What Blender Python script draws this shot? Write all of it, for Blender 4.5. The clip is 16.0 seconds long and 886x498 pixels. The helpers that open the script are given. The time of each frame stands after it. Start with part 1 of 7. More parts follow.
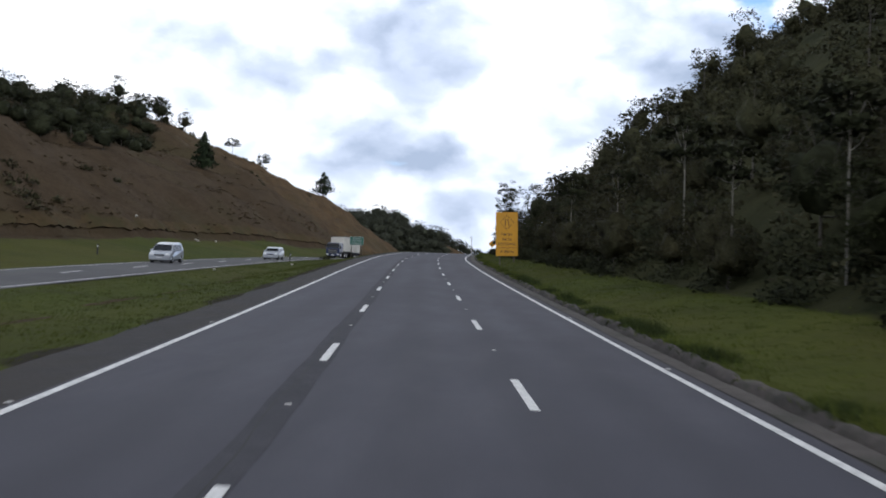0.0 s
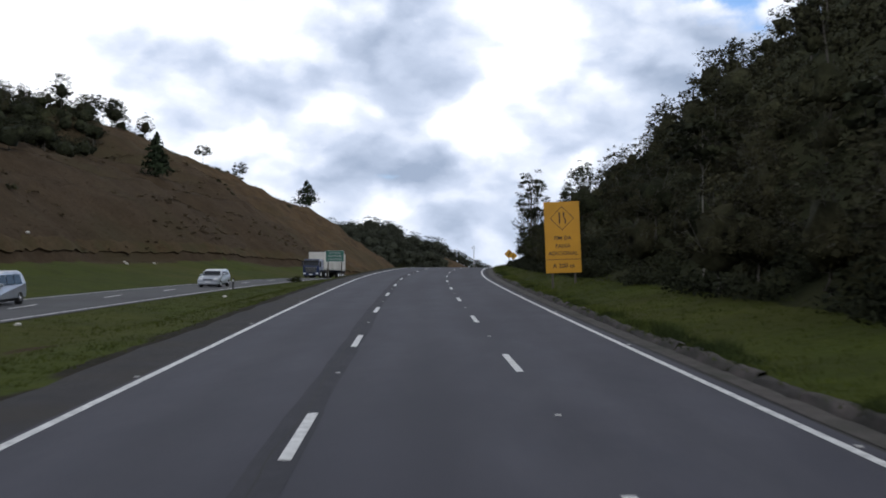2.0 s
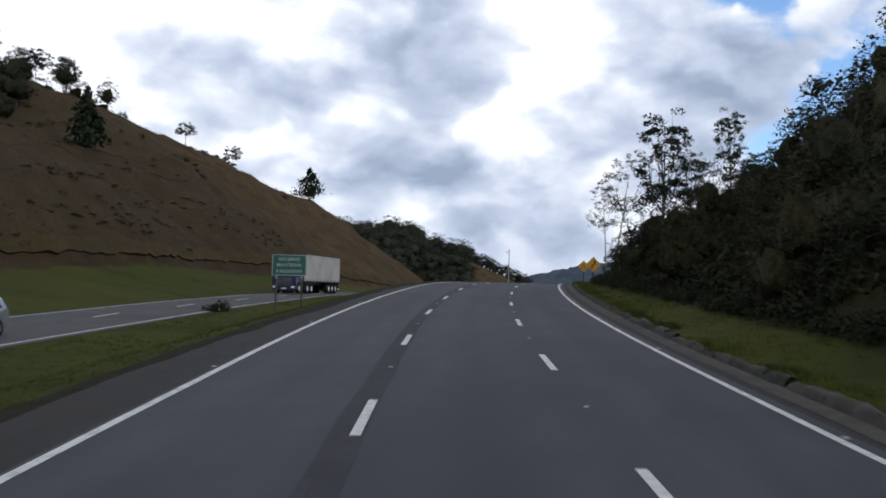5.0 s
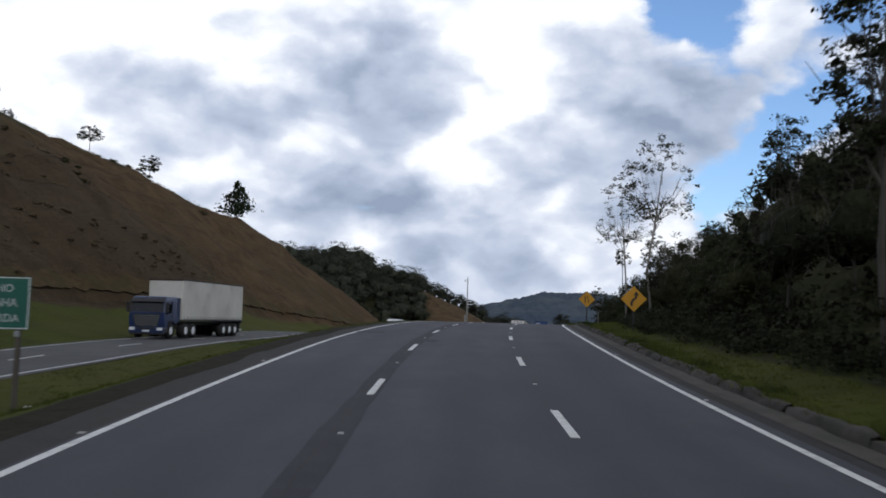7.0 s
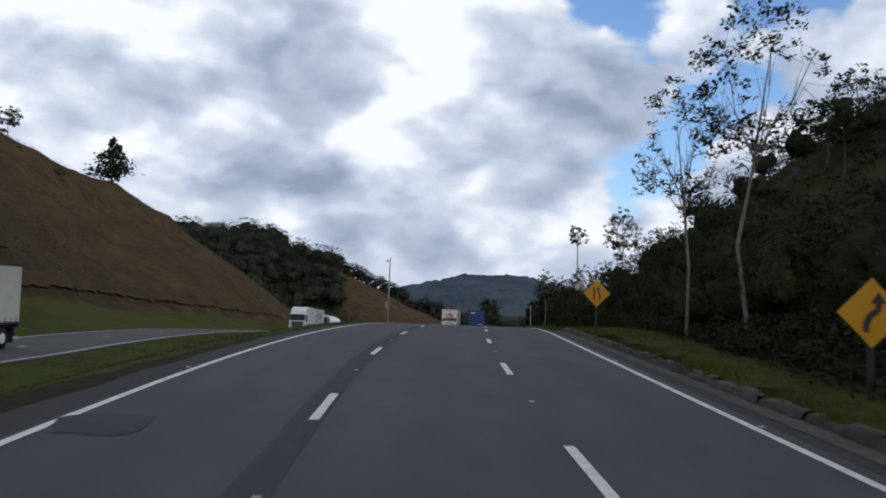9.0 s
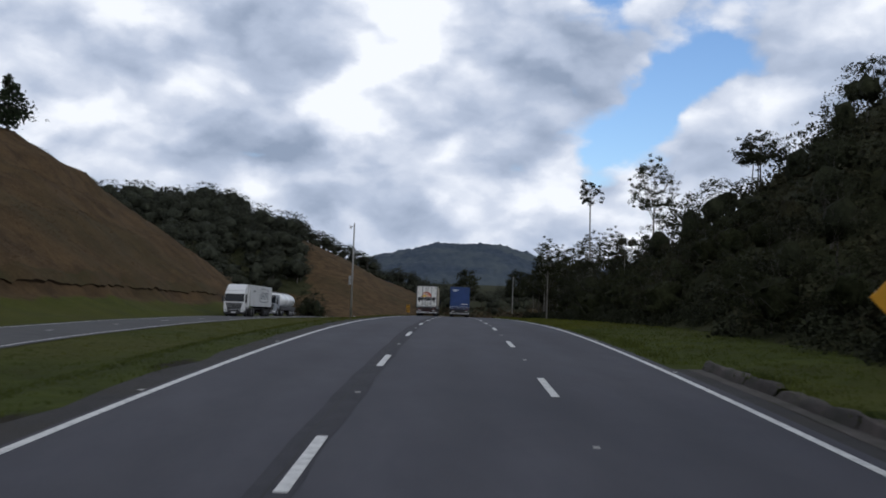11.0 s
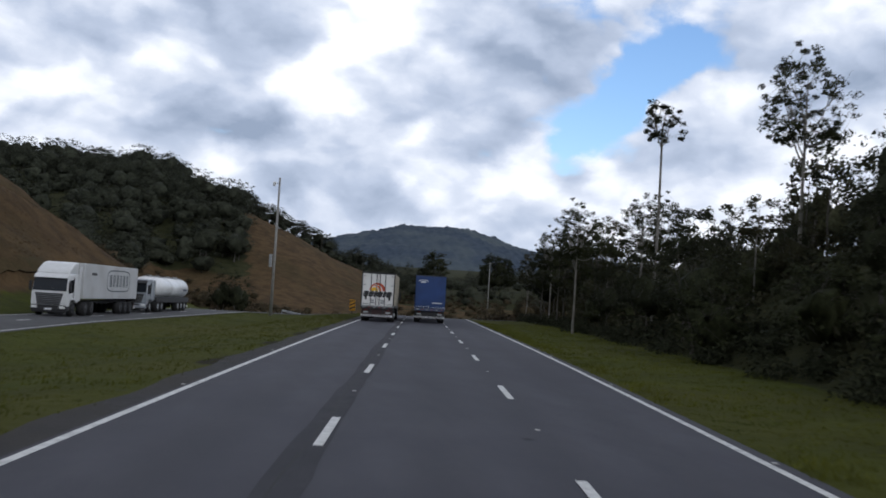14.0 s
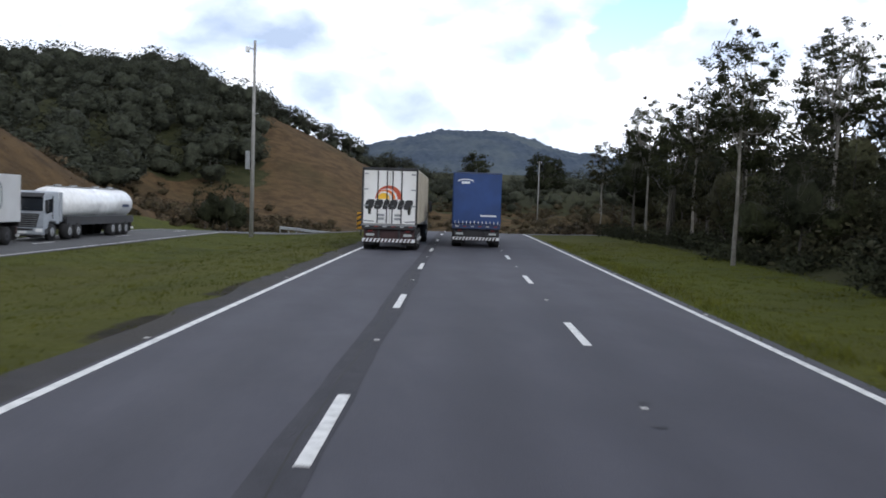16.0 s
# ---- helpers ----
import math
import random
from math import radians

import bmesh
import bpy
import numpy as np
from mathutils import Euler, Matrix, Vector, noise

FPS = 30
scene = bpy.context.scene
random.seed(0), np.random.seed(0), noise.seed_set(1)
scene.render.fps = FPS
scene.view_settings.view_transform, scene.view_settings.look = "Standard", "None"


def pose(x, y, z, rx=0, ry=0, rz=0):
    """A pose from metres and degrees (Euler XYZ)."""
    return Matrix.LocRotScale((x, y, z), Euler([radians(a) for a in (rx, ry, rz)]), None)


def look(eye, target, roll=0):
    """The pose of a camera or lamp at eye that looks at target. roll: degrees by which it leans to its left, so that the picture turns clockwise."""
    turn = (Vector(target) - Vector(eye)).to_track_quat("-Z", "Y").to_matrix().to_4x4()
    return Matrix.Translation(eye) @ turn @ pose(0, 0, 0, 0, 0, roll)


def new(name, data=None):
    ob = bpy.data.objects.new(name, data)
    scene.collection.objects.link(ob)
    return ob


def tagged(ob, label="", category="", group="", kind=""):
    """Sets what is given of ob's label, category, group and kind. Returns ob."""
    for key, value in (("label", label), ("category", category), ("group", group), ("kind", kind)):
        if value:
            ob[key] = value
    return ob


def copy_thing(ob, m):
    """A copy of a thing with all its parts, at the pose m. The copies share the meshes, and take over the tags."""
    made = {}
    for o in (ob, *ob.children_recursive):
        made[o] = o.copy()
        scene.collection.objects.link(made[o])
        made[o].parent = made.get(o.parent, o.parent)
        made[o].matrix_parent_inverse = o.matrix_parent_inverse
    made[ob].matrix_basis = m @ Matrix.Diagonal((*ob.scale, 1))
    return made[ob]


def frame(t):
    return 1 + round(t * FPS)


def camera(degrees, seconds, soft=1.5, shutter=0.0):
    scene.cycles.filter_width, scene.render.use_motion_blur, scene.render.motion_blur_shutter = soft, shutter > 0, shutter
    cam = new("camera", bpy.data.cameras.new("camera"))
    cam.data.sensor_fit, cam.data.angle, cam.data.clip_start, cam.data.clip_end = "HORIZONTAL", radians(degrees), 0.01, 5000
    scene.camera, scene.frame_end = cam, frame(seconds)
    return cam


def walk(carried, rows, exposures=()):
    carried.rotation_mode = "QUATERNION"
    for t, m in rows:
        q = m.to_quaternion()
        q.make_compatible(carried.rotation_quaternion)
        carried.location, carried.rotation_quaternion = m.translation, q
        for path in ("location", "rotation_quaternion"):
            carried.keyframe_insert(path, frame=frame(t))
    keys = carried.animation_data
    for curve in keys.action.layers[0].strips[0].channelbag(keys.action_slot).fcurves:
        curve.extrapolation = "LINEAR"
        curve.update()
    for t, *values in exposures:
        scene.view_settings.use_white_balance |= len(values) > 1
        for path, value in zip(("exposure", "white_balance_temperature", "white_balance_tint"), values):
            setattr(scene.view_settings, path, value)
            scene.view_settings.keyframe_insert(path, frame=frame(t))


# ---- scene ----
cam = camera(51.46, 16.0, soft=1.75, shutter=0.3)
PATH = [
    (0, (0.240, 2.529, 2.478), (-0.270, 12.510, 2.835), 2.31),
    (0.5, (-0.354, 10.381, 2.816), (-0.991, 20.347, 3.336), 1.67),
    (1, (-1.037, 18.116, 3.143), (-1.592, 28.100, 3.254), 1.14),
    (1.5, (-1.736, 26.018, 3.533), (-2.421, 35.964, 4.317), 1.05),
    (2, (-2.513, 33.742, 3.843), (-2.974, 43.720, 4.325), 0.27),
    (2.5, (-3.221, 41.358, 4.177), (-3.806, 51.321, 4.812), 1.01),
    (3, (-3.887, 49.024, 4.468), (-4.649, 58.977, 5.061), 1.33),
    (3.5, (-4.563, 56.710, 4.965), (-5.155, 66.687, 5.296), 0.26),
    (6, (-7.184, 94.641, 6.782), (-7.834, 104.601, 7.390), 2.69),
    (6.5, (-7.574, 102.099, 7.082), (-7.956, 112.086, 7.433), 3.88),
    (7, (-7.870, 109.430, 7.451), (-8.055, 119.393, 8.289), 1.60),
    (7.5, (-8.142, 116.638, 7.792), (-8.082, 126.632, 8.113), 1.55),
    (8, (-8.355, 123.905, 8.161), (-7.770, 133.875, 8.669), -0.88),
    (8.5, (-8.290, 131.128, 8.502), (-7.690, 141.088, 9.162), 1.57),
    (11, (-6.489, 166.918, 9.886), (-5.486, 176.862, 10.216), 1.78),
    (11.5, (-5.859, 174.098, 10.091), (-4.545, 184.010, 10.255), 2.17),
    (12, (-5.116, 181.334, 10.191), (-3.600, 191.217, 10.367), 0.74),
    (12.5, (-4.313, 188.636, 10.234), (-2.905, 198.536, 10.115), 2.24),
    (13, (-3.502, 195.859, 10.242), (-2.135, 205.762, 10.509), 3.00),
    (13.5, (-2.703, 203.118, 10.154), (-1.294, 213.016, 10.350), 4.37),
    (14, (-1.801, 210.431, 9.999), (-0.420, 220.334, 10.168), 3.49),
    (14.5, (-0.952, 217.784, 9.838), (0.382, 227.694, 9.752), 3.18),
    (15, (-0.123, 225.086, 9.640), (1.030, 235.020, 9.642), 3.37),
    (15.5, (0.668, 232.453, 9.378), (1.640, 242.383, 8.702), 2.77),
    (16, (1.588, 239.735, 9.120), (2.585, 249.647, 8.248), 1.83),
]
EXPOSURES = [(0.0, 0.65, 6300, 10), (1.0, 0.58, 6300, 10), (2.0, 0.35, 6300, 10), (3.5, 0.27, 6250, 10), (6.5, 0.1, 6260, 10), (8.5, 0.0, 6220, 10), (11.0, -0.03, 6200, 10), (12.0, -0.03, 6200, 10), (13.0, 0.22, 6200, 10), (14.5, 0.12, 6200, 10), (15.2, 0.28, 6220, 10), (15.6, 0.48, 6200, 10), (16.0, 0.95, 6250, 10)]
walk(cam, [(t, look(eye, target, roll)) for t, eye, target, roll in PATH], EXPOSURES)

# ---- light, sky, exposure ----
def nd(nt, kind, **kw):
    n = nt.nodes.new(kind)
    for k, v in kw.items():
        if k == "op":
            n.operation = v
        elif k == "blend":
            n.blend_type = v
        elif k == "dtype":
            n.data_type = v
    return n


def math_node(nt, op, a, b=None, clamp=False):
    n = nd(nt, "ShaderNodeMath", op=op)
    n.use_clamp = clamp
    for i, v in enumerate((a, b)):
        if v is None:
            continue
        if isinstance(v, (int, float)):
            n.inputs[i].default_value = v
        else:
            nt.links.new(v, n.inputs[i])
    return n.outputs[0]


def ramp(nt, fac, stops, interp="LINEAR"):
    n = nt.nodes.new("ShaderNodeValToRGB")
    n.color_ramp.interpolation = interp
    els = n.color_ramp.elements
    while len(els) < len(stops):
        els.new(0.5)
    for e, (p, c) in zip(els, stops):
        e.position = p
        e.color = (*c, 1) if len(c) == 3 else (c[0], c[0], c[0], 1)
    nt.links.new(fac, n.inputs[0])
    return n.outputs[0]


def mix_rgb(nt, fac, a, b, blend="MIX"):
    n = nt.nodes.new("ShaderNodeMix")
    n.data_type = "RGBA"
    n.blend_type = blend
    for sock, v in ((n.inputs[0], fac), (n.inputs[6], a), (n.inputs[7], b)):
        if isinstance(v, (int, float)):
            sock.default_value = v
        elif isinstance(v, tuple):
            sock.default_value = (*v, 1)
        else:
            nt.links.new(v, sock)
    return n.outputs[2]


def noise_tex(nt, vec, scale, detail=4.0, rough=0.55, distort=0.0):
    n = nt.nodes.new("ShaderNodeTexNoise")
    n.inputs["Scale"].default_value = scale
    n.inputs["Detail"].default_value = detail
    n.inputs["Roughness"].default_value = rough
    n.inputs["Distortion"].default_value = distort
    if vec is not None:
        nt.links.new(vec, n.inputs["Vector"])
    return n.outputs["Fac"]


SUN_FROM = Vector((0.42, -0.72, 0.62)).normalized()


def build_sky():
    w = bpy.data.worlds.new("world")
    scene.world = w
    w.use_nodes = True
    nt = w.node_tree
    nt.nodes.clear()
    tc = nt.nodes.new("ShaderNodeTexCoord")
    sky = nt.nodes.new("ShaderNodeTexSky")
    sky.sky_type = "NISHITA"
    sky.sun_disc = False
    sky.sun_elevation = math.asin(SUN_FROM.z)
    sky.sun_rotation = math.atan2(SUN_FROM.x, SUN_FROM.y)
    # cloud heaps: noise over the direction, somewhat flattened, its edges warped
    def mapped(scale, place):
        mp = nt.nodes.new("ShaderNodeMapping")
        mp.inputs["Scale"].default_value = scale
        mp.inputs["Location"].default_value = place
        nt.links.new(tc.outputs["Generated"], mp.inputs[0])
        return mp.outputs[0]

    wn = nt.nodes.new("ShaderNodeTexNoise")
    wn.inputs["Scale"].default_value = 9.0
    wn.inputs["Detail"].default_value = 6.0
    wn.inputs["Roughness"].default_value = 0.6
    nt.links.new(mapped((1, 1, 1.4), (0.7, 0.2, 0.1)), wn.inputs["Vector"])
    off = nd(nt, "ShaderNodeVectorMath", op="SUBTRACT")
    nt.links.new(wn.outputs["Color"], off.inputs[0])
    off.inputs[1].default_value = (0.5, 0.5, 0.5)
    sc = nd(nt, "ShaderNodeVectorMath", op="SCALE")
    nt.links.new(off.outputs[0], sc.inputs[0])
    sc.inputs["Scale"].default_value = 0.06
    warped = nd(nt, "ShaderNodeVectorMath", op="ADD")
    nt.links.new(tc.outputs["Generated"], warped.inputs[0])
    nt.links.new(sc.outputs[0], warped.inputs[1])

    def lobe(az, el, wide):
        a, e = radians(az), radians(el)
        u = nd(nt, "ShaderNodeVectorMath", op="NORMALIZE")
        nt.links.new(warped.outputs[0], u.inputs[0])
        n = nd(nt, "ShaderNodeVectorMath", op="DOT_PRODUCT")
        nt.links.new(u.outputs[0], n.inputs[0])
        n.inputs[1].default_value = (math.sin(a) * math.cos(e), math.cos(a) * math.cos(e), math.sin(e))
        m = nt.nodes.new("ShaderNodeMapRange")
        m.interpolation_type = "SMOOTHSTEP"
        m.inputs[1].default_value = radians(wide)
        m.inputs[2].default_value = 0.0
        nt.links.new(math_node(nt, "ARCCOSINE", math_node(nt, "MINIMUM", n.outputs["Value"], 1.0)), m.inputs[0])
        return m.outputs[0]

    def shifted(lift, scale, place):
        add = nd(nt, "ShaderNodeVectorMath", op="ADD")
        nt.links.new(mapped(scale, (place[0], place[1], place[2] + lift * scale[2])), add.inputs[0])
        nt.links.new(sc.outputs[0], add.inputs[1])
        return add.outputs[0]

    def billow(scale, lift):
        v = nt.nodes.new("ShaderNodeTexVoronoi")
        v.feature = "SMOOTH_F1"
        v.inputs["Scale"].default_value = scale
        v.inputs["Smoothness"].default_value = 0.35
        v.inputs["Detail"].default_value = 2.0
        v.inputs["Roughness"].default_value = 0.55
        nt.links.new(shifted(lift, (1, 1, 1.6), (0.2, 0.5, 0.3)), v.inputs["Vector"])
        return math_node(nt, "SUBTRACT", 1.0, v.outputs["Distance"])

    # heaped cloud: density by noise and billows, lit from above by its fall upwards
    def density(lift):
        n1 = noise_tex(nt, shifted(lift, (1, 1, 1.9), (0.3, 0.1, 0.4)), 4.6, 9.0, 0.55, 0.1)
        n2 = billow(10.0, lift)
        return math_node(nt, "ADD", math_node(nt, "MULTIPLY", n1, 0.72), math_node(nt, "MULTIPLY", n2, 0.28))

    thick = density(0.0)
    above = density(0.03)
    relief = math_node(nt, "SUBTRACT", thick, above)
    gap = 0.0
    for az, el, wide, much in ((21.5, 14.0, 4.4, 0.38), (18.0, 10.6, 3.8, 0.36), (15.2, 8.6, 3.2, 0.32), (15.5, 18.0, 4.8, 0.38), (12.0, 20.5, 4.5, 0.28), (24.0, 20.0, 6.0, 0.34)):
        gap = math_node(nt, "ADD", gap, math_node(nt, "MULTIPLY", lobe(az, el, wide), much))
    cover = math_node(nt, "SUBTRACT", math_node(nt, "ADD", thick, 0.36), gap)
    cover = ramp(nt, cover, [(0.46, (0.0,)), (0.60, (1.0,))], "EASE")
    dark, bright = 0.0, 0.0
    for az, el, wide, much in ((-6.2, 14.5, 6.5, 0.21), (-21.0, 14.5, 4.0, 0.10), (-4.7, 8.7, 3.5, 0.12), (12.0, 13.5, 7.5, 0.19), (5.5, 9.5, 4.0, 0.10), (-3.0, 5.4, 4.0, 0.18), (3.0, 4.2, 4.0, 0.18), (-9.0, 6.2, 3.5, 0.10), (27.0, 13.0, 9.0, 0.16), (22.0, 5.5, 5.0, 0.10)):
        dark = math_node(nt, "ADD", dark, math_node(nt, "MULTIPLY", lobe(az, el, wide), much))
    for az, el, wide, much in ((-18.0, 18.0, 12.0, 0.14), (3.0, 17.0, 6.0, 0.16), (-0.6, 10.4, 2.8, 0.20), (-9.0, 12.6, 1.8, 0.14), (6.0, 7.8, 2.4, 0.14), (13.2, 6.4, 2.4, 0.20), (17.0, 7.0, 2.0, 0.16), (0.0, 2.8, 2.0, 0.14), (-28.0, 12.0, 12.0, 0.10), (9.0, 21.0, 6.0, 0.12)):
        bright = math_node(nt, "ADD", bright, math_node(nt, "MULTIPLY", lobe(az, el, wide), much))
    wide_tone = noise_tex(nt, shifted(0.0, (1, 1, 1.7), (1.3, 0.4, 0.9)), 5.0, 8.0, 0.46, 0.1)
    tone = math_node(nt, "ADD", math_node(nt, "MULTIPLY", wide_tone, 0.75), math_node(nt, "MULTIPLY", relief, 0.9))
    tone = math_node(nt, "ADD", math_node(nt, "SUBTRACT", tone, dark), bright)
    tone = math_node(nt, "ADD", tone, 0.09)
    cloud = ramp(nt, tone, [(0.14, (0.30, 0.36, 0.47)), (0.34, (0.50, 0.56, 0.68)), (0.47, (0.70, 0.74, 0.83)), (0.60, (0.98, 0.99, 1.02))])
    # unseen cloud above the view is dimmed to weaken the light on the ground
    z = nt.nodes.new("ShaderNodeSeparateXYZ")
    nt.links.new(tc.outputs["Generated"], z.inputs[0])
    overhead_dim = ramp(nt, z.outputs[2], [(0.36, (1.0,)), (0.80, (0.45,))], "EASE")
    cloud = mix_rgb(nt, 1.0, cloud, overhead_dim, "MULTIPLY")
    blue = mix_rgb(nt, 1.0, sky.outputs[0], (0.118, 0.136, 0.160), "MULTIPLY")
    colour = mix_rgb(nt, cover, blue, cloud)
    bg = nt.nodes.new("ShaderNodeBackground")
    bg.inputs[1].default_value = 1.0
    nt.links.new(colour, bg.inputs[0])
    out = nt.nodes.new("ShaderNodeOutputWorld")
    nt.links.new(bg.outputs[0], out.inputs[0])


build_sky()
sun = new("sun", bpy.data.lights.new("sun", "SUN"))
sun.data.energy = 0.55
sun.data.angle = radians(14)
sun.data.color = (1.0, 0.96, 0.90)
sun.matrix_world = look(SUN_FROM * 50, (0, 0, 0))


# ---- materials ----
def material(name, c1, c2, scale=6.0, rough=0.8, bump=0.0, metal=0.0, c3=None, scale3=0.7, stretch=None, island=0.0, random_ob=0.0, spec=0.5,
             bump_scale=None, coat=0.0, trans=0.0):
    m = bpy.data.materials.new(name)
    m.use_nodes = True
    nt = m.node_tree
    bs = nt.nodes["Principled BSDF"]
    tc = nt.nodes.new("ShaderNodeTexCoord")
    vec = tc.outputs["Object"]
    if stretch:
        mp = nt.nodes.new("ShaderNodeMapping")
        mp.inputs["Scale"].default_value = stretch
        nt.links.new(vec, mp.inputs[0])
        vec = mp.outputs[0]
    n1 = noise_tex(nt, vec, scale, 5.0, 0.6)
    col = mix_rgb(nt, ramp(nt, n1, [(0.32, (0.0,)), (0.68, (1.0,))]), c1, c2)
    if c3:
        n2 = noise_tex(nt, vec, scale3, 3.0, 0.55)
        col = mix_rgb(nt, ramp(nt, n2, [(0.45, (0.0,)), (0.66, (0.85,))]), col, c3)
    if island:
        g = nt.nodes.new("ShaderNodeNewGeometry")
        k = math_node(nt, "ADD", math_node(nt, "MULTIPLY", g.outputs["Random Per Island"], 2 * island), 1 - island)
        col = mix_rgb(nt, 1.0, col, k, "MULTIPLY")
    if random_ob:
        oi = nt.nodes.new("ShaderNodeObjectInfo")
        k = math_node(nt, "ADD", math_node(nt, "MULTIPLY", oi.outputs["Random"], 2 * random_ob), 1 - random_ob)
        col = mix_rgb(nt, 1.0, col, k, "MULTIPLY")
    nt.links.new(col, bs.inputs["Base Color"])
    bs.inputs["Roughness"].default_value = rough
    bs.inputs["Metallic"].default_value = metal
    bs.inputs["Specular IOR Level"].default_value = spec
    bs.inputs["Coat Weight"].default_value = coat
    if trans:
        bs.inputs["Subsurface Weight"].default_value = 0.0
    if bump:
        b = nt.nodes.new("ShaderNodeBump")
        b.inputs["Strength"].default_value = bump
        b.inputs["Distance"].default_value = 0.02
        nt.links.new(noise_tex(nt, vec, bump_scale or scale * 4, 4.0, 0.6), b.inputs["Height"])
        nt.links.new(b.outputs[0], bs.inputs["Normal"])
    return m


def plain(name, c, rough=0.5, metal=0.0, spec=0.5, vary=0.12, scale=3.0, coat=0.0):
    return material(name, tuple(v * (1 - vary) for v in c), tuple(min(1, v * (1 + vary)) for v in c), scale, rough, 0.0, metal, spec=spec, coat=coat)


ASPHALT = material("asphalt", (0.048, 0.048, 0.063), (0.064, 0.064, 0.080), 1.2, 0.84, 0.25, c3=(0.043, 0.043, 0.057), scale3=0.25, stretch=(1, 0.25, 1), bump_scale=60, spec=0.4)


def wheel_tracks(m):
    """Paler wheel tracks and darker lane middles, and the grain of the chippings."""
    nt = m.node_tree
    bs = nt.nodes["Principled BSDF"]
    src = bs.inputs["Base Color"].links[0].from_socket
    a = nt.nodes.new("ShaderNodeAttribute")
    a.attribute_name = "across"
    tc = nt.nodes.new("ShaderNodeTexCoord")
    lane = math_node(nt, "MULTIPLY", math_node(nt, "SUBTRACT", a.outputs["Fac"], 0.43), 2 * math.pi / 1.73)
    wave = math_node(nt, "MULTIPLY", math_node(nt, "COSINE", lane), -0.07)
    patchy = noise_tex(nt, tc.outputs["Object"], 0.35, 4.0, 0.6)
    grain = noise_tex(nt, tc.outputs["Object"], 55.0, 2.0, 0.7)
    k = math_node(nt, "ADD", math_node(nt, "MULTIPLY", wave, math_node(nt, "MULTIPLY", patchy, 2.0)), 1.0)
    k = math_node(nt, "ADD", k, math_node(nt, "MULTIPLY", math_node(nt, "SUBTRACT", grain, 0.5), 0.55))
    k = math_node(nt, "ADD", k, math_node(nt, "MULTIPLY", math_node(nt, "SUBTRACT", patchy, 0.5), 0.35))
    nt.links.new(mix_rgb(nt, 1.0, src, k, "MULTIPLY"), bs.inputs["Base Color"])


wheel_tracks(ASPHALT)
ASPHALT_PATCH = material("asphalt_patch", (0.040, 0.040, 0.049), (0.053, 0.053, 0.063), 2.5, 0.88, 0.6, c3=(0.038, 0.039, 0.047), scale3=0.9, bump_scale=40, spec=0.3)
CRACK = plain("crack_filler", (0.016, 0.016, 0.018), 0.8)
ASPHALT_SHOULDER = material("asphalt_shoulder", (0.030, 0.029, 0.031), (0.044, 0.042, 0.043), 1.5, 0.92, 0.6, c3=(0.040, 0.036, 0.032), scale3=0.4, bump_scale=40, spec=0.3)
ASPHALT_FAR = material("asphalt_far", (0.074, 0.075, 0.080), (0.098, 0.098, 0.102), 0.8, 0.9, 0.3, c3=(0.066, 0.066, 0.070), scale3=0.15, bump_scale=40, spec=0.3)
PAINT = material("road_paint", (0.62, 0.62, 0.61), (0.74, 0.74, 0.73), 9.0, 0.6, 0.2, c3=(0.40, 0.40, 0.40), scale3=5.0)
KERB = material("kerb_concrete", (0.040, 0.034, 0.031), (0.076, 0.064, 0.058), 4.0, 0.95, 0.9, c3=(0.030, 0.030, 0.022), scale3=1.4, bump_scale=18, random_ob=0.35)
CONCRETE = material("gutter_concrete", (0.050, 0.044, 0.040), (0.084, 0.073, 0.066), 3.0, 0.95, 0.7, c3=(0.036, 0.036, 0.026), scale3=0.8, bump_scale=30, random_ob=0.25)
STONE = material("white_stone", (0.45, 0.44, 0.40), (0.62, 0.60, 0.56), 4.0, 0.9, 0.5)
BARK = material("bark", (0.050, 0.045, 0.038), (0.095, 0.086, 0.072), 5.0, 0.95, 0.6, stretch=(1, 1, 0.2), bump_scale=14)
BARK_PALE = material("pale_bark", (0.13, 0.12, 0.105), (0.24, 0.225, 0.20), 4.0, 0.9, 0.4, c3=(0.12, 0.115, 0.09), scale3=1.1, bump_scale=14)


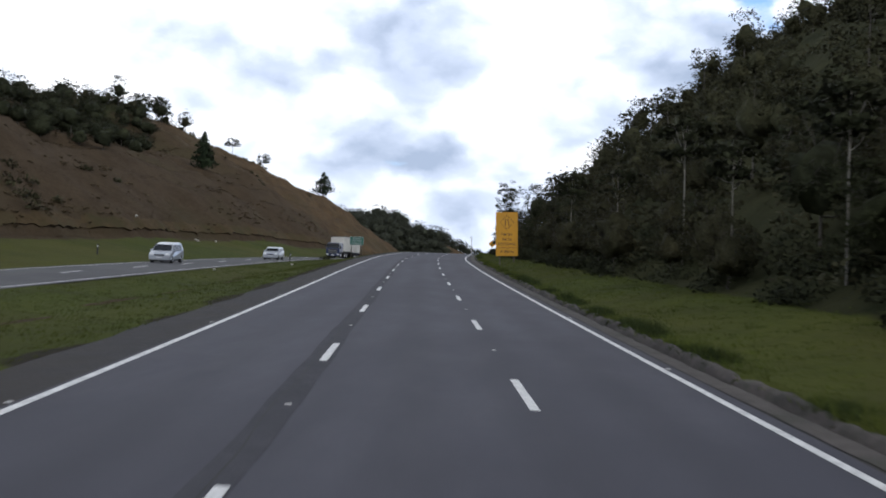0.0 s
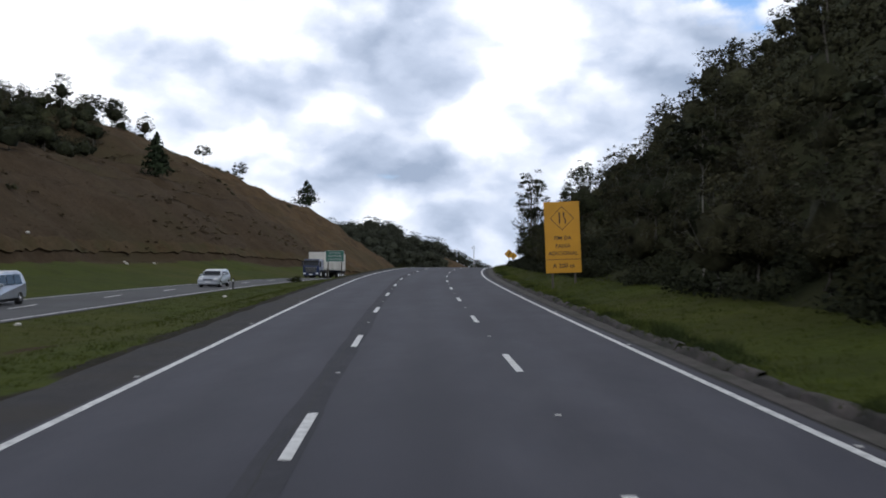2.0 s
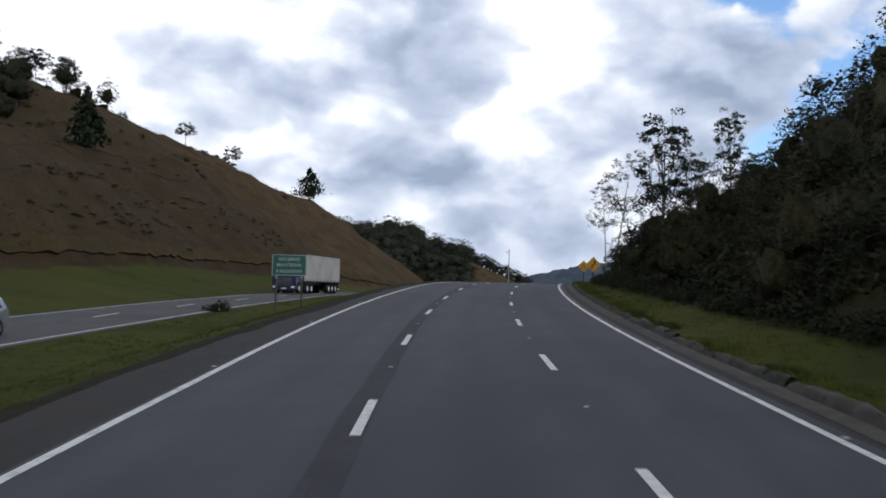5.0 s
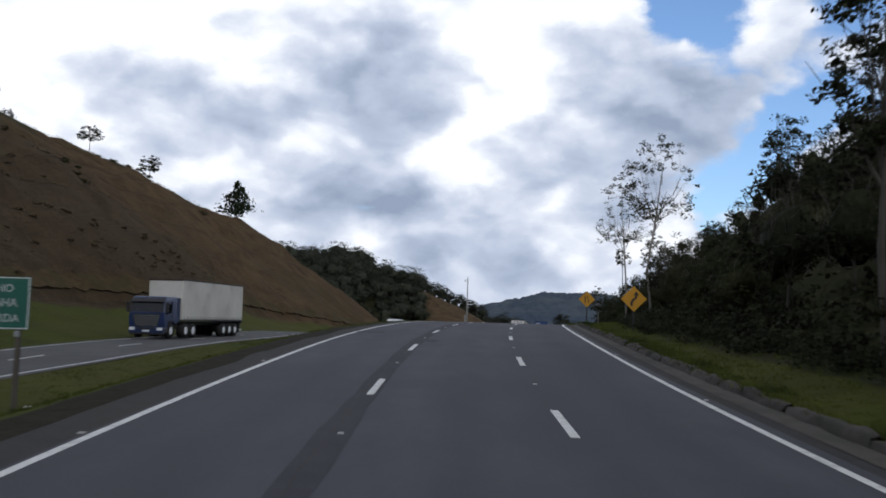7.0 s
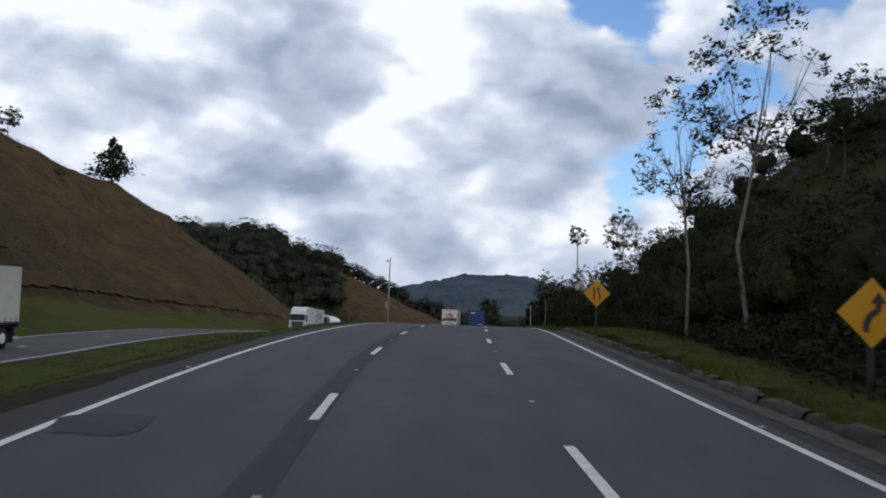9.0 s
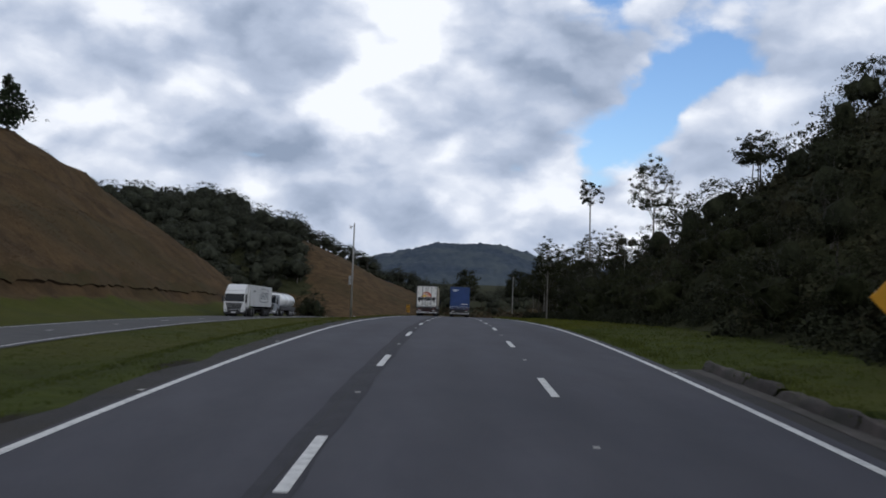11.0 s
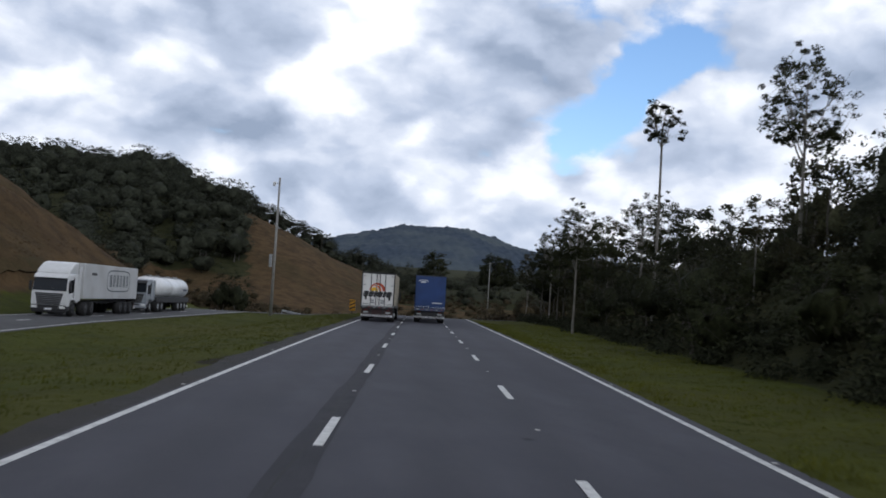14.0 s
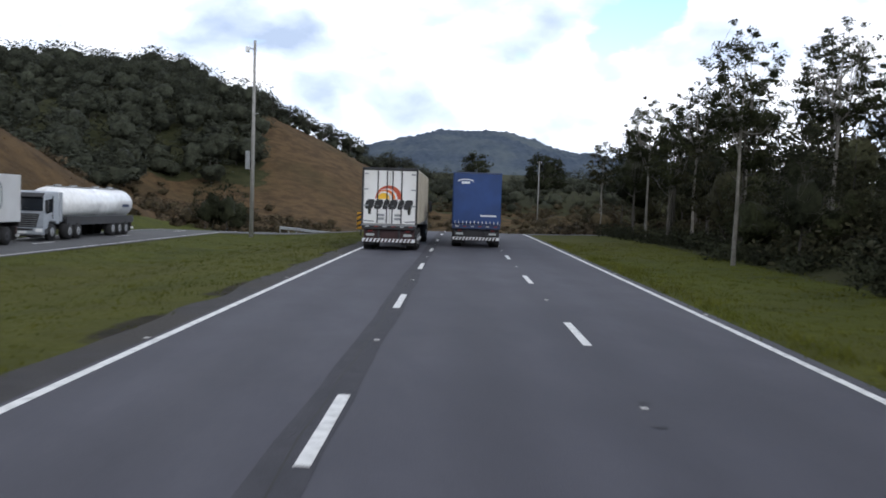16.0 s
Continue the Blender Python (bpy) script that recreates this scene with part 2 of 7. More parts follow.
def leaf_material(name, c1, c2, island=0.45, level=0.45, through_light=0.10, rounded=0.75):
    """Foliage; rounded turns the shading normals outwards from the crown, level towards the sky, as of a mass of small leaves."""
    m = material(name, c1, c2, 0.35, 0.75, island=island, random_ob=0.2, spec=0.06)
    nt = m.node_tree
    bs = nt.nodes["Principled BSDF"]
    tc = nt.nodes.new("ShaderNodeTexCoord")
    # speckle that paints the shade of gaps between leaves into the colour
    leaf_gaps = math_node(nt, "MULTIPLY", noise_tex(nt, tc.outputs["Object"], 1.1, 2.0, 0.6), noise_tex(nt, tc.outputs["Object"], 4.5, 3.0, 0.7))
    src = mix_rgb(nt, 1.0, bs.inputs["Base Color"].links[0].from_socket, ramp(nt, leaf_gaps, [(0.12, (0.55,)), (0.40, (1.40,))]), "MULTIPLY")
    nt.links.new(src, bs.inputs["Base Color"])
    g = nt.nodes.new("ShaderNodeNewGeometry")
    a = nt.nodes.new("ShaderNodeAttribute")
    a.attribute_name = "outward"
    turned = nt.nodes.new("ShaderNodeVectorTransform")
    turned.vector_type, turned.convert_from, turned.convert_to = "NORMAL", "OBJECT", "WORLD"
    nt.links.new(a.outputs["Vector"], turned.inputs[0])

    def scaled(v, k):
        n = nd(nt, "ShaderNodeVectorMath", op="SCALE")
        nt.links.new(v, n.inputs[0])
        n.inputs["Scale"].default_value = k
        return n.outputs[0]

    total = nd(nt, "ShaderNodeVectorMath", op="ADD")
    nt.links.new(scaled(g.outputs["Normal"], (1 - rounded) * (1 - level)), total.inputs[0])
    nt.links.new(scaled(turned.outputs[0], rounded * (1 - level)), total.inputs[1])
    up = nd(nt, "ShaderNodeVectorMath", op="ADD")
    nt.links.new(total.outputs[0], up.inputs[0])
    up.inputs[1].default_value = (0, 0, level)
    unit = nd(nt, "ShaderNodeVectorMath", op="NORMALIZE")
    nt.links.new(up.outputs[0], unit.inputs[0])
    nt.links.new(unit.outputs[0], bs.inputs["Normal"])
    if through_light:
        tr = nt.nodes.new("ShaderNodeBsdfTranslucent")
        nt.links.new(src, tr.inputs[0])
        mx = nt.nodes.new("ShaderNodeMixShader")
        mx.inputs[0].default_value = through_light
        nt.links.new(bs.outputs[0], mx.inputs[1])
        nt.links.new(tr.outputs[0], mx.inputs[2])
        nt.links.new(mx.outputs[0], nt.nodes["Material Output"].inputs[0])
    return m


LEAF = leaf_material("leaf_dark", (0.026, 0.030, 0.017), (0.040, 0.044, 0.023), 0.14, 0.0, 0.10)
LEAF_MID = leaf_material("leaf_mid", (0.030, 0.035, 0.017), (0.050, 0.055, 0.025), 0.14, 0.0, 0.20)
LEAF_OLIVE = leaf_material("leaf_olive", (0.041, 0.041, 0.022), (0.062, 0.058, 0.031), 0.14, 0.0, 0.10)
LEAF_BROWN = leaf_material("leaf_brown", (0.072, 0.056, 0.036), (0.110, 0.084, 0.052), 0.2, 0.0)
LEAF_SCRUB = leaf_material("leaf_scrub", (0.052, 0.043, 0.025), (0.078, 0.062, 0.036), 0.2, 0.0)
LEAF_HILL = leaf_material("leaf_hill", (0.046, 0.049, 0.026), (0.072, 0.071, 0.037), 0.14, 0.0)
# leaves of the far hill, lighter and greyer to paint in the aerial haze
LEAF_HAZED = leaf_material("leaf_hazed", (0.031, 0.035, 0.025), (0.047, 0.051, 0.035), 0.14, 0.0)
PINE = leaf_material("pine_needles", (0.022, 0.034, 0.018), (0.036, 0.048, 0.025), 0.3, 0.0)
GRASS = leaf_material("grass_blades", (0.056, 0.074, 0.016), (0.082, 0.096, 0.021), 0.10, 0.55, 0.3, 0.0)
OLIVE_GRASS = leaf_material("olive_grass_blades", (0.070, 0.082, 0.014), (0.102, 0.104, 0.018), 0.10, 0.55, 0.3, 0.0)
RANK_GRASS = leaf_material("rank_grass_blades", (0.030, 0.044, 0.014), (0.046, 0.062, 0.019), 0.15, 0.45, 0.3, 0.0)
DRY = leaf_material("dry_grass_blades", (0.064, 0.047, 0.029), (0.088, 0.064, 0.040), 0.10, 0.3, 0.2, 0.9)
TAWNY = leaf_material("tawny_grass_blades", (0.090, 0.059, 0.031), (0.124, 0.082, 0.043), 0.10, 0.3, 0.2, 0.9)
DRY_TUFT = leaf_material("dry_tuft", (0.084, 0.065, 0.039), (0.118, 0.089, 0.054), 0.15, 0.5, 0.35, 0.6)

STEEL = plain("galvanised_steel", (0.30, 0.31, 0.32), 0.5, 0.6)
DARK_STEEL = plain("dark_steel", (0.035, 0.035, 0.038), 0.6, 0.3)
RUBBER = plain("rubber", (0.022, 0.022, 0.023), 0.9, spec=0.3)
GLASS_DARK = plain("vehicle_glass", (0.010, 0.013, 0.018), 0.12, spec=0.25)
WHITE_PANEL = material("white_panel", (0.76, 0.76, 0.75), (0.83, 0.83, 0.82), 1.2, 0.45, c3=(0.66, 0.65, 0.62), scale3=0.6)
PALE_PANEL = material("pale_panel", (0.50, 0.51, 0.52), (0.58, 0.59, 0.60), 1.2, 0.5, c3=(0.44, 0.44, 0.44), scale3=0.6)
CREAM_PANEL = material("cream_panel", (0.40, 0.37, 0.30), (0.48, 0.44, 0.36), 1.5, 0.5, c3=(0.33, 0.31, 0.26), scale3=0.5)
TARP_WHITE = material("white_tarpaulin", (0.52, 0.51, 0.47), (0.62, 0.61, 0.57), 1.0, 0.7, 0.3, c3=(0.42, 0.40, 0.36), scale3=0.5, bump_scale=2.0)
BLUE_TARP = material("blue_tarpaulin", (0.013, 0.044, 0.160), (0.018, 0.058, 0.200), 1.0, 0.5, 0.3, c3=(0.011, 0.037, 0.13), scale3=0.6, bump_scale=2.0)
BLUE_PAINT = plain("blue_paint", (0.012, 0.028, 0.095), 0.3, coat=0.5)
WHITE_PAINT = plain("white_paint", (0.72, 0.73, 0.74), 0.3, coat=0.4, vary=0.05)
SILVER_PAINT = plain("silver_paint", (0.42, 0.45, 0.50), 0.3, 0.55, coat=0.5)
CHROME = plain("chrome", (0.7, 0.7, 0.72), 0.18, 1.0)
TANK_METAL = plain("tank_shell", (0.80, 0.81, 0.82), 0.25, 0.0)
RED = plain("red_reflector", (0.17, 0.018, 0.016), 0.35)
GREY_FILM = plain("worn_white_film", (0.40, 0.42, 0.42), 0.6)
MAROON = plain("maroon_frame", (0.036, 0.012, 0.012), 0.6)
ORANGE = plain("orange_film", (0.78, 0.20, 0.035), 0.5)
RED_ORANGE = plain("brick_film", (0.50, 0.085, 0.035), 0.5)
YELLOW_FILM = plain("yellow_film", (0.82, 0.48, 0.03), 0.5)
BLACK_FILM = plain("black_film", (0.018, 0.018, 0.020), 0.5)
WHITE_FILM = plain("white_film", (0.70, 0.72, 0.74), 0.5)
SIGN_YELLOW = material("sign_yellow", (0.50, 0.24, 0.005), (0.57, 0.28, 0.007), 0.9, 0.5, c3=(0.47, 0.23, 0.006), scale3=0.5)
SIGN_GREEN = material("sign_green", (0.008, 0.085, 0.062), (0.012, 0.105, 0.076), 1.2, 0.45)
SIGN_BLACK = plain("sign_black", (0.035, 0.025, 0.015), 0.6)
SIGN_BACK = plain("sign_back", (0.03, 0.03, 0.03), 0.6)
WOOD_POST = material("wood_post", (0.055, 0.048, 0.040), (0.10, 0.088, 0.074), 4.0, 0.9, 0.5, stretch=(1, 1, 0.15))
POLE_CONCRETE = material("pole_concrete", (0.22, 0.215, 0.205), (0.30, 0.295, 0.28), 3.0, 0.9, 0.3)
LAMP_GLASS = plain("lamp_glass", (0.75, 0.76, 0.76), 0.15)


def ground_material():
    """Green verge, dry brown hillside and dark forest floor, mixed by two masks on the sheet and by noise."""
    m = bpy.data.materials.new("hill_and_verge")
    m.use_nodes = True
    nt = m.node_tree
    bs = nt.nodes["Principled BSDF"]
    tc = nt.nodes.new("ShaderNodeTexCoord")
    v = tc.outputs["Object"]
    fine, mid, wide = noise_tex(nt, v, 2.2, 5, 0.65), noise_tex(nt, v, 0.32, 5, 0.6), noise_tex(nt, v, 0.045, 4, 0.55)
    green = mix_rgb(nt, ramp(nt, fine, [(0.3, (0,)), (0.7, (1,))]), (0.041, 0.054, 0.012), (0.063, 0.076, 0.016))
    olive = mix_rgb(nt, ramp(nt, fine, [(0.3, (0,)), (0.7, (1,))]), (0.048, 0.058, 0.011), (0.074, 0.082, 0.015))
    late = nt.nodes.new("ShaderNodeAttribute")
    late.attribute_name = "tawny"
    green = mix_rgb(nt, late.outputs["Fac"], green, olive)
    green = mix_rgb(nt, ramp(nt, mid, [(0.42, (0,)), (0.68, (0.8,))]), green, (0.036, 0.042, 0.014))
    green = mix_rgb(nt, ramp(nt, wide, [(0.45, (0,)), (0.62, (0.55,))]), green, (0.076, 0.072, 0.020))
    a = nt.nodes.new("ShaderNodeAttribute")
    a.attribute_name = "tawny"
    dull = mix_rgb(nt, ramp(nt, fine, [(0.3, (0,)), (0.7, (1,))]), (0.048, 0.034, 0.021), (0.075, 0.054, 0.033))
    tawny = mix_rgb(nt, ramp(nt, fine, [(0.3, (0,)), (0.7, (1,))]), (0.076, 0.050, 0.026), (0.116, 0.076, 0.039))
    dry = mix_rgb(nt, a.outputs["Fac"], dull, tawny)
    dry = mix_rgb(nt, ramp(nt, mid, [(0.40, (0,)), (0.66, (0.75,))]), dry, (0.040, 0.028, 0.017))
    dry = mix_rgb(nt, ramp(nt, wide, [(0.50, (0,)), (0.66, (0.6,))]), dry, (0.052, 0.044, 0.022))
    dark = mix_rgb(nt, ramp(nt, mid, [(0.3, (0,)), (0.7, (1,))]), (0.022, 0.026, 0.012), (0.050, 0.050, 0.024))

    def mask(name):
        a = nt.nodes.new("ShaderNodeAttribute")
        a.attribute_name = name
        k = math_node(nt, "ADD", a.outputs["Fac"], math_node(nt, "MULTIPLY", math_node(nt, "SUBTRACT", mid, 0.5), 0.9))
        return ramp(nt, k, [(0.42, (0,)), (0.58, (1,))])

    col = mix_rgb(nt, mask("dry"), green, dry)
    earth = mix_rgb(nt, ramp(nt, fine, [(0.3, (0,)), (0.7, (1,))]), (0.022, 0.021, 0.016), (0.036, 0.033, 0.023))
    col = mix_rgb(nt, mask("earth"), col, earth)
    col = mix_rgb(nt, mask("forest"), col, dark)
    nt.links.new(col, bs.inputs["Base Color"])
    bs.inputs["Roughness"].default_value = 0.95
    bs.inputs["Specular IOR Level"].default_value = 0.05
    b = nt.nodes.new("ShaderNodeBump")
    b.inputs["Strength"].default_value = 0.5
    b.inputs["Distance"].default_value = 0.2
    nt.links.new(math_node(nt, "ADD", fine, mid), b.inputs["Height"])
    nt.links.new(b.outputs[0], bs.inputs["Normal"])
    return m


# ledge soil; the dark tone stands in for the shadow under the turf
SOIL = material("shade_dark_soil", (0.030, 0.021, 0.014), (0.048, 0.034, 0.022), 2.0, 0.95, 0.6, spec=0.1)
TURF = material("dry_turf", (0.052, 0.036, 0.019), (0.080, 0.057, 0.030), 2.2, 0.95, 0.6, c3=(0.048, 0.043, 0.020), scale3=0.3, spec=0.05)
GROUND = ground_material()
# forest green shifted to blue-grey: the haze of distance is in the base colour
MOUNTAIN = material("hazed_mountain", (0.040, 0.056, 0.082), (0.066, 0.086, 0.116), 0.10, 0.95, 1.0, c3=(0.092, 0.112, 0.124), scale3=0.012, bump_scale=0.12, spec=0.1)

# ---- the road's line: heading and slope along its length ----
S_KNOT = [-60, -20, 20, 60, 100, 140, 180, 220, 260, 298, 316, 327, 352, 400, 440]
HEADING = [0.070, 0.0724, 0.0782, 0.0785, 0.0597, -0.0248, -0.1135, -0.117, -0.1156, -0.118, -0.122, -0.13, -0.16, -0.22, -0.26]
SLOPE = [0.037, 0.0378, 0.0442, 0.0488, 0.0488, 0.0485, 0.0112, -0.0301, -0.0374, -0.039, -0.043, -0.09, -0.10, -0.05, 0.0]
SG = np.arange(-120.0, 3600.0, 1.0)
_h = np.interp(SG, S_KNOT, HEADING)
_g = np.interp(SG, S_KNOT, SLOPE)
_o = int(np.argmin(abs(SG)))


def _sum(a):
    c = np.concatenate([[0.0], np.cumsum((a[1:] + a[:-1]) / 2)])
    return c - c[_o]


CX, CY, CZ = _sum(-np.sin(_h)), _sum(np.cos(_h)), _sum(_g)


def road_xy(s, d):
    """Plan place of a point d metres to the right of the road's line; far from the road the cross lines turn parallel."""
    s, d = np.asarray(s, float), np.asarray(d, float)
    h = np.interp(s, SG, _h)
    h = -0.03 + (h + 0.03) * np.exp(-((d / 170.0) ** 2))
    return np.interp(s, SG, CX) + d * np.cos(h), np.interp(s, SG, CY) + d * np.sin(h)


def road_z(s):
    return np.interp(s, SG, CZ)


def heading(s):
    return math.degrees(float(np.interp(s, SG, _h)))


def smooth(x):
    x = np.clip(x, 0, 1)
    return x * x * (3 - 2 * x)


def wave_noise(x, y, seed, cells, octaves=4):
    """Smooth noise from sums of turned sine waves, about -1 to 1."""
    rng = np.random.default_rng(seed)
    out, amp, f, total = 0.0, 1.0, 2 * math.pi / cells, 0.0
    for _ in range(octaves):
        part_ = 0.0
        for _ in range(4):
            a, p = rng.uniform(0, 2 * math.pi, 2)
            k = rng.uniform(0.7, 1.3) * f
            part_ = part_ + np.sin(k * (x * math.cos(a) + y * math.sin(a)) + p)
        out, total = out + amp * part_ / 2.2, total + amp
        amp, f = amp * 0.5, f * 2.03
    return out / total


EDGE_L, DASH_L, DASH_R, EDGE_R = -4.766, -1.329, 2.196, 5.398
OPP_HALF = 3.37


def opp_c(s):
    """The middle of the far carriageway, which draws away from the near one past the crest."""
    return np.interp(s, [20, 60, 90, 120, 150, 180, 210, 240, 270, 300, 340, 425], [-18.9, -18.4, -18.1, -18.15, -19.15, -20.9, -22.7, -24.0, -24.5, -24.0, -23.0, -21.5])


def opp_near(s):
    """Where the median ends at the far carriageway."""
    return opp_c(s) + OPP_HALF + 0.75


def opp_far(s):
    return -(opp_c(s) - OPP_HALF - 1.3)


def strip_in(s):
    """Inner and outer edge of the concrete drain strip on the right."""
    return np.interp(s, [30, 128, 184], [5.78, 6.04, 6.12])


def strip_out(s):
    return np.interp(s, [30, 128, 184], [6.20, 6.56, 6.44])


def shoulder_w(s):
    """How far the paved left shoulder reaches from the road's line."""
    return np.interp(s, [-50, 40, 104, 120, 185, 300], [6.4, 6.3, 6.3, 5.75, 5.6, 5.65])


def turf_edge(s):
    """Where the median's turf begins, past the shoulder and its strip of bare earth."""
    return np.interp(s, [-50, 20, 80, 105, 130, 160, 185, 300], [6.45, 6.45, 6.8, 6.8, 7.1, 6.3, 5.72, 5.75])


def opp_dz(s):
    return np.interp(s, [20, 60, 90, 120, 150, 180, 210, 240, 270, 300, 340, 420], [0.1, -0.25, -0.6, -1.02, -1.5, -1.64, -1.28, -0.97, -0.75, -0.72, -0.56, -0.5])


def toe(s):
    return np.interp(s, [-50, 20, 60, 90, 160, 190, 260, 300], [15, 12.6, 11.0, 10.2, 10.2, 11.5, 12.2, 12.5])


def shrub_edge(s):
    """How far the low shrubs come forward of the wood's foot, towards the kerb."""
    return np.interp(s, [70, 100, 125, 150, 172, 196], [0, 1.3, 1.5, 2.4, 1.6, 0])


def ground_h(s, d):
    """Ground height over the road's own level at that length."""
    s, d = np.broadcast_arrays(np.asarray(s, float), np.asarray(d, float))
    x, y = road_xy(s, d)
    h = np.zeros(s.shape)
    o = opp_dz(s)
    # median with a shallow ditch
    inner = opp_near(s)
    across = (d + 6.6) / (inner + 6.6)
    med = np.interp(across, [0, 0.25, 0.5, 0.71, 1], [0.0, 0.45, 0.8, 0.95, 1])
    h = np.where(d < -6.4, med * o - 0.28 * np.exp(-(((across - 0.54) / 0.22) ** 2)) * (1 - np.exp(-(((s - 318) / 9.0) ** 2))), h)
    h = np.where(d < inner, o, h)
    # the left hillside
    a = -d
    a = a + np.where(a > 30, 1.3 * wave_noise(s, 0 * s, 14, 30.0, 4), 0)
    foot = opp_far(s)
    a = np.where(a < 34.6, 34.6 - (34.6 - a) * 9.0 / (34.6 - foot), a)
    prof = np.interp(a, [25.6, 30, 34.6, 35.3, 45, 60, 75, 90, 110, 140, 200, 700], [0, 0.5, 1.4, 2.6, 10, 20.2, 26.8, 35, 37, 36, 32, 25])
    nose = 1 - smooth((s - 320 + 0.22 * (a - 34)) / 48.0)
    knoll = 1.5 * np.exp(-(((s - 292) / 24.0) ** 2) - (((a - 62) / 16.0) ** 2))
    rough = np.clip((a - 33) / 18.0, 0, 1)
    bumps = rough * (0.9 * wave_noise(x, y, 3, 26.0) + 0.6 * wave_noise(s, 0.25 * d, 5, 14.0, 3) + 0.45 * np.sin(a * 0.9 + 0.8 * wave_noise(s, d, 6, 40.0, 2)))
    low = np.interp(s, [90, 180, 197, 214, 232], [0.80, 0.77, 0.82, 0.98, 1.0])
    low = 1 - (1 - low) * smooth((a - 40) / 30)
    left = (prof * low + knoll + bumps) * nose + np.clip((a - 30) / 60, 0, 1) * (1 - nose) * 2.0
    bank = 3.5 * smooth((a - 27) / 22) * smooth((s - 338) / 25)
    h = np.where(d < -foot + 0.2, o * np.clip(1 - (a - 25.4) / 12, 0, 1) + left + bank, h)
    # the right verge and hillside
    t = toe(s)
    verge = np.interp(s, [-40, 90, 150, 190, 240], [0.85, 0.85, 0.6, 0.25, 0.15])
    kerbed = 1 - smooth((s - 186) / 6)
    back = 5.95 + (strip_out(s) + 0.22 - 5.95) * kerbed
    lip = 0.03 + 0.12 * kerbed
    h = np.where(d > back, lip + (verge - lip) * smooth((d - back) / (t - back)), h)
    u = d - t
    k = np.interp(s, [-60, 100, 138, 152, 168, 192, 206, 220, 252, 268, 292, 340], [1.0, 1.02, 0.98, 0.71, 0.39, 0.32, 0.58, 0.96, 0.90, 0.44, 0.08, 0.03])
    up = np.interp(u, [0, 2, 12, 20, 27, 40, 80, 400], [0, 1.2, 10.0, 17.5, 24.0, 29, 31, 26])
    up = up * k + np.clip(u / 10, 0, 1) * 0.9 * wave_noise(x, y, 9, 17.0) * np.clip(k + 0.2, 0, 1)
    h = np.where(u > 0, verge + up, h)
    return h


def far_hills(x, y):
    """The hills past the road's end, in plan coordinates."""
    forest = smooth((-24.0 - x) / 38.0) * smooth((y - 345) / 250.0) * (1 - 0.5 * smooth((y - 660) / 300))
    f = 39.0 * forest * (1 + 0.08 * wave_noise(x, y, 21, 70.0))
    crest = np.interp(x, [-60, -24, -7, 7, 25, 60, 120], [31, 24, 17, 10, 5, 5, 8])
    brown = crest * smooth((y - 418) / 112.0) * (1 + 0.04 * wave_noise(x, y, 23, 30.0)) * (1 - 0.6 * smooth((y - 580) / 300))
    return np.maximum(f, brown)


def ground_z(s, d):
    x, y = road_xy(s, d)
    fade = 1 - smooth((np.asarray(s, float) - 330) / 90.0)
    clear = smooth((abs(np.asarray(d, float)) - 30) / 12) * smooth((np.asarray(s, float) - 330) / 40) + smooth((np.asarray(s, float) - 415) / 30)
    return road_z(s) + ground_h(s, d) * np.where(np.asarray(d, float) > 6, np.maximum(fade, 0.12), np.maximum(fade, 0.6)) + far_hills(x, y) * np.clip(clear, 0, 1)


def at(s, d, dz=0.0):
    """A place on the ground, or dz over it."""
    x, y = road_xy(s, d)
    return Vector((float(x), float(y), float(ground_z(s, d)) + dz))


def on_road(s, d, dz=0.0):
    x, y = road_xy(s, d)
    return Vector((float(x), float(y), float(road_z(s)) + dz))


# ---- mesh helpers ----
def mesh_np(name, verts, faces, mats, smooth_shade=False, outward=None):
    """A mesh from arrays: faces all of one size."""
    verts, faces = np.asarray(verts, np.float32), np.asarray(faces, np.int32)
    me = bpy.data.meshes.new(name)
    n, k = faces.shape
    me.vertices.add(len(verts))
    me.vertices.foreach_set("co", verts.ravel())
    me.loops.add(n * k)
    me.loops.foreach_set("vertex_index", faces.ravel())
    me.polygons.add(n)
    me.polygons.foreach_set("loop_start", np.arange(0, n * k, k, dtype=np.int32))
    me.polygons.foreach_set("loop_total", np.full(n, k, np.int32))
    if smooth_shade:
        me.polygons.foreach_set("use_smooth", np.ones(n, bool))
    me.update(calc_edges=True)
    for m in mats if isinstance(mats, (list, tuple)) else (mats,):
        me.materials.append(m)
    if outward is not None:
        n = outward / np.maximum(np.linalg.norm(outward, axis=1, keepdims=True), 1e-6)
        n = n if len(n) == len(verts) else np.repeat(n, k, 0)
        me.attributes.new("outward", "FLOAT_VECTOR", "POINT").data.foreach_set("vector", n.astype(np.float32).ravel())
    return me


def grid_faces(rows, cols):
    i = np.arange(rows - 1)[:, None] * cols + np.arange(cols - 1)[None]
    i = i.ravel()
    return np.stack([i, i + 1, i + cols + 1, i + cols], 1)


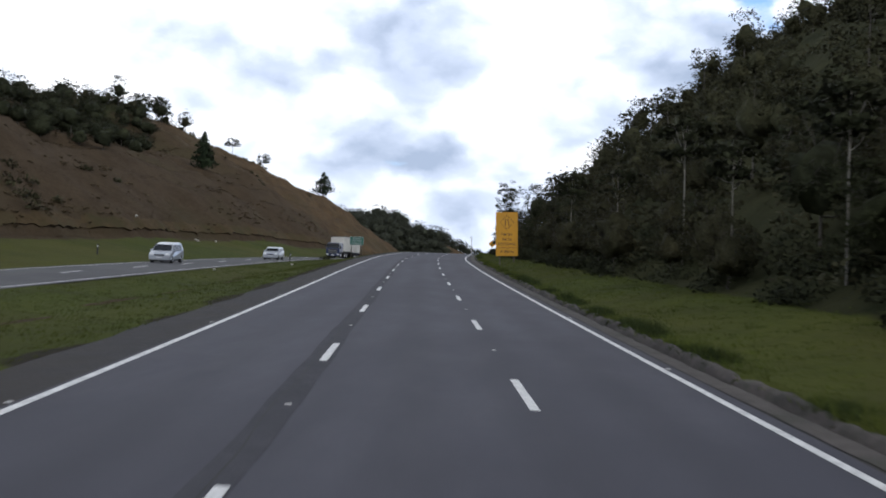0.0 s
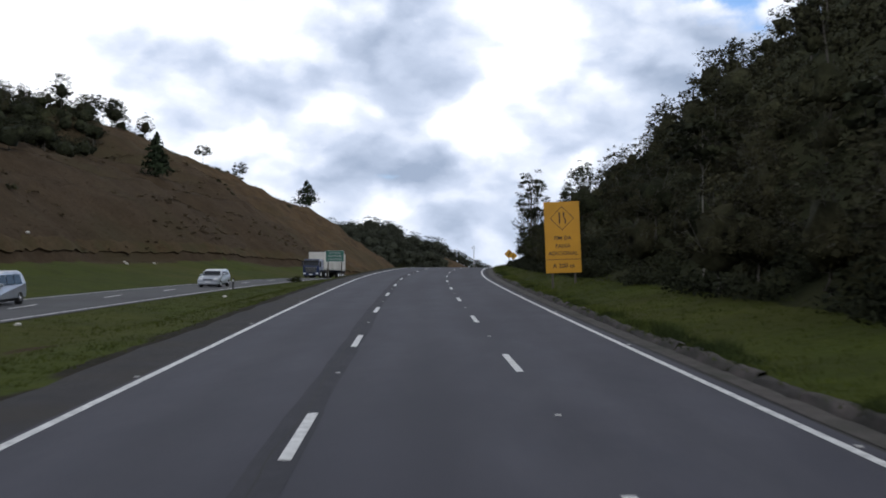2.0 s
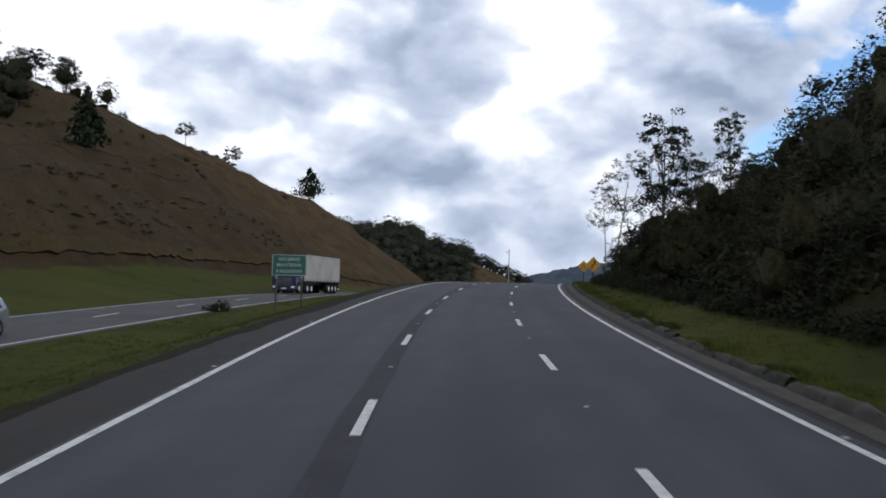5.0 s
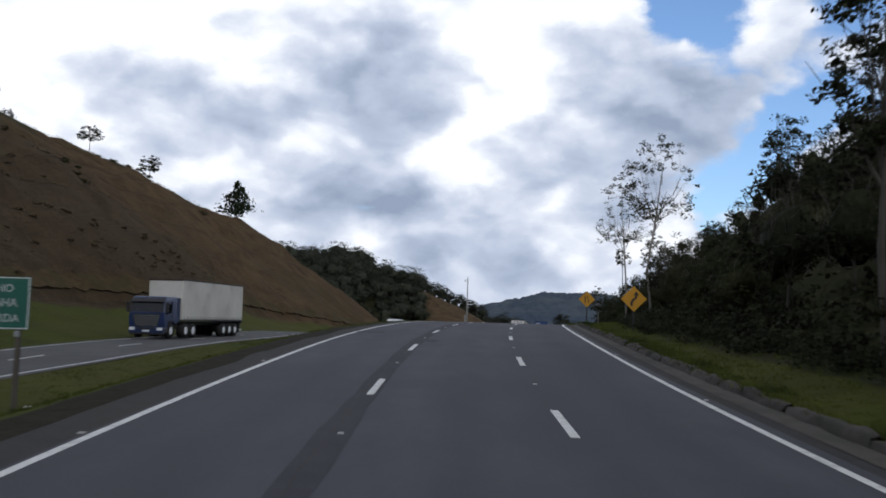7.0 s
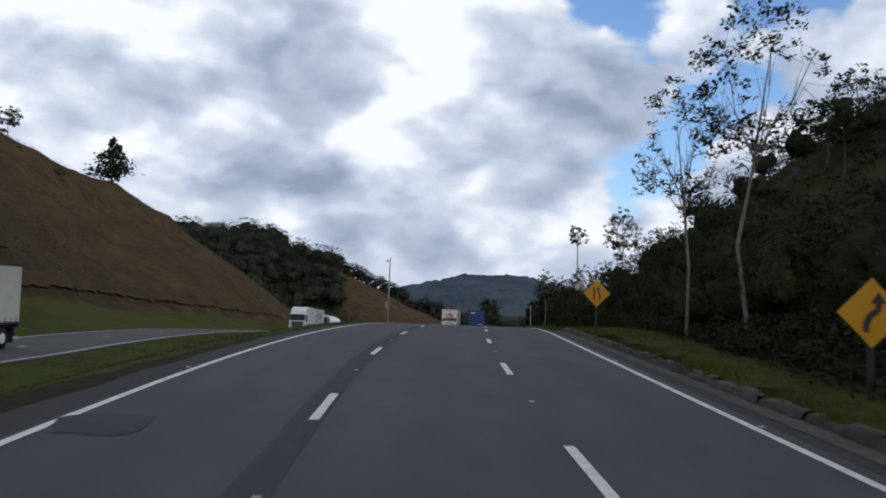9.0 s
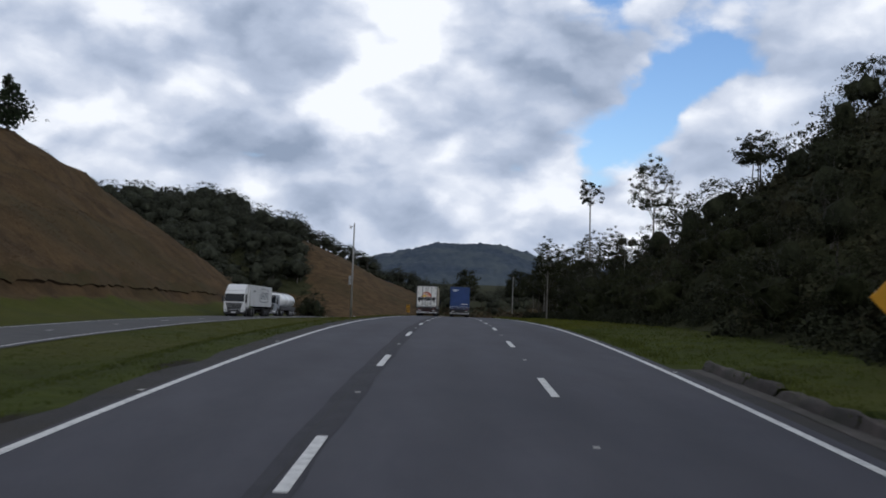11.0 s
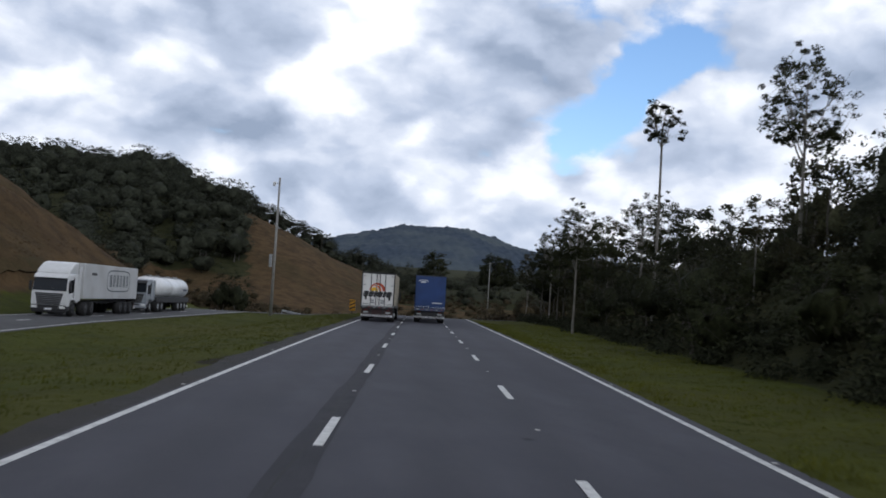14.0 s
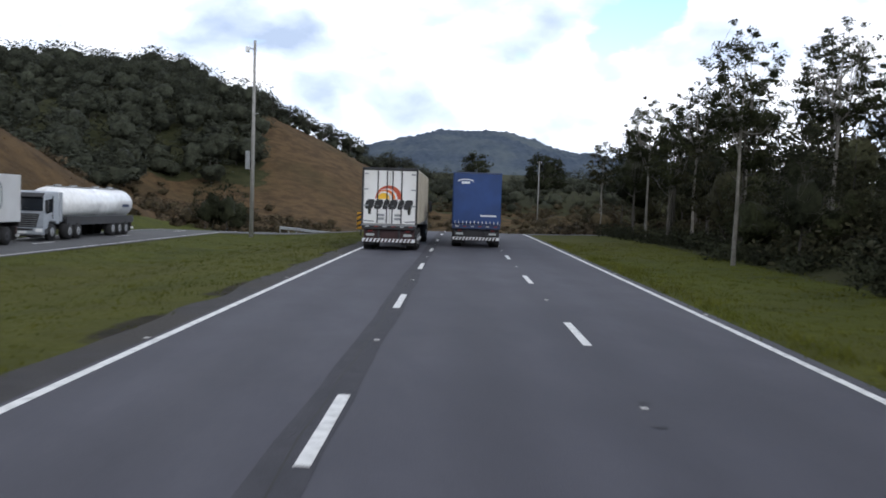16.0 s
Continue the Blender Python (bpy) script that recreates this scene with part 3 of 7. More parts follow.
def strip(name, s0, s1, d0, d1, dz, mat, step=2.0, base=None, thick=0.0, wobble=None, cols=2):
    """A ribbon along the road between two offsets."""
    s = np.arange(s0, s1 + 1e-6, step)
    q = np.linspace(0, 1, cols)
    S, Q = np.meshgrid(s, q, indexing="ij")
    D = d0 + (d1 - d0) * Q
    if wobble is not None:
        D = D + wobble(S, Q)
    X, Y = road_xy(S, D)
    Z = (road_z(S) if base is None else base(S, D)) + dz
    v = np.stack([X, Y, Z], -1).reshape(-1, 3)
    me = mesh_np(name, v, grid_faces(len(s), cols), mat)
    me.attributes.new("across", "FLOAT", "POINT").data.foreach_set("value", np.asarray(D, np.float32).ravel())
    return me


def thing(name, label, category, group="", kind="", m=None):
    ob = new(name)
    ob.empty_display_size = 0.2
    if m is not None:
        ob.matrix_world = m
    return tagged(ob, label, category, group, kind)


def part(name, bm, mat, parent, label="", smooth_shade=False):
    """Links a bmesh, or a mesh, as one object under a thing or a part; its coordinates are the parent's own."""
    if isinstance(bm, bpy.types.Mesh):
        me = bm
    else:
        me = bpy.data.meshes.new(name)
        bm.normal_update()
        bm.to_mesh(me)
        bm.free()
        if smooth_shade:
            me.polygons.foreach_set("use_smooth", np.ones(len(me.polygons), bool))
    if mat is not None and not me.materials:
        me.materials.append(mat)
    ob = new(name, me)
    ob.parent = parent
    return tagged(ob, label)


def box(x0, x1, y0, y1, z0, z1, bevel=0.0, bm=None, seg=1):
    own = bmesh.new()
    bmesh.ops.create_cube(own, size=1.0)
    for v in own.verts:
        v.co = Vector(((x0 + x1) / 2 + v.co.x * (x1 - x0), (y0 + y1) / 2 + v.co.y * (y1 - y0), (z0 + z1) / 2 + v.co.z * (z1 - z0)))
    if bevel:
        bmesh.ops.bevel(own, geom=own.edges[:], offset=bevel, segments=seg, affect="EDGES", profile=0.5)
    return join(bm, own)


def join(bm, own):
    if bm is None:
        return own
    me = bpy.data.meshes.new("tmp")
    own.to_mesh(me)
    own.free()
    bm.from_mesh(me)
    bpy.data.meshes.remove(me)
    return bm


def cyl(p0, p1, r0, r1=None, n=12, bm=None, caps=True):
    p0, p1 = Vector(p0), Vector(p1)
    own = bmesh.new()
    bmesh.ops.create_cone(own, cap_ends=caps, segments=n, radius1=r0, radius2=r0 if r1 is None else r1, depth=(p1 - p0).length)
    rot = (p1 - p0).to_track_quat("Z", "Y").to_matrix().to_4x4()
    bmesh.ops.transform(own, matrix=Matrix.Translation((p0 + p1) / 2) @ rot, verts=own.verts)
    return join(bm, own)


def prism(profile, x0, x1, bm=None, bevel=0.0, taper=None):
    """A side outline of (y, z) swept from x0 to x1; taper(y, z) scales x there."""
    own = bmesh.new()
    a = [own.verts.new((x0 * (taper(y, z) if taper else 1), y, z)) for y, z in profile]
    b = [own.verts.new((x1 * (taper(y, z) if taper else 1), y, z)) for y, z in profile]
    n = len(profile)
    own.faces.new(a)
    own.faces.new(b[::-1])
    for i in range(n):
        own.faces.new((a[i], b[i], b[(i + 1) % n], a[(i + 1) % n]))
    bmesh.ops.recalc_face_normals(own, faces=own.faces)
    if bevel:
        bmesh.ops.bevel(own, geom=own.edges[:], offset=bevel, segments=2, affect="EDGES", profile=0.5)
    return join(bm, own)


def flat_shape(points, y, thick=0.01):
    """A flat plate in the x-z plane, facing -y, from its outline."""
    own = bmesh.new()
    a = [own.verts.new((x, y, z)) for x, z in points]
    b = [own.verts.new((x, y + thick, z)) for x, z in points]
    n = len(points)
    own.faces.new(a)
    own.faces.new(b[::-1])
    for i in range(n):
        own.faces.new((a[i], b[i], b[(i + 1) % n], a[(i + 1) % n]))
    bmesh.ops.recalc_face_normals(own, faces=own.faces)
    return own


def text_mesh(body, size, align="CENTER", depth=0.004, bold=0.022):
    cu = bpy.data.curves.new("letters", "FONT")
    cu.body, cu.size, cu.align_x, cu.align_y, cu.extrude, cu.offset = body, size, align, "CENTER", depth, bold * size
    cu.resolution_u = 3
    ob = bpy.data.objects.new("letters", cu)
    scene.collection.objects.link(ob)
    dg = bpy.context.evaluated_depsgraph_get()
    me = bpy.data.meshes.new_from_object(ob.evaluated_get(dg))
    bpy.data.objects.remove(ob)
    me.transform(Matrix.Rotation(radians(90), 4, "X"))
    me.materials.clear()
    return me


def lettering(body, size, place, mat, parent, bold=0.012):
    """A line of letters, each a part of its own."""
    bm = bmesh.new()
    bm.from_mesh(text_mesh(body, size, bold=bold))
    left = set(bm.verts)
    while left:
        seed, group = left.pop(), set()
        todo = [seed]
        while todo:
            v = todo.pop()
            group.add(v)
            for e in v.link_edges:
                w = e.other_vert(v)
                if w in left:
                    left.discard(w)
                    todo.append(w)
        own = bmesh.new()
        made = {v: own.verts.new(v.co) for v in group}
        for f in {f for v in group for f in v.link_faces}:
            own.faces.new([made[v] for v in f.verts])
        part("letter", own, mat, parent).location = place
    bm.free()


def facing(s, d, dz=0.0, turn=0.0, on_ground=True):
    """The pose of a thing whose front looks back down the road."""
    p = at(s, d, dz) if on_ground else on_road(s, d, dz)
    return pose(p.x, p.y, p.z, 0, 0, heading(s) + turn)


# ---- ground, carriageways ----
def build_ground():
    s = np.concatenate([np.arange(-110, 340, 2.5), np.arange(340, 700, 7.0), 700 * 1.05 ** np.arange(0, 34)])
    near = np.concatenate([np.arange(5.8, 7.4, 0.16), np.arange(7.4, 17, 0.6), np.arange(17, 50, 1.8), np.arange(50, 120, 4.5), 120 * 1.16 ** np.arange(0, 21)])
    leftd = np.concatenate([[0], np.arange(5.8, 36, 0.7), np.arange(36, 70, 1.7), np.arange(70, 130, 3.5), 130 * 1.16 ** np.arange(0, 21)])
    d = np.concatenate([-leftd[::-1], near])
    S, D = np.meshgrid(s, d, indexing="ij")
    X, Y = road_xy(S, D)
    Z = ground_z(S, D)
    under = ((D > 0.25 - shoulder_w(S)) & (D < np.where(S < 192, strip_out(S) + 0.2, 5.8))) & (S < 425)
    Z = np.where(under, Z - 0.07, Z)
    under = (abs(D - opp_c(S)) < OPP_HALF + 0.35) & (S < 425)
    Z = np.where(under, Z - 0.05, Z - 0.012)
    me = mesh_np("ground", np.stack([X, Y, Z], -1).reshape(-1, 3), grid_faces(len(s), len(d)), GROUND, True)
    nose = 1 - smooth((S - 300 - 0.12 * (-D - 34)) / 40.0)
    dry = smooth((-D - 31) / 4.5) * np.where(S < 330, np.maximum(nose, 0.75), 0.8)
    dry = np.where((Y > 405) & (X < 120), 1.0, dry)
    furrow = np.exp(-(((D + 10.0 + 0.6 * wave_noise(S, 0 * S, 36, 20.0, 2)) / 0.55) ** 2)) * (S < 62) * (0.6 + 0.5 * wave_noise(S, D, 37, 7.0, 2))
    dry = np.maximum(dry, furrow)
    ridge = smooth((-D - 84 + 10 * wave_noise(S, D, 31, 45.0)) / 14.0)
    forest = np.maximum(smooth((D - toe(S) + 1.2 + 0.8 * shrub_edge(S)) / 2.0), ridge * (D < -60))
    forest = np.where((Y > 340) & (X < -22 + 6 * wave_noise(X, Y, 33, 40.0)), 1.0, forest)
    forest = np.where((Y > 352) & (Y < 560) & (X < 0.0 - 0.0875 * (Y - 240)) & (D < -28), 1.0, forest)
    bare = (Y > 400) & (Y < 540) & (X > 0.6 - 0.0875 * (Y - 240) + 1.5 * wave_noise(X, Y, 35, 25.0)) & (X < 22)
    forest = np.where(bare, 0.0, np.where((Y > 400) & (X > 14), np.maximum(0.45 * (Y < 470), 1.0 * (Y > 470)), forest))
    forest = np.where(Y > 545, 1.0, forest)
    forest = np.where((Y > 335) & (Y < 450) & (X > -44) & (D < -26), 0.0, forest)
    for name, a in (("dry", dry), ("forest", forest), ("tawny", smooth((S - 200) / 60)), ("earth", (D < 0) * smooth((turf_edge(S) + 0.35 + D + 0.25 * wave_noise(S, D, 38, 4.0, 3)) / 0.7))):
        at_ = me.attributes.new(name, "FLOAT", "POINT")
        at_.data.foreach_set("value", np.asarray(a, np.float32).ravel())
    ground = tagged(new("ground", me), "grass verges, dry brown cut slope and dark forest floor", "ground", kind="structure")
    # the undercut ledge along the foot of the dry slope, its shadow line in the soil colour
    s = np.arange(70, 306, 0.8)
    edge = -(35.1 - 1.3 * wave_noise(s, 0 * s, 14, 30.0, 4)) + 0.14 * wave_noise(s, 0 * s, 15, 3.0, 3)
    tall = np.clip(0.03 + 0.08 * wave_noise(s, 0 * s, 16, 11.0, 3), 0.015, 1) * (1 - smooth((s - 285) / 20))
    for name, mat, rows, label in (("soil_ledge", SOIL, ((0.0, -0.2, 0.0), (0.10, 0.0, 0.45), (0.16, 0.0, 1.0)), "undercut soil ledge, coloured dark for its line of shade"),
                                   ("ledge_turf", TURF, ((0.16, 0.0, 1.0), (0.05, 0.03, 1.05), (-0.5, 0.10, 0.72), (-1.5, -0.05, 0.0)), "dry turf on the ledge")):
        P = []
        for out, add, k in rows:
            x, y = road_xy(s, edge + out)
            P.append(np.stack([x, y, ground_z(s, edge + min(out, 0.0)) + add + k * tall - 0.012], -1))
        part(name, mesh_np(name, np.stack(P, 1).reshape(-1, 3), grid_faces(len(s), len(rows)), mat), None, ground, label)


build_ground()


road = tagged(new("road", strip("road", -100, 425, EDGE_L - 0.16, 5.72, 0.0, ASPHALT, 2.0, cols=24)), "grey asphalt three-lane carriageway with worn tracks", "road", kind="structure")
part("shoulder", strip("shoulder", -100, 425, -6.55, EDGE_L - 0.158, -0.012, ASPHALT_SHOULDER, 1.0, cols=5,
                       wobble=lambda S, Q: (1 - Q) * (6.55 - shoulder_w(S)) + (Q == 0) * (0.16 * wave_noise(S, 0 * S, 41, 6.0, 4))), None, road, "dark patched asphalt shoulder")
part("sealed_joint", strip("sealed_joint", -100, 425, DASH_L - 0.36, DASH_L + 0.13, 0.005, ASPHALT_PATCH, 1.0, cols=4,
                           wobble=lambda S, Q: (0.06 * wave_noise(S, 30 * Q, 43, 9.0, 4))), None, road, "darker resurfaced strip along the lane joint")
part("joint_crack", strip("joint_crack", -100, 425, DASH_L - 0.17, DASH_L - 0.145, 0.009, CRACK, 0.4,
                          wobble=lambda S, Q: (0.07 * wave_noise(S, 0 * S, 44, 7.0, 5))), None, road, "thin dark crack along the lane joint")
part("edge_line", strip("edge_line", -100, 425, EDGE_L - 0.075, EDGE_L + 0.075, 0.006, PAINT, 2.0), None, road, "white painted edge line")
part("edge_line", strip("edge_line", -100, 425, EDGE_R - 0.075, EDGE_R + 0.075, 0.006, PAINT, 2.0), None, road, "white painted edge line")
far_road = tagged(new("road", strip("road", -100, 425, -OPP_HALF - 0.45, OPP_HALF + 0.45, 0.0, ASPHALT_FAR, 3.0, base=lambda S, D: road_z(S) + opp_dz(S), cols=4, wobble=lambda S, Q: opp_c(S))),
                  "pale asphalt carriageway of the oncoming traffic", "road", kind="structure")
for off in (OPP_HALF, -OPP_HALF):
    part("edge_line", strip("edge_line", -100, 425, off - 0.07, off + 0.07, 0.008, PAINT, 3.0, base=lambda S, D: road_z(S) + opp_dz(S), wobble=lambda S, Q: opp_c(S)), None, far_road, "white painted edge line")


# the turning place that joins the two carriageways, and its paved end on the far side
for a0, a1, s0, s1 in ((-19.6, EDGE_L - 0.3, 315.0, 321.0), (5.7, 12.5, 315.5, 318.5)):
    tagged(new("road", strip("road", s0, s1, a0, a1, 0.03, ASPHALT_FAR, 1.0, base=ground_z, cols=12)), "pale asphalt turning lane across the median", "road", kind="structure")


def stain(s, d, half_l, half_w, seed):
    """A thin irregular patch of dark bitumen on the carriageway."""
    bm = bmesh.new()
    rng = random.Random(seed)
    rim = []
    for k in range(18):
        w = 2 * math.pi * k / 18
        r = rng.uniform(0.75, 1.15)
        p = on_road(s + r * half_l * math.sin(w), d + r * half_w * math.cos(w), 0.008)
        rim.append(bm.verts.new(p))
    bm.faces.new(rim)
    part("bitumen_patch", bm, ASPHALT_PATCH, road, "dark bitumen repair patch")


for k, (s, d, hl, hw) in enumerate(((151.4, -4.1, 0.9, 0.75), (145.8, -0.95, 0.55, 0.42), (145.2, -0.9, 0.3, 0.22), (67.2, -1.4, 0.10, 0.16), (250.2, 2.2, 0.06, 0.10), (251.4, 2.25, 0.05, 0.09), (226.0, 1.9, 0.05, 0.12))):
    stain(s, d, hl, hw, 90 + k)


def dash_mesh():
    bm = box(-0.075, 0.075, 0, 2.95, 0.0, 0.006)
    me = bpy.data.meshes.new("lane_dash")
    bm.to_mesh(me)
    bm.free()
    me.materials.append(PAINT)
    return me


def road_pose(s, d, dz, base=None):
    p = on_road(s, d, dz)
    if base is not None:
        p.z += float(base(s))
    up = math.degrees(math.atan(float(np.interp(s, SG, _g))))
    return pose(p.x, p.y, p.z, 0, 0, heading(s + 1.5)) @ pose(0, 0, 0, up, 0, 0)


def lane_marks():
    dash = dash_mesh()
    for n in range(-8, 29):
        for off, phase in ((DASH_L, PHASE_L), (DASH_R, PHASE_R)):
            ob = new("lane_dash", dash)
            ob.parent = road
            ob.matrix_world = road_pose(phase + 12 * n, off, 0.007)
        ob = new("lane_dash", dash)
        ob.parent = far_road
        ob.matrix_world = road_pose(4 + 12 * n, float(opp_c(4 + 12 * n)), 0.004, opp_dz)
    bm = prism([(-0.03, 0), (0.03, 0), (0.02, 0.016), (-0.02, 0.016)], -0.045, 0.045)
    stud = bpy.data.meshes.new("road_stud")
    bm.to_mesh(stud)
    bm.free()
    stud.materials.append(STUD)
    for n in range(-4, 24):
        for off, ph in ((EDGE_L - 0.2, 3.0), (EDGE_R + 0.16, 9.0), (DASH_L, PHASE_L + 7.3), (DASH_R, PHASE_R + 7.3)):
            ob = new("road_stud", stud)
            ob.parent = road
            ob.matrix_world = road_pose(ph + 12 * n, off, 0.004)


PHASE_L, PHASE_R = 20.3 - 12, 15.8 - 12
STUD = plain("stud_white", (0.42, 0.42, 0.41), 0.5)
lane_marks()


def gutter():
    """A concrete drain along the right edge: a dark seam, a pale flat band and a broken sloping kerb."""
    s0, s1 = -100, 190
    g = tagged(new("gutter", strip("gutter", s0, s1, 0.0, 0.0, 0.004, CONCRETE, 0.5, cols=5,
                                   wobble=lambda S, Q: strip_in(S) + (strip_out(S) + 0.04 - strip_in(S)) * Q + 0.035 * wave_noise(S, 9 * Q, 61, 4.0, 4))), "weathered concrete drain strip beside the carriageway", "gutter", kind="structure")
    part("seam", strip("seam", s0, s1, 0.0, 0.0, -0.006, ASPHALT_SHOULDER, 1.0, wobble=lambda S, Q: 5.70 + (strip_in(S) - 5.66) * Q + 0.03 * Q * wave_noise(S, 0 * S, 62, 3.0, 4)), None, g, "dark cracked asphalt seam")
    # the kerb, cast in lengths that have broken and shifted
    prof = np.array([(-0.02, -0.06), (0.0, 0.02), (0.035, 0.10), (0.07, 0.17), (0.11, 0.205), (0.22, 0.215), (0.28, 0.17), (0.31, -0.05)])
    rng = np.random.default_rng(5)
    s = -8.0
    while s < s1:
        length = float(rng.uniform(0.9, 2.2))
        S = np.linspace(s + 0.012, s + length - 0.012, max(4, int(length / 0.22)))
        D = strip_out(S)[:, None] + prof[None, :, 0] + 0.03 * wave_noise(S[:, None], 20 * prof[None, :, 0], 63, 1.6, 3) + rng.uniform(-0.03, 0.03) + rng.normal(size=(len(S), len(prof))) * 0.007
        H = prof[None, :, 1] * np.linspace(rng.uniform(0.6, 1.15), rng.uniform(0.6, 1.15), len(S))[:, None] + 0.035 * wave_noise(S[:, None], 20 * prof[None, :, 0], 64, 1.1, 3) * (prof[None, :, 1] > 0)
        Sg = np.repeat(S[:, None], len(prof), 1)
        X, Y = road_xy(Sg, D)
        Z = road_z(Sg) + H
        ends = np.where(prof[:, 1] > 0.05, rng.uniform(0.01, 0.06, (2, len(prof))), 0.02)
        Z[0], Z[-1] = Z[0] - ends[0], Z[-1] - ends[1]
        me = mesh_np("kerb_length", np.stack([X, Y, Z], -1).reshape(-1, 3), grid_faces(len(S), len(prof)), KERB)
        ob = new("kerb_length", me)
        ob.parent = g
        s += length


gutter()


# ---- trees and undergrowth ----
def tube(path, radii, n=6):
    """Verts and quads of a tapered tube along points."""
    path = [Vector(p) for p in path]
    V, F = [], []
    for i, p in enumerate(path):
        t = (path[min(i + 1, len(path) - 1)] - path[max(i - 1, 0)]).normalized()
        a = t.orthogonal().normalized()
        b = t.cross(a)
        for k in range(n):
            w = 2 * math.pi * k / n
            V.append(p + radii[i] * (math.cos(w) * a + math.sin(w) * b))
    for i in range(len(path) - 1):
        for k in range(n):
            F.append((i * n + k, i * n + (k + 1) % n, (i + 1) * n + (k + 1) % n, (i + 1) * n + k))
    return [tuple(v) for v in V], F


def leaf_quads(centres, size, rng, flat=0.35):
    """Small folded leaf sprays: one quad each, turned at random, somewhat level."""
    n = len(centres)
    nrm = rng.normal(size=(n, 3))
    nrm[:, 2] = np.abs(nrm[:, 2]) + flat
    nrm /= np.linalg.norm(nrm, axis=1, keepdims=True)
    a = np.cross(nrm, rng.normal(size=(n, 3)))
    a /= np.linalg.norm(a, axis=1, keepdims=True)
    b = np.cross(nrm, a)
    sz = size * rng.uniform(0.55, 1.35, (n, 1))
    w = sz * rng.uniform(0.35, 0.75, (n, 1))
    tip = nrm * sz * rng.uniform(-0.3, 0.3, (n, 1))
    V = np.stack([centres - a * sz, centres + b * w, centres + a * sz + tip, centres - b * w], 1).reshape(-1, 3)
    F = np.arange(4 * n).reshape(n, 4)
    return V, F


class TreeShape:
    def __init__(self, wood, leaves, leaf_mat, bark, crown=None):
        self.wood, self.leaves, self.leaf_mat, self.bark, self.crown = wood, leaves, leaf_mat, bark, crown

    def foliage(self, each=1, grow=1.25, inner=0.50):
        """Triangles of every so-manieth leaf, grown to make up for the rest, and of the dense lumpy inside of the crown."""
        V, F, N = self.leaves
        V, N = V.reshape(-1, 4, 3)[::each], N[::each]
        mid = V.mean(1, keepdims=True)
        V = (mid + (V - mid) * grow).reshape(-1, 3)
        q = np.arange(len(V)).reshape(-1, 4)
        T = [q[:, [0, 1, 2]], q[:, [0, 2, 3]]]
        N = np.repeat(N, 4, 0)
        if self.crown is not None:
            centre, rad, seed = self.crown
            lumps = 1 + 0.35 * wave_noise(BLOB_V[:, 0] + 1.7 * BLOB_V[:, 2], BLOB_V[:, 1] - 1.3 * BLOB_V[:, 2], seed, 1.3, 2)
            rough = np.random.default_rng(seed + 400)
            lumps = lumps * (1 + 0.16 * rough.normal(size=len(lumps)))
            T.append(BLOB_F + len(V))
            V = np.concatenate([V, centre - rad * (0, 0, 0.12) + BLOB_V * rad * inner * lumps[:, None]])
            N = np.concatenate([N, 0.55 * BLOB_V + np.array([0, 0, 0.35]) + 0.38 * rough.normal(size=BLOB_V.shape)])
        return V, np.concatenate(T), N


def blob():
    bm = bmesh.new()
    bmesh.ops.create_icosphere(bm, subdivisions=2, radius=1.0)
    v, f = np.array([tuple(q.co) for q in bm.verts]), np.array([[q.index for q in g.verts] for g in bm.faces])
    bm.free()
    return v, f


BLOB_V, BLOB_F = blob()


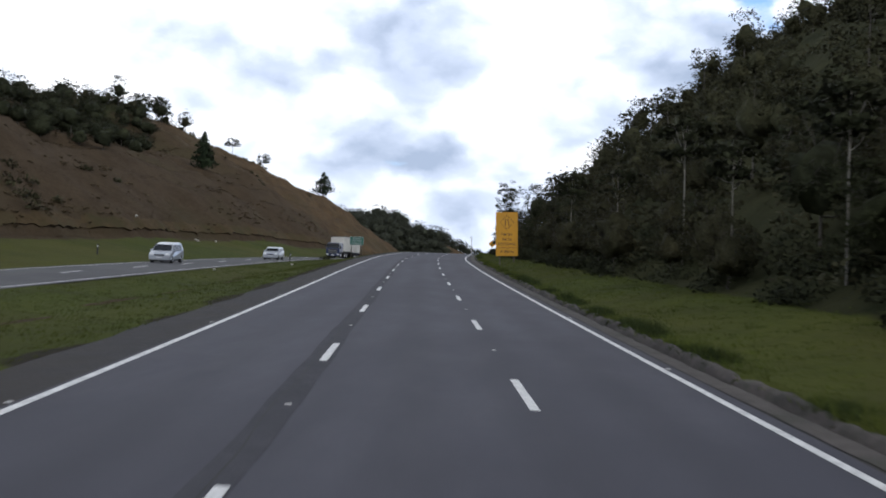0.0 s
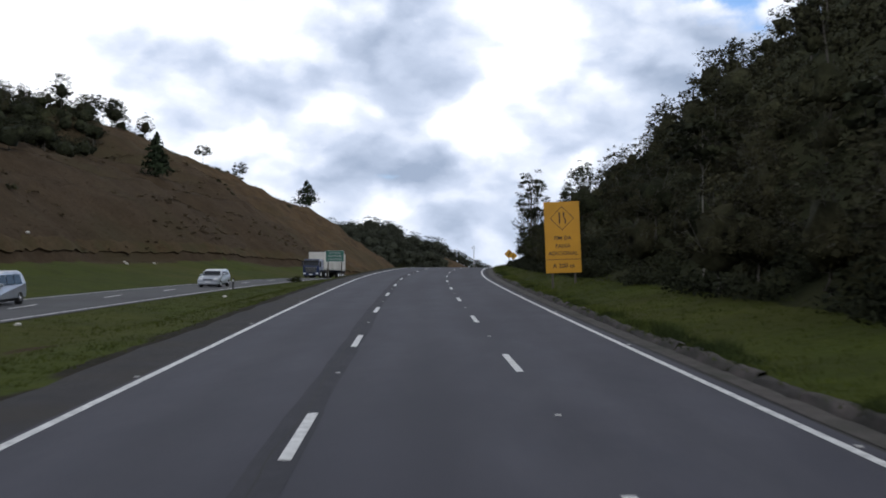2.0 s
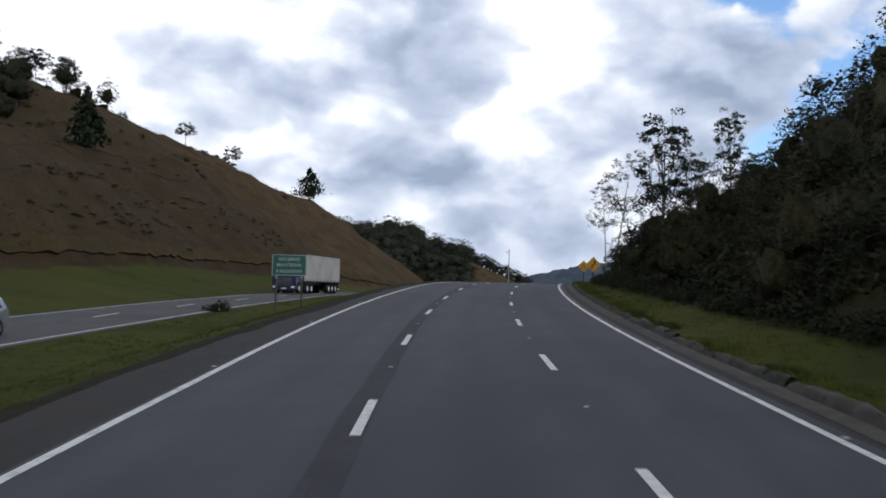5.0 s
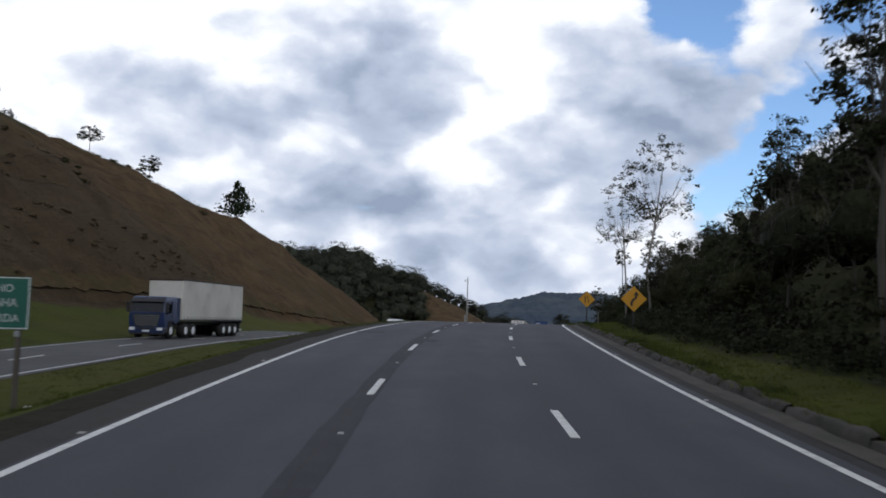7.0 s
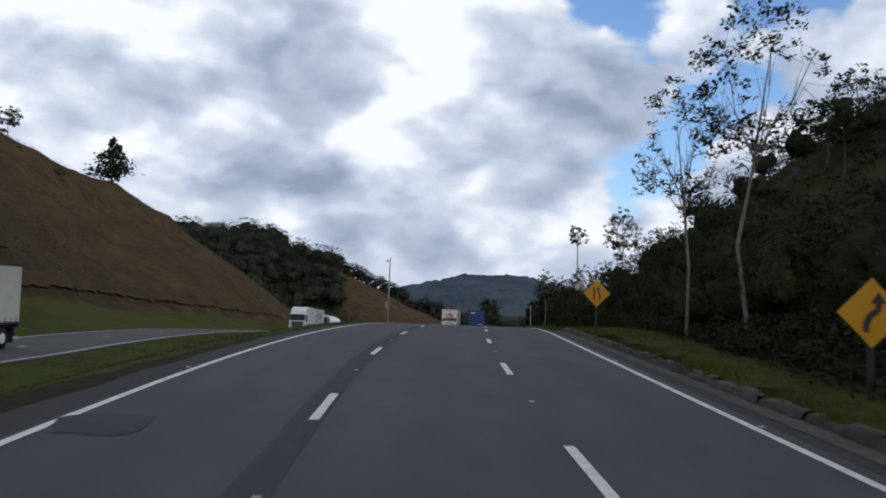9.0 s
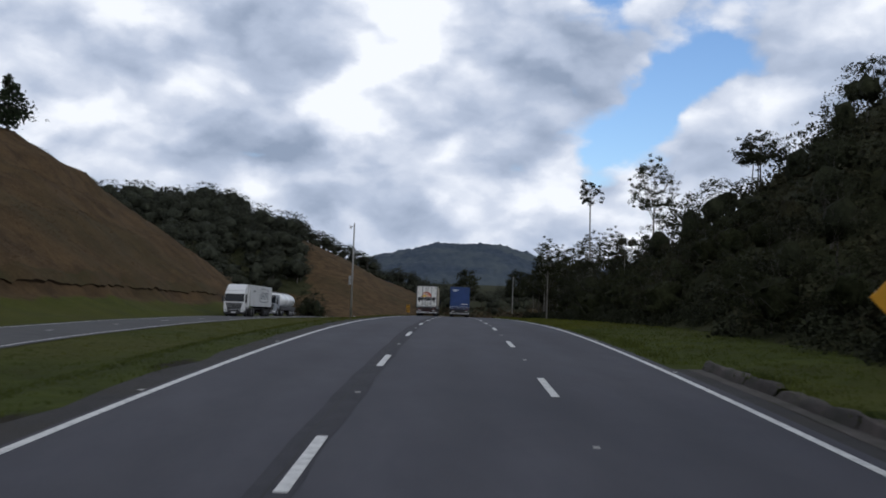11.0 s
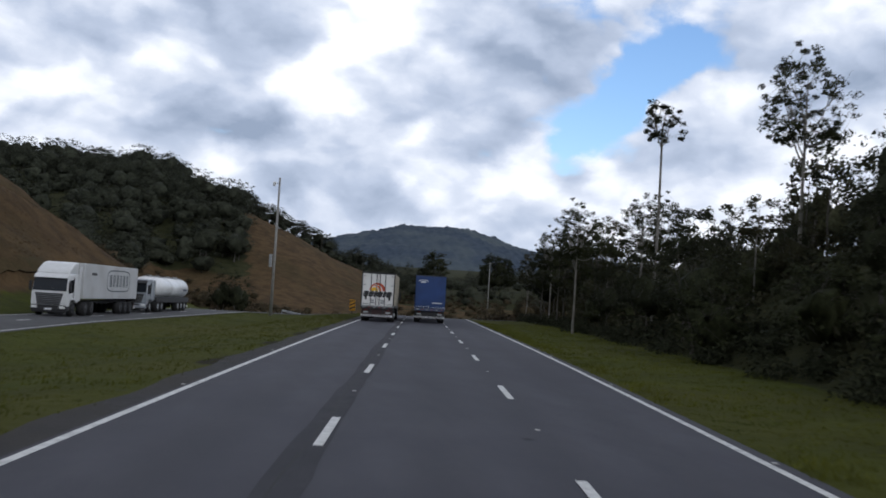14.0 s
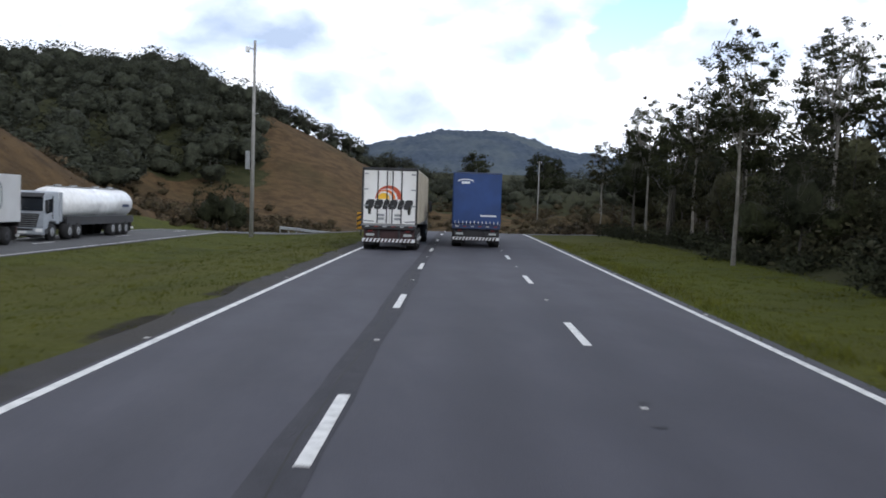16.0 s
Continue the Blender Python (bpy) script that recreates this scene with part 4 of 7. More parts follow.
def broad_tree(seed, height, bare=0.35, spread=0.28, clumps=60, per=30, leaf=0.13, clump_r=0.45, leaf_mat=None, bark=None, trunk_r=0.1, lean=0.0, limbs=7, shell=0.55, dense=False):
    """A tapered trunk, limbs that reach into an uneven crown, twigs to each leaf clump."""
    rng = np.random.default_rng(seed)
    V, F = [], []

    def add(path, radii, n=5):
        v, f = tube(path, radii, n)
        o = len(V)
        V.extend(v)
        F.extend([tuple(i + o for i in q) for q in f])

    half = height * (1 - bare) / 2
    mid = np.array([lean * height, 0, height * bare + half])
    rad = np.array([spread * height, spread * height * rng.uniform(0.85, 1.1), half])
    fork = Vector((lean * height * 0.6, 0, height * (bare + 0.10)))
    crook = rng.normal(size=2) * 0.012 * height
    add([(0, 0, -0.3), (0, 0, 0.1 * height), Vector((crook[0], crook[1], fork.z * 0.55)), fork, Vector(mid) + Vector((crook[1], crook[0], half * 0.55))],
        [trunk_r * 1.35, trunk_r * 1.05, trunk_r * 0.85, trunk_r * 0.68, trunk_r * 0.16], 7)
    ends = []
    for k in range(limbs):
        az = 2.4 * k + rng.uniform(-0.4, 0.4)
        up = rng.uniform(-0.35, 0.9)
        r = math.sqrt(max(0.1, 1 - up * up)) * rng.uniform(0.55, 0.85)
        end = mid + rad * np.array([r * math.cos(az), r * math.sin(az), up * 0.8])
        along = rng.uniform(0, 1) * max(0.05, 0.5 + 0.5 * up)
        start = (fork * 0.9).lerp(Vector(mid) + Vector((crook[1], crook[0], half * 0.3)), along)
        e = Vector(end)
        bend = start.lerp(e, 0.5) + Vector((0, 0, -0.10 * half)) + Vector(rng.normal(size=3)) * 0.07 * half
        thick = trunk_r * (0.5 - 0.2 * along)
        add([start, start.lerp(bend, 0.5) + Vector((0, 0, -0.03 * half)), bend, e], [thick, thick * 0.8, thick * 0.6, thick * 0.24], 5)
        ends += [bend, e]
        for _ in range(2):
            tip = bend.lerp(e, 0.8) + Vector(rng.normal(size=3)) * 0.16 * half + Vector((0, 0, 0.08 * half))
            add([bend.lerp(e, rng.uniform(0.0, 0.4)), tip], [thick * 0.4, thick * 0.12], 4)
            ends.append(tip)
    ends.append(Vector(mid) + Vector((0, 0, half * 0.5)))
    nodes = np.array([tuple(e) for e in ends])
    C, N = [], []
    for k in range(clumps):
        p = rng.normal(size=3)
        p /= np.linalg.norm(p)
        p *= shell + (1.02 - shell) * rng.uniform(0, 1) ** 0.6
        if p[2] < -0.45:
            p[2] *= 0.5
        c = mid + rad * p * (1 + 0.12 * math.sin(5 * math.atan2(p[1], p[0]) + seed))
        near = nodes[np.argmin(((nodes - c) ** 2).sum(1))]
        add([tuple(near), tuple(c)], [trunk_r * 0.13, trunk_r * 0.04], 3)
        q = rng.normal(size=(per, 3))
        q /= np.linalg.norm(q, axis=1, keepdims=True)
        q *= (rng.uniform(0, 1, (per, 1)) ** 0.5) * clump_r * rng.uniform(0.55, 1.3)
        q[:, 2] *= 0.6
        C.append(c + q)
        N.append(0.55 * p + 0.3 * q / clump_r + np.array([0, 0, 0.4]))
    LV, LF = leaf_quads(np.concatenate(C), leaf, rng)
    return TreeShape((np.array(V), np.array(F)), (LV, LF, np.concatenate(N)), leaf_mat or LEAF, bark or BARK, (mid, rad, seed) if dense else None)


def pine_tree(seed, height, leaf=0.19, width=0.24):
    """A conifer: whorls of drooping boughs, narrower towards the top."""
    rng = np.random.default_rng(seed)
    V, F = tube([(0, 0, -0.3), (0, 0, height * 0.5), (0, 0, height)], [0.16, 0.1, 0.02], 7)
    V, F, C = list(V), list(F), []
    levels = int(height * 2.0)
    for k in range(levels):
        q = k / (levels - 1)
        z = height * (0.10 + 0.88 * q)
        reach = height * width * (1 - q) ** 0.8 * rng.uniform(0.75, 1.15) + 0.12
        for j in range(6):
            az = rng.uniform(0, 6.28)
            end = Vector((math.cos(az) * reach, math.sin(az) * reach, z + reach * 0.18))
            v, f = tube([(0, 0, z), end], [0.03, 0.01], 3)
            o = len(V)
            V.extend(v)
            F.extend([tuple(i + o for i in g) for g in f])
            m = max(4, int(26 * (1 - q) + 5))
            u = rng.uniform(0.2, 1.0, (m, 1))
            C.append(np.array([0, 0, z]) + u * (np.array(end) - np.array([0, 0, z])) + rng.normal(size=(m, 3)) * 0.10 * (0.5 + reach))
    leaves = np.concatenate(C)
    LV, LF = leaf_quads(leaves, leaf, rng, 0.1)
    return TreeShape((np.array(V), np.array(F)), (LV, LF, leaves * (1, 1, 0) + (0, 0, 0.5)), PINE, BARK)


def tree_proto(shape, label, group=""):
    root = thing("tree", label, "tree", group)
    part("trunk", mesh_np("trunk", *shape.wood, shape.bark, True), None, root)
    V, F, N = shape.foliage()
    part("crown", mesh_np("crown", V, F, shape.leaf_mat, outward=N), None, root)
    return root


def plant(proto, s, d, size=1.0, turn=0.0, sink=0.0, first=False):
    p = at(s, d, -sink)
    m = pose(p.x, p.y, p.z, 0, 0, turn)
    if first:
        proto.scale = (size,) * 3
        proto.location, proto.rotation_euler = m.translation, m.to_euler()
        return proto
    ob = copy_thing(proto, m)
    ob.scale = (size,) * 3
    return ob


SHAPES = {
    "round": broad_tree(1, 8.0, 0.14, 0.30, 80, 32, 0.095, 0.66, LEAF, trunk_r=0.11, dense=True, shell=0.8),
    "tall": broad_tree(2, 9.0, 0.34, 0.20, 56, 46, 0.095, 0.60, LEAF_MID, trunk_r=0.10),
    "flat": broad_tree(3, 8.0, 0.52, 0.36, 58, 34, 0.115, 0.60, LEAF, trunk_r=0.10, shell=0.4),
    "low": broad_tree(4, 5.0, 0.02, 0.42, 80, 32, 0.080, 0.58, LEAF_MID, trunk_r=0.08, dense=True, shell=0.8),
    "thin": broad_tree(5, 9.0, 0.50, 0.15, 34, 40, 0.085, 0.48, LEAF_OLIVE, BARK_PALE, trunk_r=0.07),
    "olive": broad_tree(6, 6.5, 0.05, 0.34, 80, 32, 0.085, 0.60, LEAF_OLIVE, trunk_r=0.09, dense=True, shell=0.8),
}
GROUPS = {
    "round": ("dark green broadleaf tree with a rounded crown on the slope", "trees on the wooded slope"),
    "tall": ("tall green broadleaf tree with a narrow crown in the wood", "trees on the wooded slope"),
    "flat": ("dark tree with a flat spreading crown on the ridge", "trees on the wooded slope"),
    "low": ("low bushy green tree at the foot of the wood", "trees on the wooded slope"),
    "thin": ("slender pale-stemmed tree with a sparse olive crown", "trees on the wooded slope"),
    "olive": ("bushy olive-green tree at the edge of the wood", "trees on the wooded slope"),
}


def forest():
    rng = random.Random(11)
    spots = []

    def scatter(s0, s1, d0, d1, gap, kinds, lo, hi, relative=True, keep=None):
        s = s0
        while s < s1:
            d = d0
            while d < d1:
                ss, dd = s + rng.uniform(-0.45, 0.45) * gap, d + rng.uniform(-0.45, 0.45) * gap
                if relative:
                    dd += float(toe(ss))
                if keep is None or keep(ss, dd):
                    spots.append((ss, dd, rng.choice(kinds), rng.uniform(lo, hi), rng.uniform(0, 360)))
                d += gap
            s += gap

    # the wood on the right-hand hill, thick at its foot
    scatter(0, 128, 1.5, 12, 4.2, ("olive", "low", "olive", "round", "olive"), 0.45, 0.80)
    scatter(128, 262, 1.5, 12, 4.2, ("low", "low", "olive", "round", "low"), 0.45, 0.80)
    scatter(-10, 300, 12, 39, 6.2, ("round", "low", "flat", "low", "olive"), 0.50, 0.85)
    # the flat wood past the hill
    scatter(258, 290, 2.5, 16, 4.4, ("low", "round", "thin", "olive", "low"), 0.55, 0.8)
    scatter(290, 350, 2.5, 16, 4.4, ("tall", "round", "thin", "olive", "tall"), 0.8, 1.25)
    scatter(270, 420, 16, 70, 7.0, ("tall", "round", "flat", "round"), 0.9, 1.2)
    # the ridge of the left-hand hill
    scatter(40, 262, -128, -90, 6.0, ("round", "low", "low", "olive"), 0.7, 1.1, False, lambda s, d: d < -92 - 10 * math.sin(s * 0.045) or s < 110)
    scatter(20, 125, -92, -56, 5.5, ("round", "low", "low", "olive"), 0.35, 0.6, False, lambda s, d: d < -60 - 0.30 * max(0, s - 60))
    scatter(52, 92, -62, -37, 4.2, ("low", "olive", "olive"), 0.30, 0.55, False, lambda s, d: s < 84 + 8 * math.sin(d * 0.3))
    # the grove on the shoulder of the dry slope
    scatter(128, 216, -100, -50, 4.6, ("round", "low", "olive", "low", "olive"), 0.65, 0.95, False,
            lambda s, d: np.interp(s, [128, 140, 156, 185, 204, 220], [-60, -52, -56, -67, -77, -86]) > d)
    rng.shuffle(spots)
    spots.sort(key=lambda q: min(abs(q[1] - float(toe(q[0]))), abs(q[1] + 92) * 1.5))
    single, rest = spots[:250], spots[250:]
    protos = {}
    for s, d, kind, size, turn in single:
        if kind not in protos:
            protos[kind] = plant(tree_proto(SHAPES[kind], *GROUPS[kind]), s, d, size, turn, 0.2, True)
        else:
            plant(protos[kind], s, d, size, turn, 0.2)
    woods([q for q in rest if q[1] > 0 and q[0] < 140], "wood", "dense olive-green wood covering the first hillside", NEAR, LEAF_HILL)
    woods([q for q in rest if q[1] > 0 and 140 <= q[0] < 262], "wood", "dense dark green wood covering the hillside", NEAR)
    woods([q for q in rest if q[1] > 0 and q[0] >= 262], "wood", "open olive-brown wood on the flat ground past the hill", NEAR, LEAF_HILL)
    woods([q for q in rest if q[1] < 0], "wood", "dark wood along the ridge of the dry hill", FAR)


NEAR, FAR = (4, 1.8, 0.48), (8, 2.3, 0.58)


def woods(spots, name, label, how=FAR, mat=None):
    """Many trees as one mesh: trunks and leaves of the shapes, set down one by one."""
    ready = {kind: SHAPES[kind].foliage(*how) for kind in sorted({q[2] for q in spots})}
    lv, lf, ln, wv, wf, lo, wo = [], [], [], [], [], 0, 0
    for s, d, kind, size, turn in spots:
        p = np.array(at(s, d, -0.2))
        c, q = math.cos(radians(turn)), math.sin(radians(turn))
        R = np.array([[c, -q, 0], [q, c, 0], [0, 0, 1]]) * size * (np.array([[1.22], [1.22], [0.80]]) if how is FAR else 1.0)
        V, F, N = ready[kind]
        lv.append(V @ R.T + p)
        ln.append(N @ R.T)
        lf.append(F + lo)
        lo += len(V)
        V, F = SHAPES[kind].wood
        F = F[:28]
        V = V[:F.max() + 1]
        wv.append(V @ R.T + p)
        wf.append(F + wo)
        wo += len(V)
    root = thing(name, label, "wood", kind="stuff")
    part("trunks", mesh_np("trunks", np.concatenate(wv), np.concatenate(wf), BARK), None, root)
    part("leaves", mesh_np("leaves", np.concatenate(lv), np.concatenate(lf), mat or LEAF, outward=np.concatenate(ln)), None, root)


forest()


def far_wood():
    rng = random.Random(23)
    hill, bank, clump = [], [], []

    def try_spot(out, s0, s1, d0, d1, ok, kinds, lo, hi, tries, most):
        n = 0
        for _ in range(tries):
            s, d = rng.uniform(s0, s1), rng.uniform(d0, d1)
            x, y = (float(v) for v in road_xy(s, d))
            if n < most and ok(x, y):
                out.append((s, d, rng.choice(kinds), rng.uniform(lo, hi), rng.uniform(0, 360)))
                n += 1

    # the wooded hill on the far left
    try_spot(hill, 345, 720, -280, -29, lambda x, y: 352 < y < 615 and (y > 450 or x < -42) and x > -70 - 0.5 * (y - 345) and (x < -0.5 - 0.0875 * (y - 240) if y < 545 else x < -27), ("low", "low", "olive", "round"), 1.1, 1.75, 9000, 820)
    # along the top of the second brown slope, and beyond it
    try_spot(hill, 530, 620, -120, 60, lambda x, y: -34 < x < 30 and 538 < y < 580, ("round", "flat", "tall", "low"), 0.75, 1.2, 2500, 110)
    try_spot(hill, 515, 560, -120, 60, lambda x, y: -30 < x < 20 and 526 < y < 541, ("low", "olive"), 0.35, 0.6, 1500, 45)
    # the low wood past the bend
    try_spot(hill, 430, 640, -80, 170, lambda x, y: 20 < x < 150 and y > 470, ("round", "tall", "low", "olive"), 0.7, 1.15, 2500, 230)
    try_spot(bank, 420, 500, -60, 120, lambda x, y: 12 < x < 130 and 428 < y < 480, ("low", "olive"), 0.3, 0.6, 900, 150)
    try_spot(bank, 335, 425, 9, 60, lambda x, y: True, ("low", "olive", "round"), 0.4, 0.8, 300, 110)
    try_spot(bank, 338, 430, -80, -28, lambda x, y: True, ("olive", "low", "olive"), 0.25, 0.5, 300, 110)
    try_spot(clump, 345, 356, -30.5, -27.5, lambda x, y: True, ("low", "olive"), 0.6, 1.0, 20, 7)
    woods(hill, "wood", "distant dark wood on the hill past the bend, greyed for haze", FAR, LEAF_HAZED)
    woods(bank, "wood", "low olive scrub on the bank past the bend", FAR, LEAF_SCRUB)
    woods(clump, "wood", "dark bushy trees by the mast", NEAR)


far_wood()


def undergrowth():
    """Bushes and creepers that cover the foot and face of the wooded slope."""
    rng = np.random.default_rng(8)
    for n, lo, hi, r0, r1, per, size, mat, label in (
            (620, -0.5, 3.2, 0.6, 1.3, 190, 0.085, LEAF, "dark shrubs and creepers at the foot of the wood"),
            (3000, 1.0, 42.0, 0.8, 1.8, 56, 0.16, LEAF_OLIVE, "olive shrubs on the wooded slope")):
        s = rng.uniform(0, 335, n)
        d = toe(s) + rng.uniform(lo, hi, n)
        x, y = road_xy(s, d)
        z = ground_z(s, d)
        r = rng.uniform(r0, r1, n)
        p = rng.normal(size=(n, per, 3))
        p /= np.linalg.norm(p, axis=2, keepdims=True)
        p *= (rng.uniform(0, 1, (n, per, 1)) ** 0.4) * r[:, None, None]
        p[:, :, 2] = np.abs(p[:, :, 2]) * 0.9
        V, F = leaf_quads((np.stack([x, y, z], -1)[:, None] + p).reshape(-1, 3), size, rng)
        tagged(new("undergrowth", mesh_np("undergrowth", V, F, mat, outward=(p / r[:, None, None]).reshape(-1, 3) + (0, 0, 0.25))), label, "shrubs", kind="stuff")
    n, per = 520, 90
    s = rng.uniform(84, 192, n)
    d = toe(s) + 0.3 - shrub_edge(s) * rng.uniform(0, 1, n) ** 0.8
    x, y = road_xy(s, d)
    r = rng.uniform(0.3, 0.75, n)
    p = rng.normal(size=(n, per, 3))
    p /= np.linalg.norm(p, axis=2, keepdims=True)
    p *= (rng.uniform(0, 1, (n, per, 1)) ** 0.4) * r[:, None, None]
    p[:, :, 2] = np.abs(p[:, :, 2])
    V, F = leaf_quads((np.stack([x, y, ground_z(s, d)], -1)[:, None] + p).reshape(-1, 3), 0.06, rng)
    tagged(new("undergrowth", mesh_np("undergrowth", V, F, LEAF, outward=(p / r[:, None, None]).reshape(-1, 3) + (0, 0, 0.25))), "low dark shrubs behind the kerb and the signs", "shrubs", kind="stuff")


undergrowth()


def scrub():
    """Dry brown and olive scrub on the banks behind the bend and below the far wood."""
    rng = np.random.default_rng(88)
    for n, mat, label in ((760, LEAF_BROWN, "dry brown scrub on the banks behind the bend"), (640, LEAF_SCRUB, "olive scrub on the banks behind the bend")):
        side = rng.uniform(0, 1, n)
        s = np.where(side < 0.35, rng.uniform(318, 350, n), np.where(side < 0.65, rng.uniform(332, 420, n), rng.uniform(425, 500, n)))
        d = np.where(side < 0.35, rng.uniform(8.0, 30, n), np.where(side < 0.65, rng.uniform(-75, -28, n), rng.uniform(-30, 90, n)))
        x, y = road_xy(s, d)
        keep = (y < 425) | (x > 14) | (rng.uniform(0, 1, n) < 0.12)
        s, d, x, y = s[keep], d[keep], x[keep], y[keep]
        z = ground_z(s, d)
        r = rng.uniform(0.5, 1.5, len(s))
        per = 70
        p = rng.normal(size=(len(s), per, 3))
        p /= np.linalg.norm(p, axis=2, keepdims=True)
        p *= (rng.uniform(0, 1, (len(s), per, 1)) ** 0.4) * r[:, None, None]
        p[:, :, 2] = np.abs(p[:, :, 2]) * 0.75
        V, F = leaf_quads((np.stack([x, y, z], -1)[:, None] + p).reshape(-1, 3), 0.24, rng)
        tagged(new("undergrowth", mesh_np("undergrowth", V, F, mat, outward=(p / r[:, None, None]).reshape(-1, 3) + (0, 0, 0.25))), label, "shrubs", kind="stuff")


scrub()


def slope_shrubs():
    """Scattered dark shrubs in the folds of the dry slope."""
    rng = np.random.default_rng(18)
    n = 1300
    s = rng.uniform(30, 300, n)
    a = rng.uniform(36, 96, n)
    thick = np.interp(s, [60, 78, 96, 130, 200], [1.5, 1.25, 0.55, 0.25, -0.05])
    keep = (wave_noise(s, a, 19, 38.0, 3) + thick + 0.4 * (a > 84)) > 0.75
    s, a = s[keep], a[keep]
    x, y = road_xy(s, -a)
    z = ground_z(s, -a)
    r = rng.uniform(0.4, 1.1, len(s)) * np.interp(s, [80, 120], [1.6, 0.9])
    per = 70
    p = rng.normal(size=(len(s), per, 3))
    p /= np.linalg.norm(p, axis=2, keepdims=True)
    p *= (rng.uniform(0, 1, (len(s), per, 1)) ** 0.4) * r[:, None, None]
    p[:, :, 2] = np.abs(p[:, :, 2]) * 0.8
    V, F = leaf_quads((np.stack([x, y, z], -1)[:, None] + p).reshape(-1, 3), 0.22, rng)
    tagged(new("undergrowth", mesh_np("undergrowth", V, F, LEAF_OLIVE, outward=(p / r[:, None, None]).reshape(-1, 3) + (0, 0, 0.25))), "dull olive shrubs scattered over the dry slope", "shrubs", kind="stuff")


slope_shrubs()


def tussocks():
    """Dry tussocks that roughen the brown slope, in drifts along its faint terraces."""
    rng = np.random.default_rng(28)
    n = 1300
    s, a = rng.uniform(50, 215, n), 35.5 + 58 * rng.uniform(0, 1, n) ** 1.2
    keep = wave_noise(s, 3.0 * a, 29, 34.0, 4) > 0.05
    s, a = s[keep], a[keep]
    x, y = road_xy(s, -a)
    z = ground_z(s, -a)
    r = rng.uniform(0.25, 0.75, len(s))
    per = 26
    p = rng.normal(size=(len(s), per, 3))
    p /= np.linalg.norm(p, axis=2, keepdims=True)
    p *= (rng.uniform(0, 1, (len(s), per, 1)) ** 0.4) * r[:, None, None]
    p[:, :, 2] = np.abs(p[:, :, 2]) * 0.45
    V, F = leaf_quads((np.stack([x, y, z], -1)[:, None] + p).reshape(-1, 3), 0.17, rng)
    tagged(new("tussocks", mesh_np("tussocks", V, F, DRY_TUFT, outward=(p / r[:, None, None]).reshape(-1, 3) + (0, 0, 0.3))), "dull brown tussocks on the cut slope", "grass", kind="stuff")



tussocks()


def blades(name, s, d, tall, wide, per, mat, label, seed):
    rng = np.random.default_rng(seed)
    x, y = road_xy(s, d)
    z = ground_z(s, d)
    base = np.repeat(np.stack([x, y, z - 0.02], -1), per, 0)
    n = len(base)
    base[:, :2] += rng.normal(size=(n, 2)) * 0.12
    az = rng.uniform(0, 6.283, n)
    hgt = np.repeat(tall, per) * rng.uniform(0.5, 1.25, n)
    side = np.stack([np.cos(az), np.sin(az), 0 * az], -1) * wide
    lean = rng.normal(size=(n, 3)) * 0.4
    lean[:, 2] = 1.0
    V = np.stack([base - side, base + side, base + lean * hgt[:, None]], 1).reshape(-1, 3)
    tagged(new(name, mesh_np(name, V, np.arange(3 * n).reshape(n, 3), mat, outward=lean + (0, 0, 0.6))), label, "grass", kind="stuff")


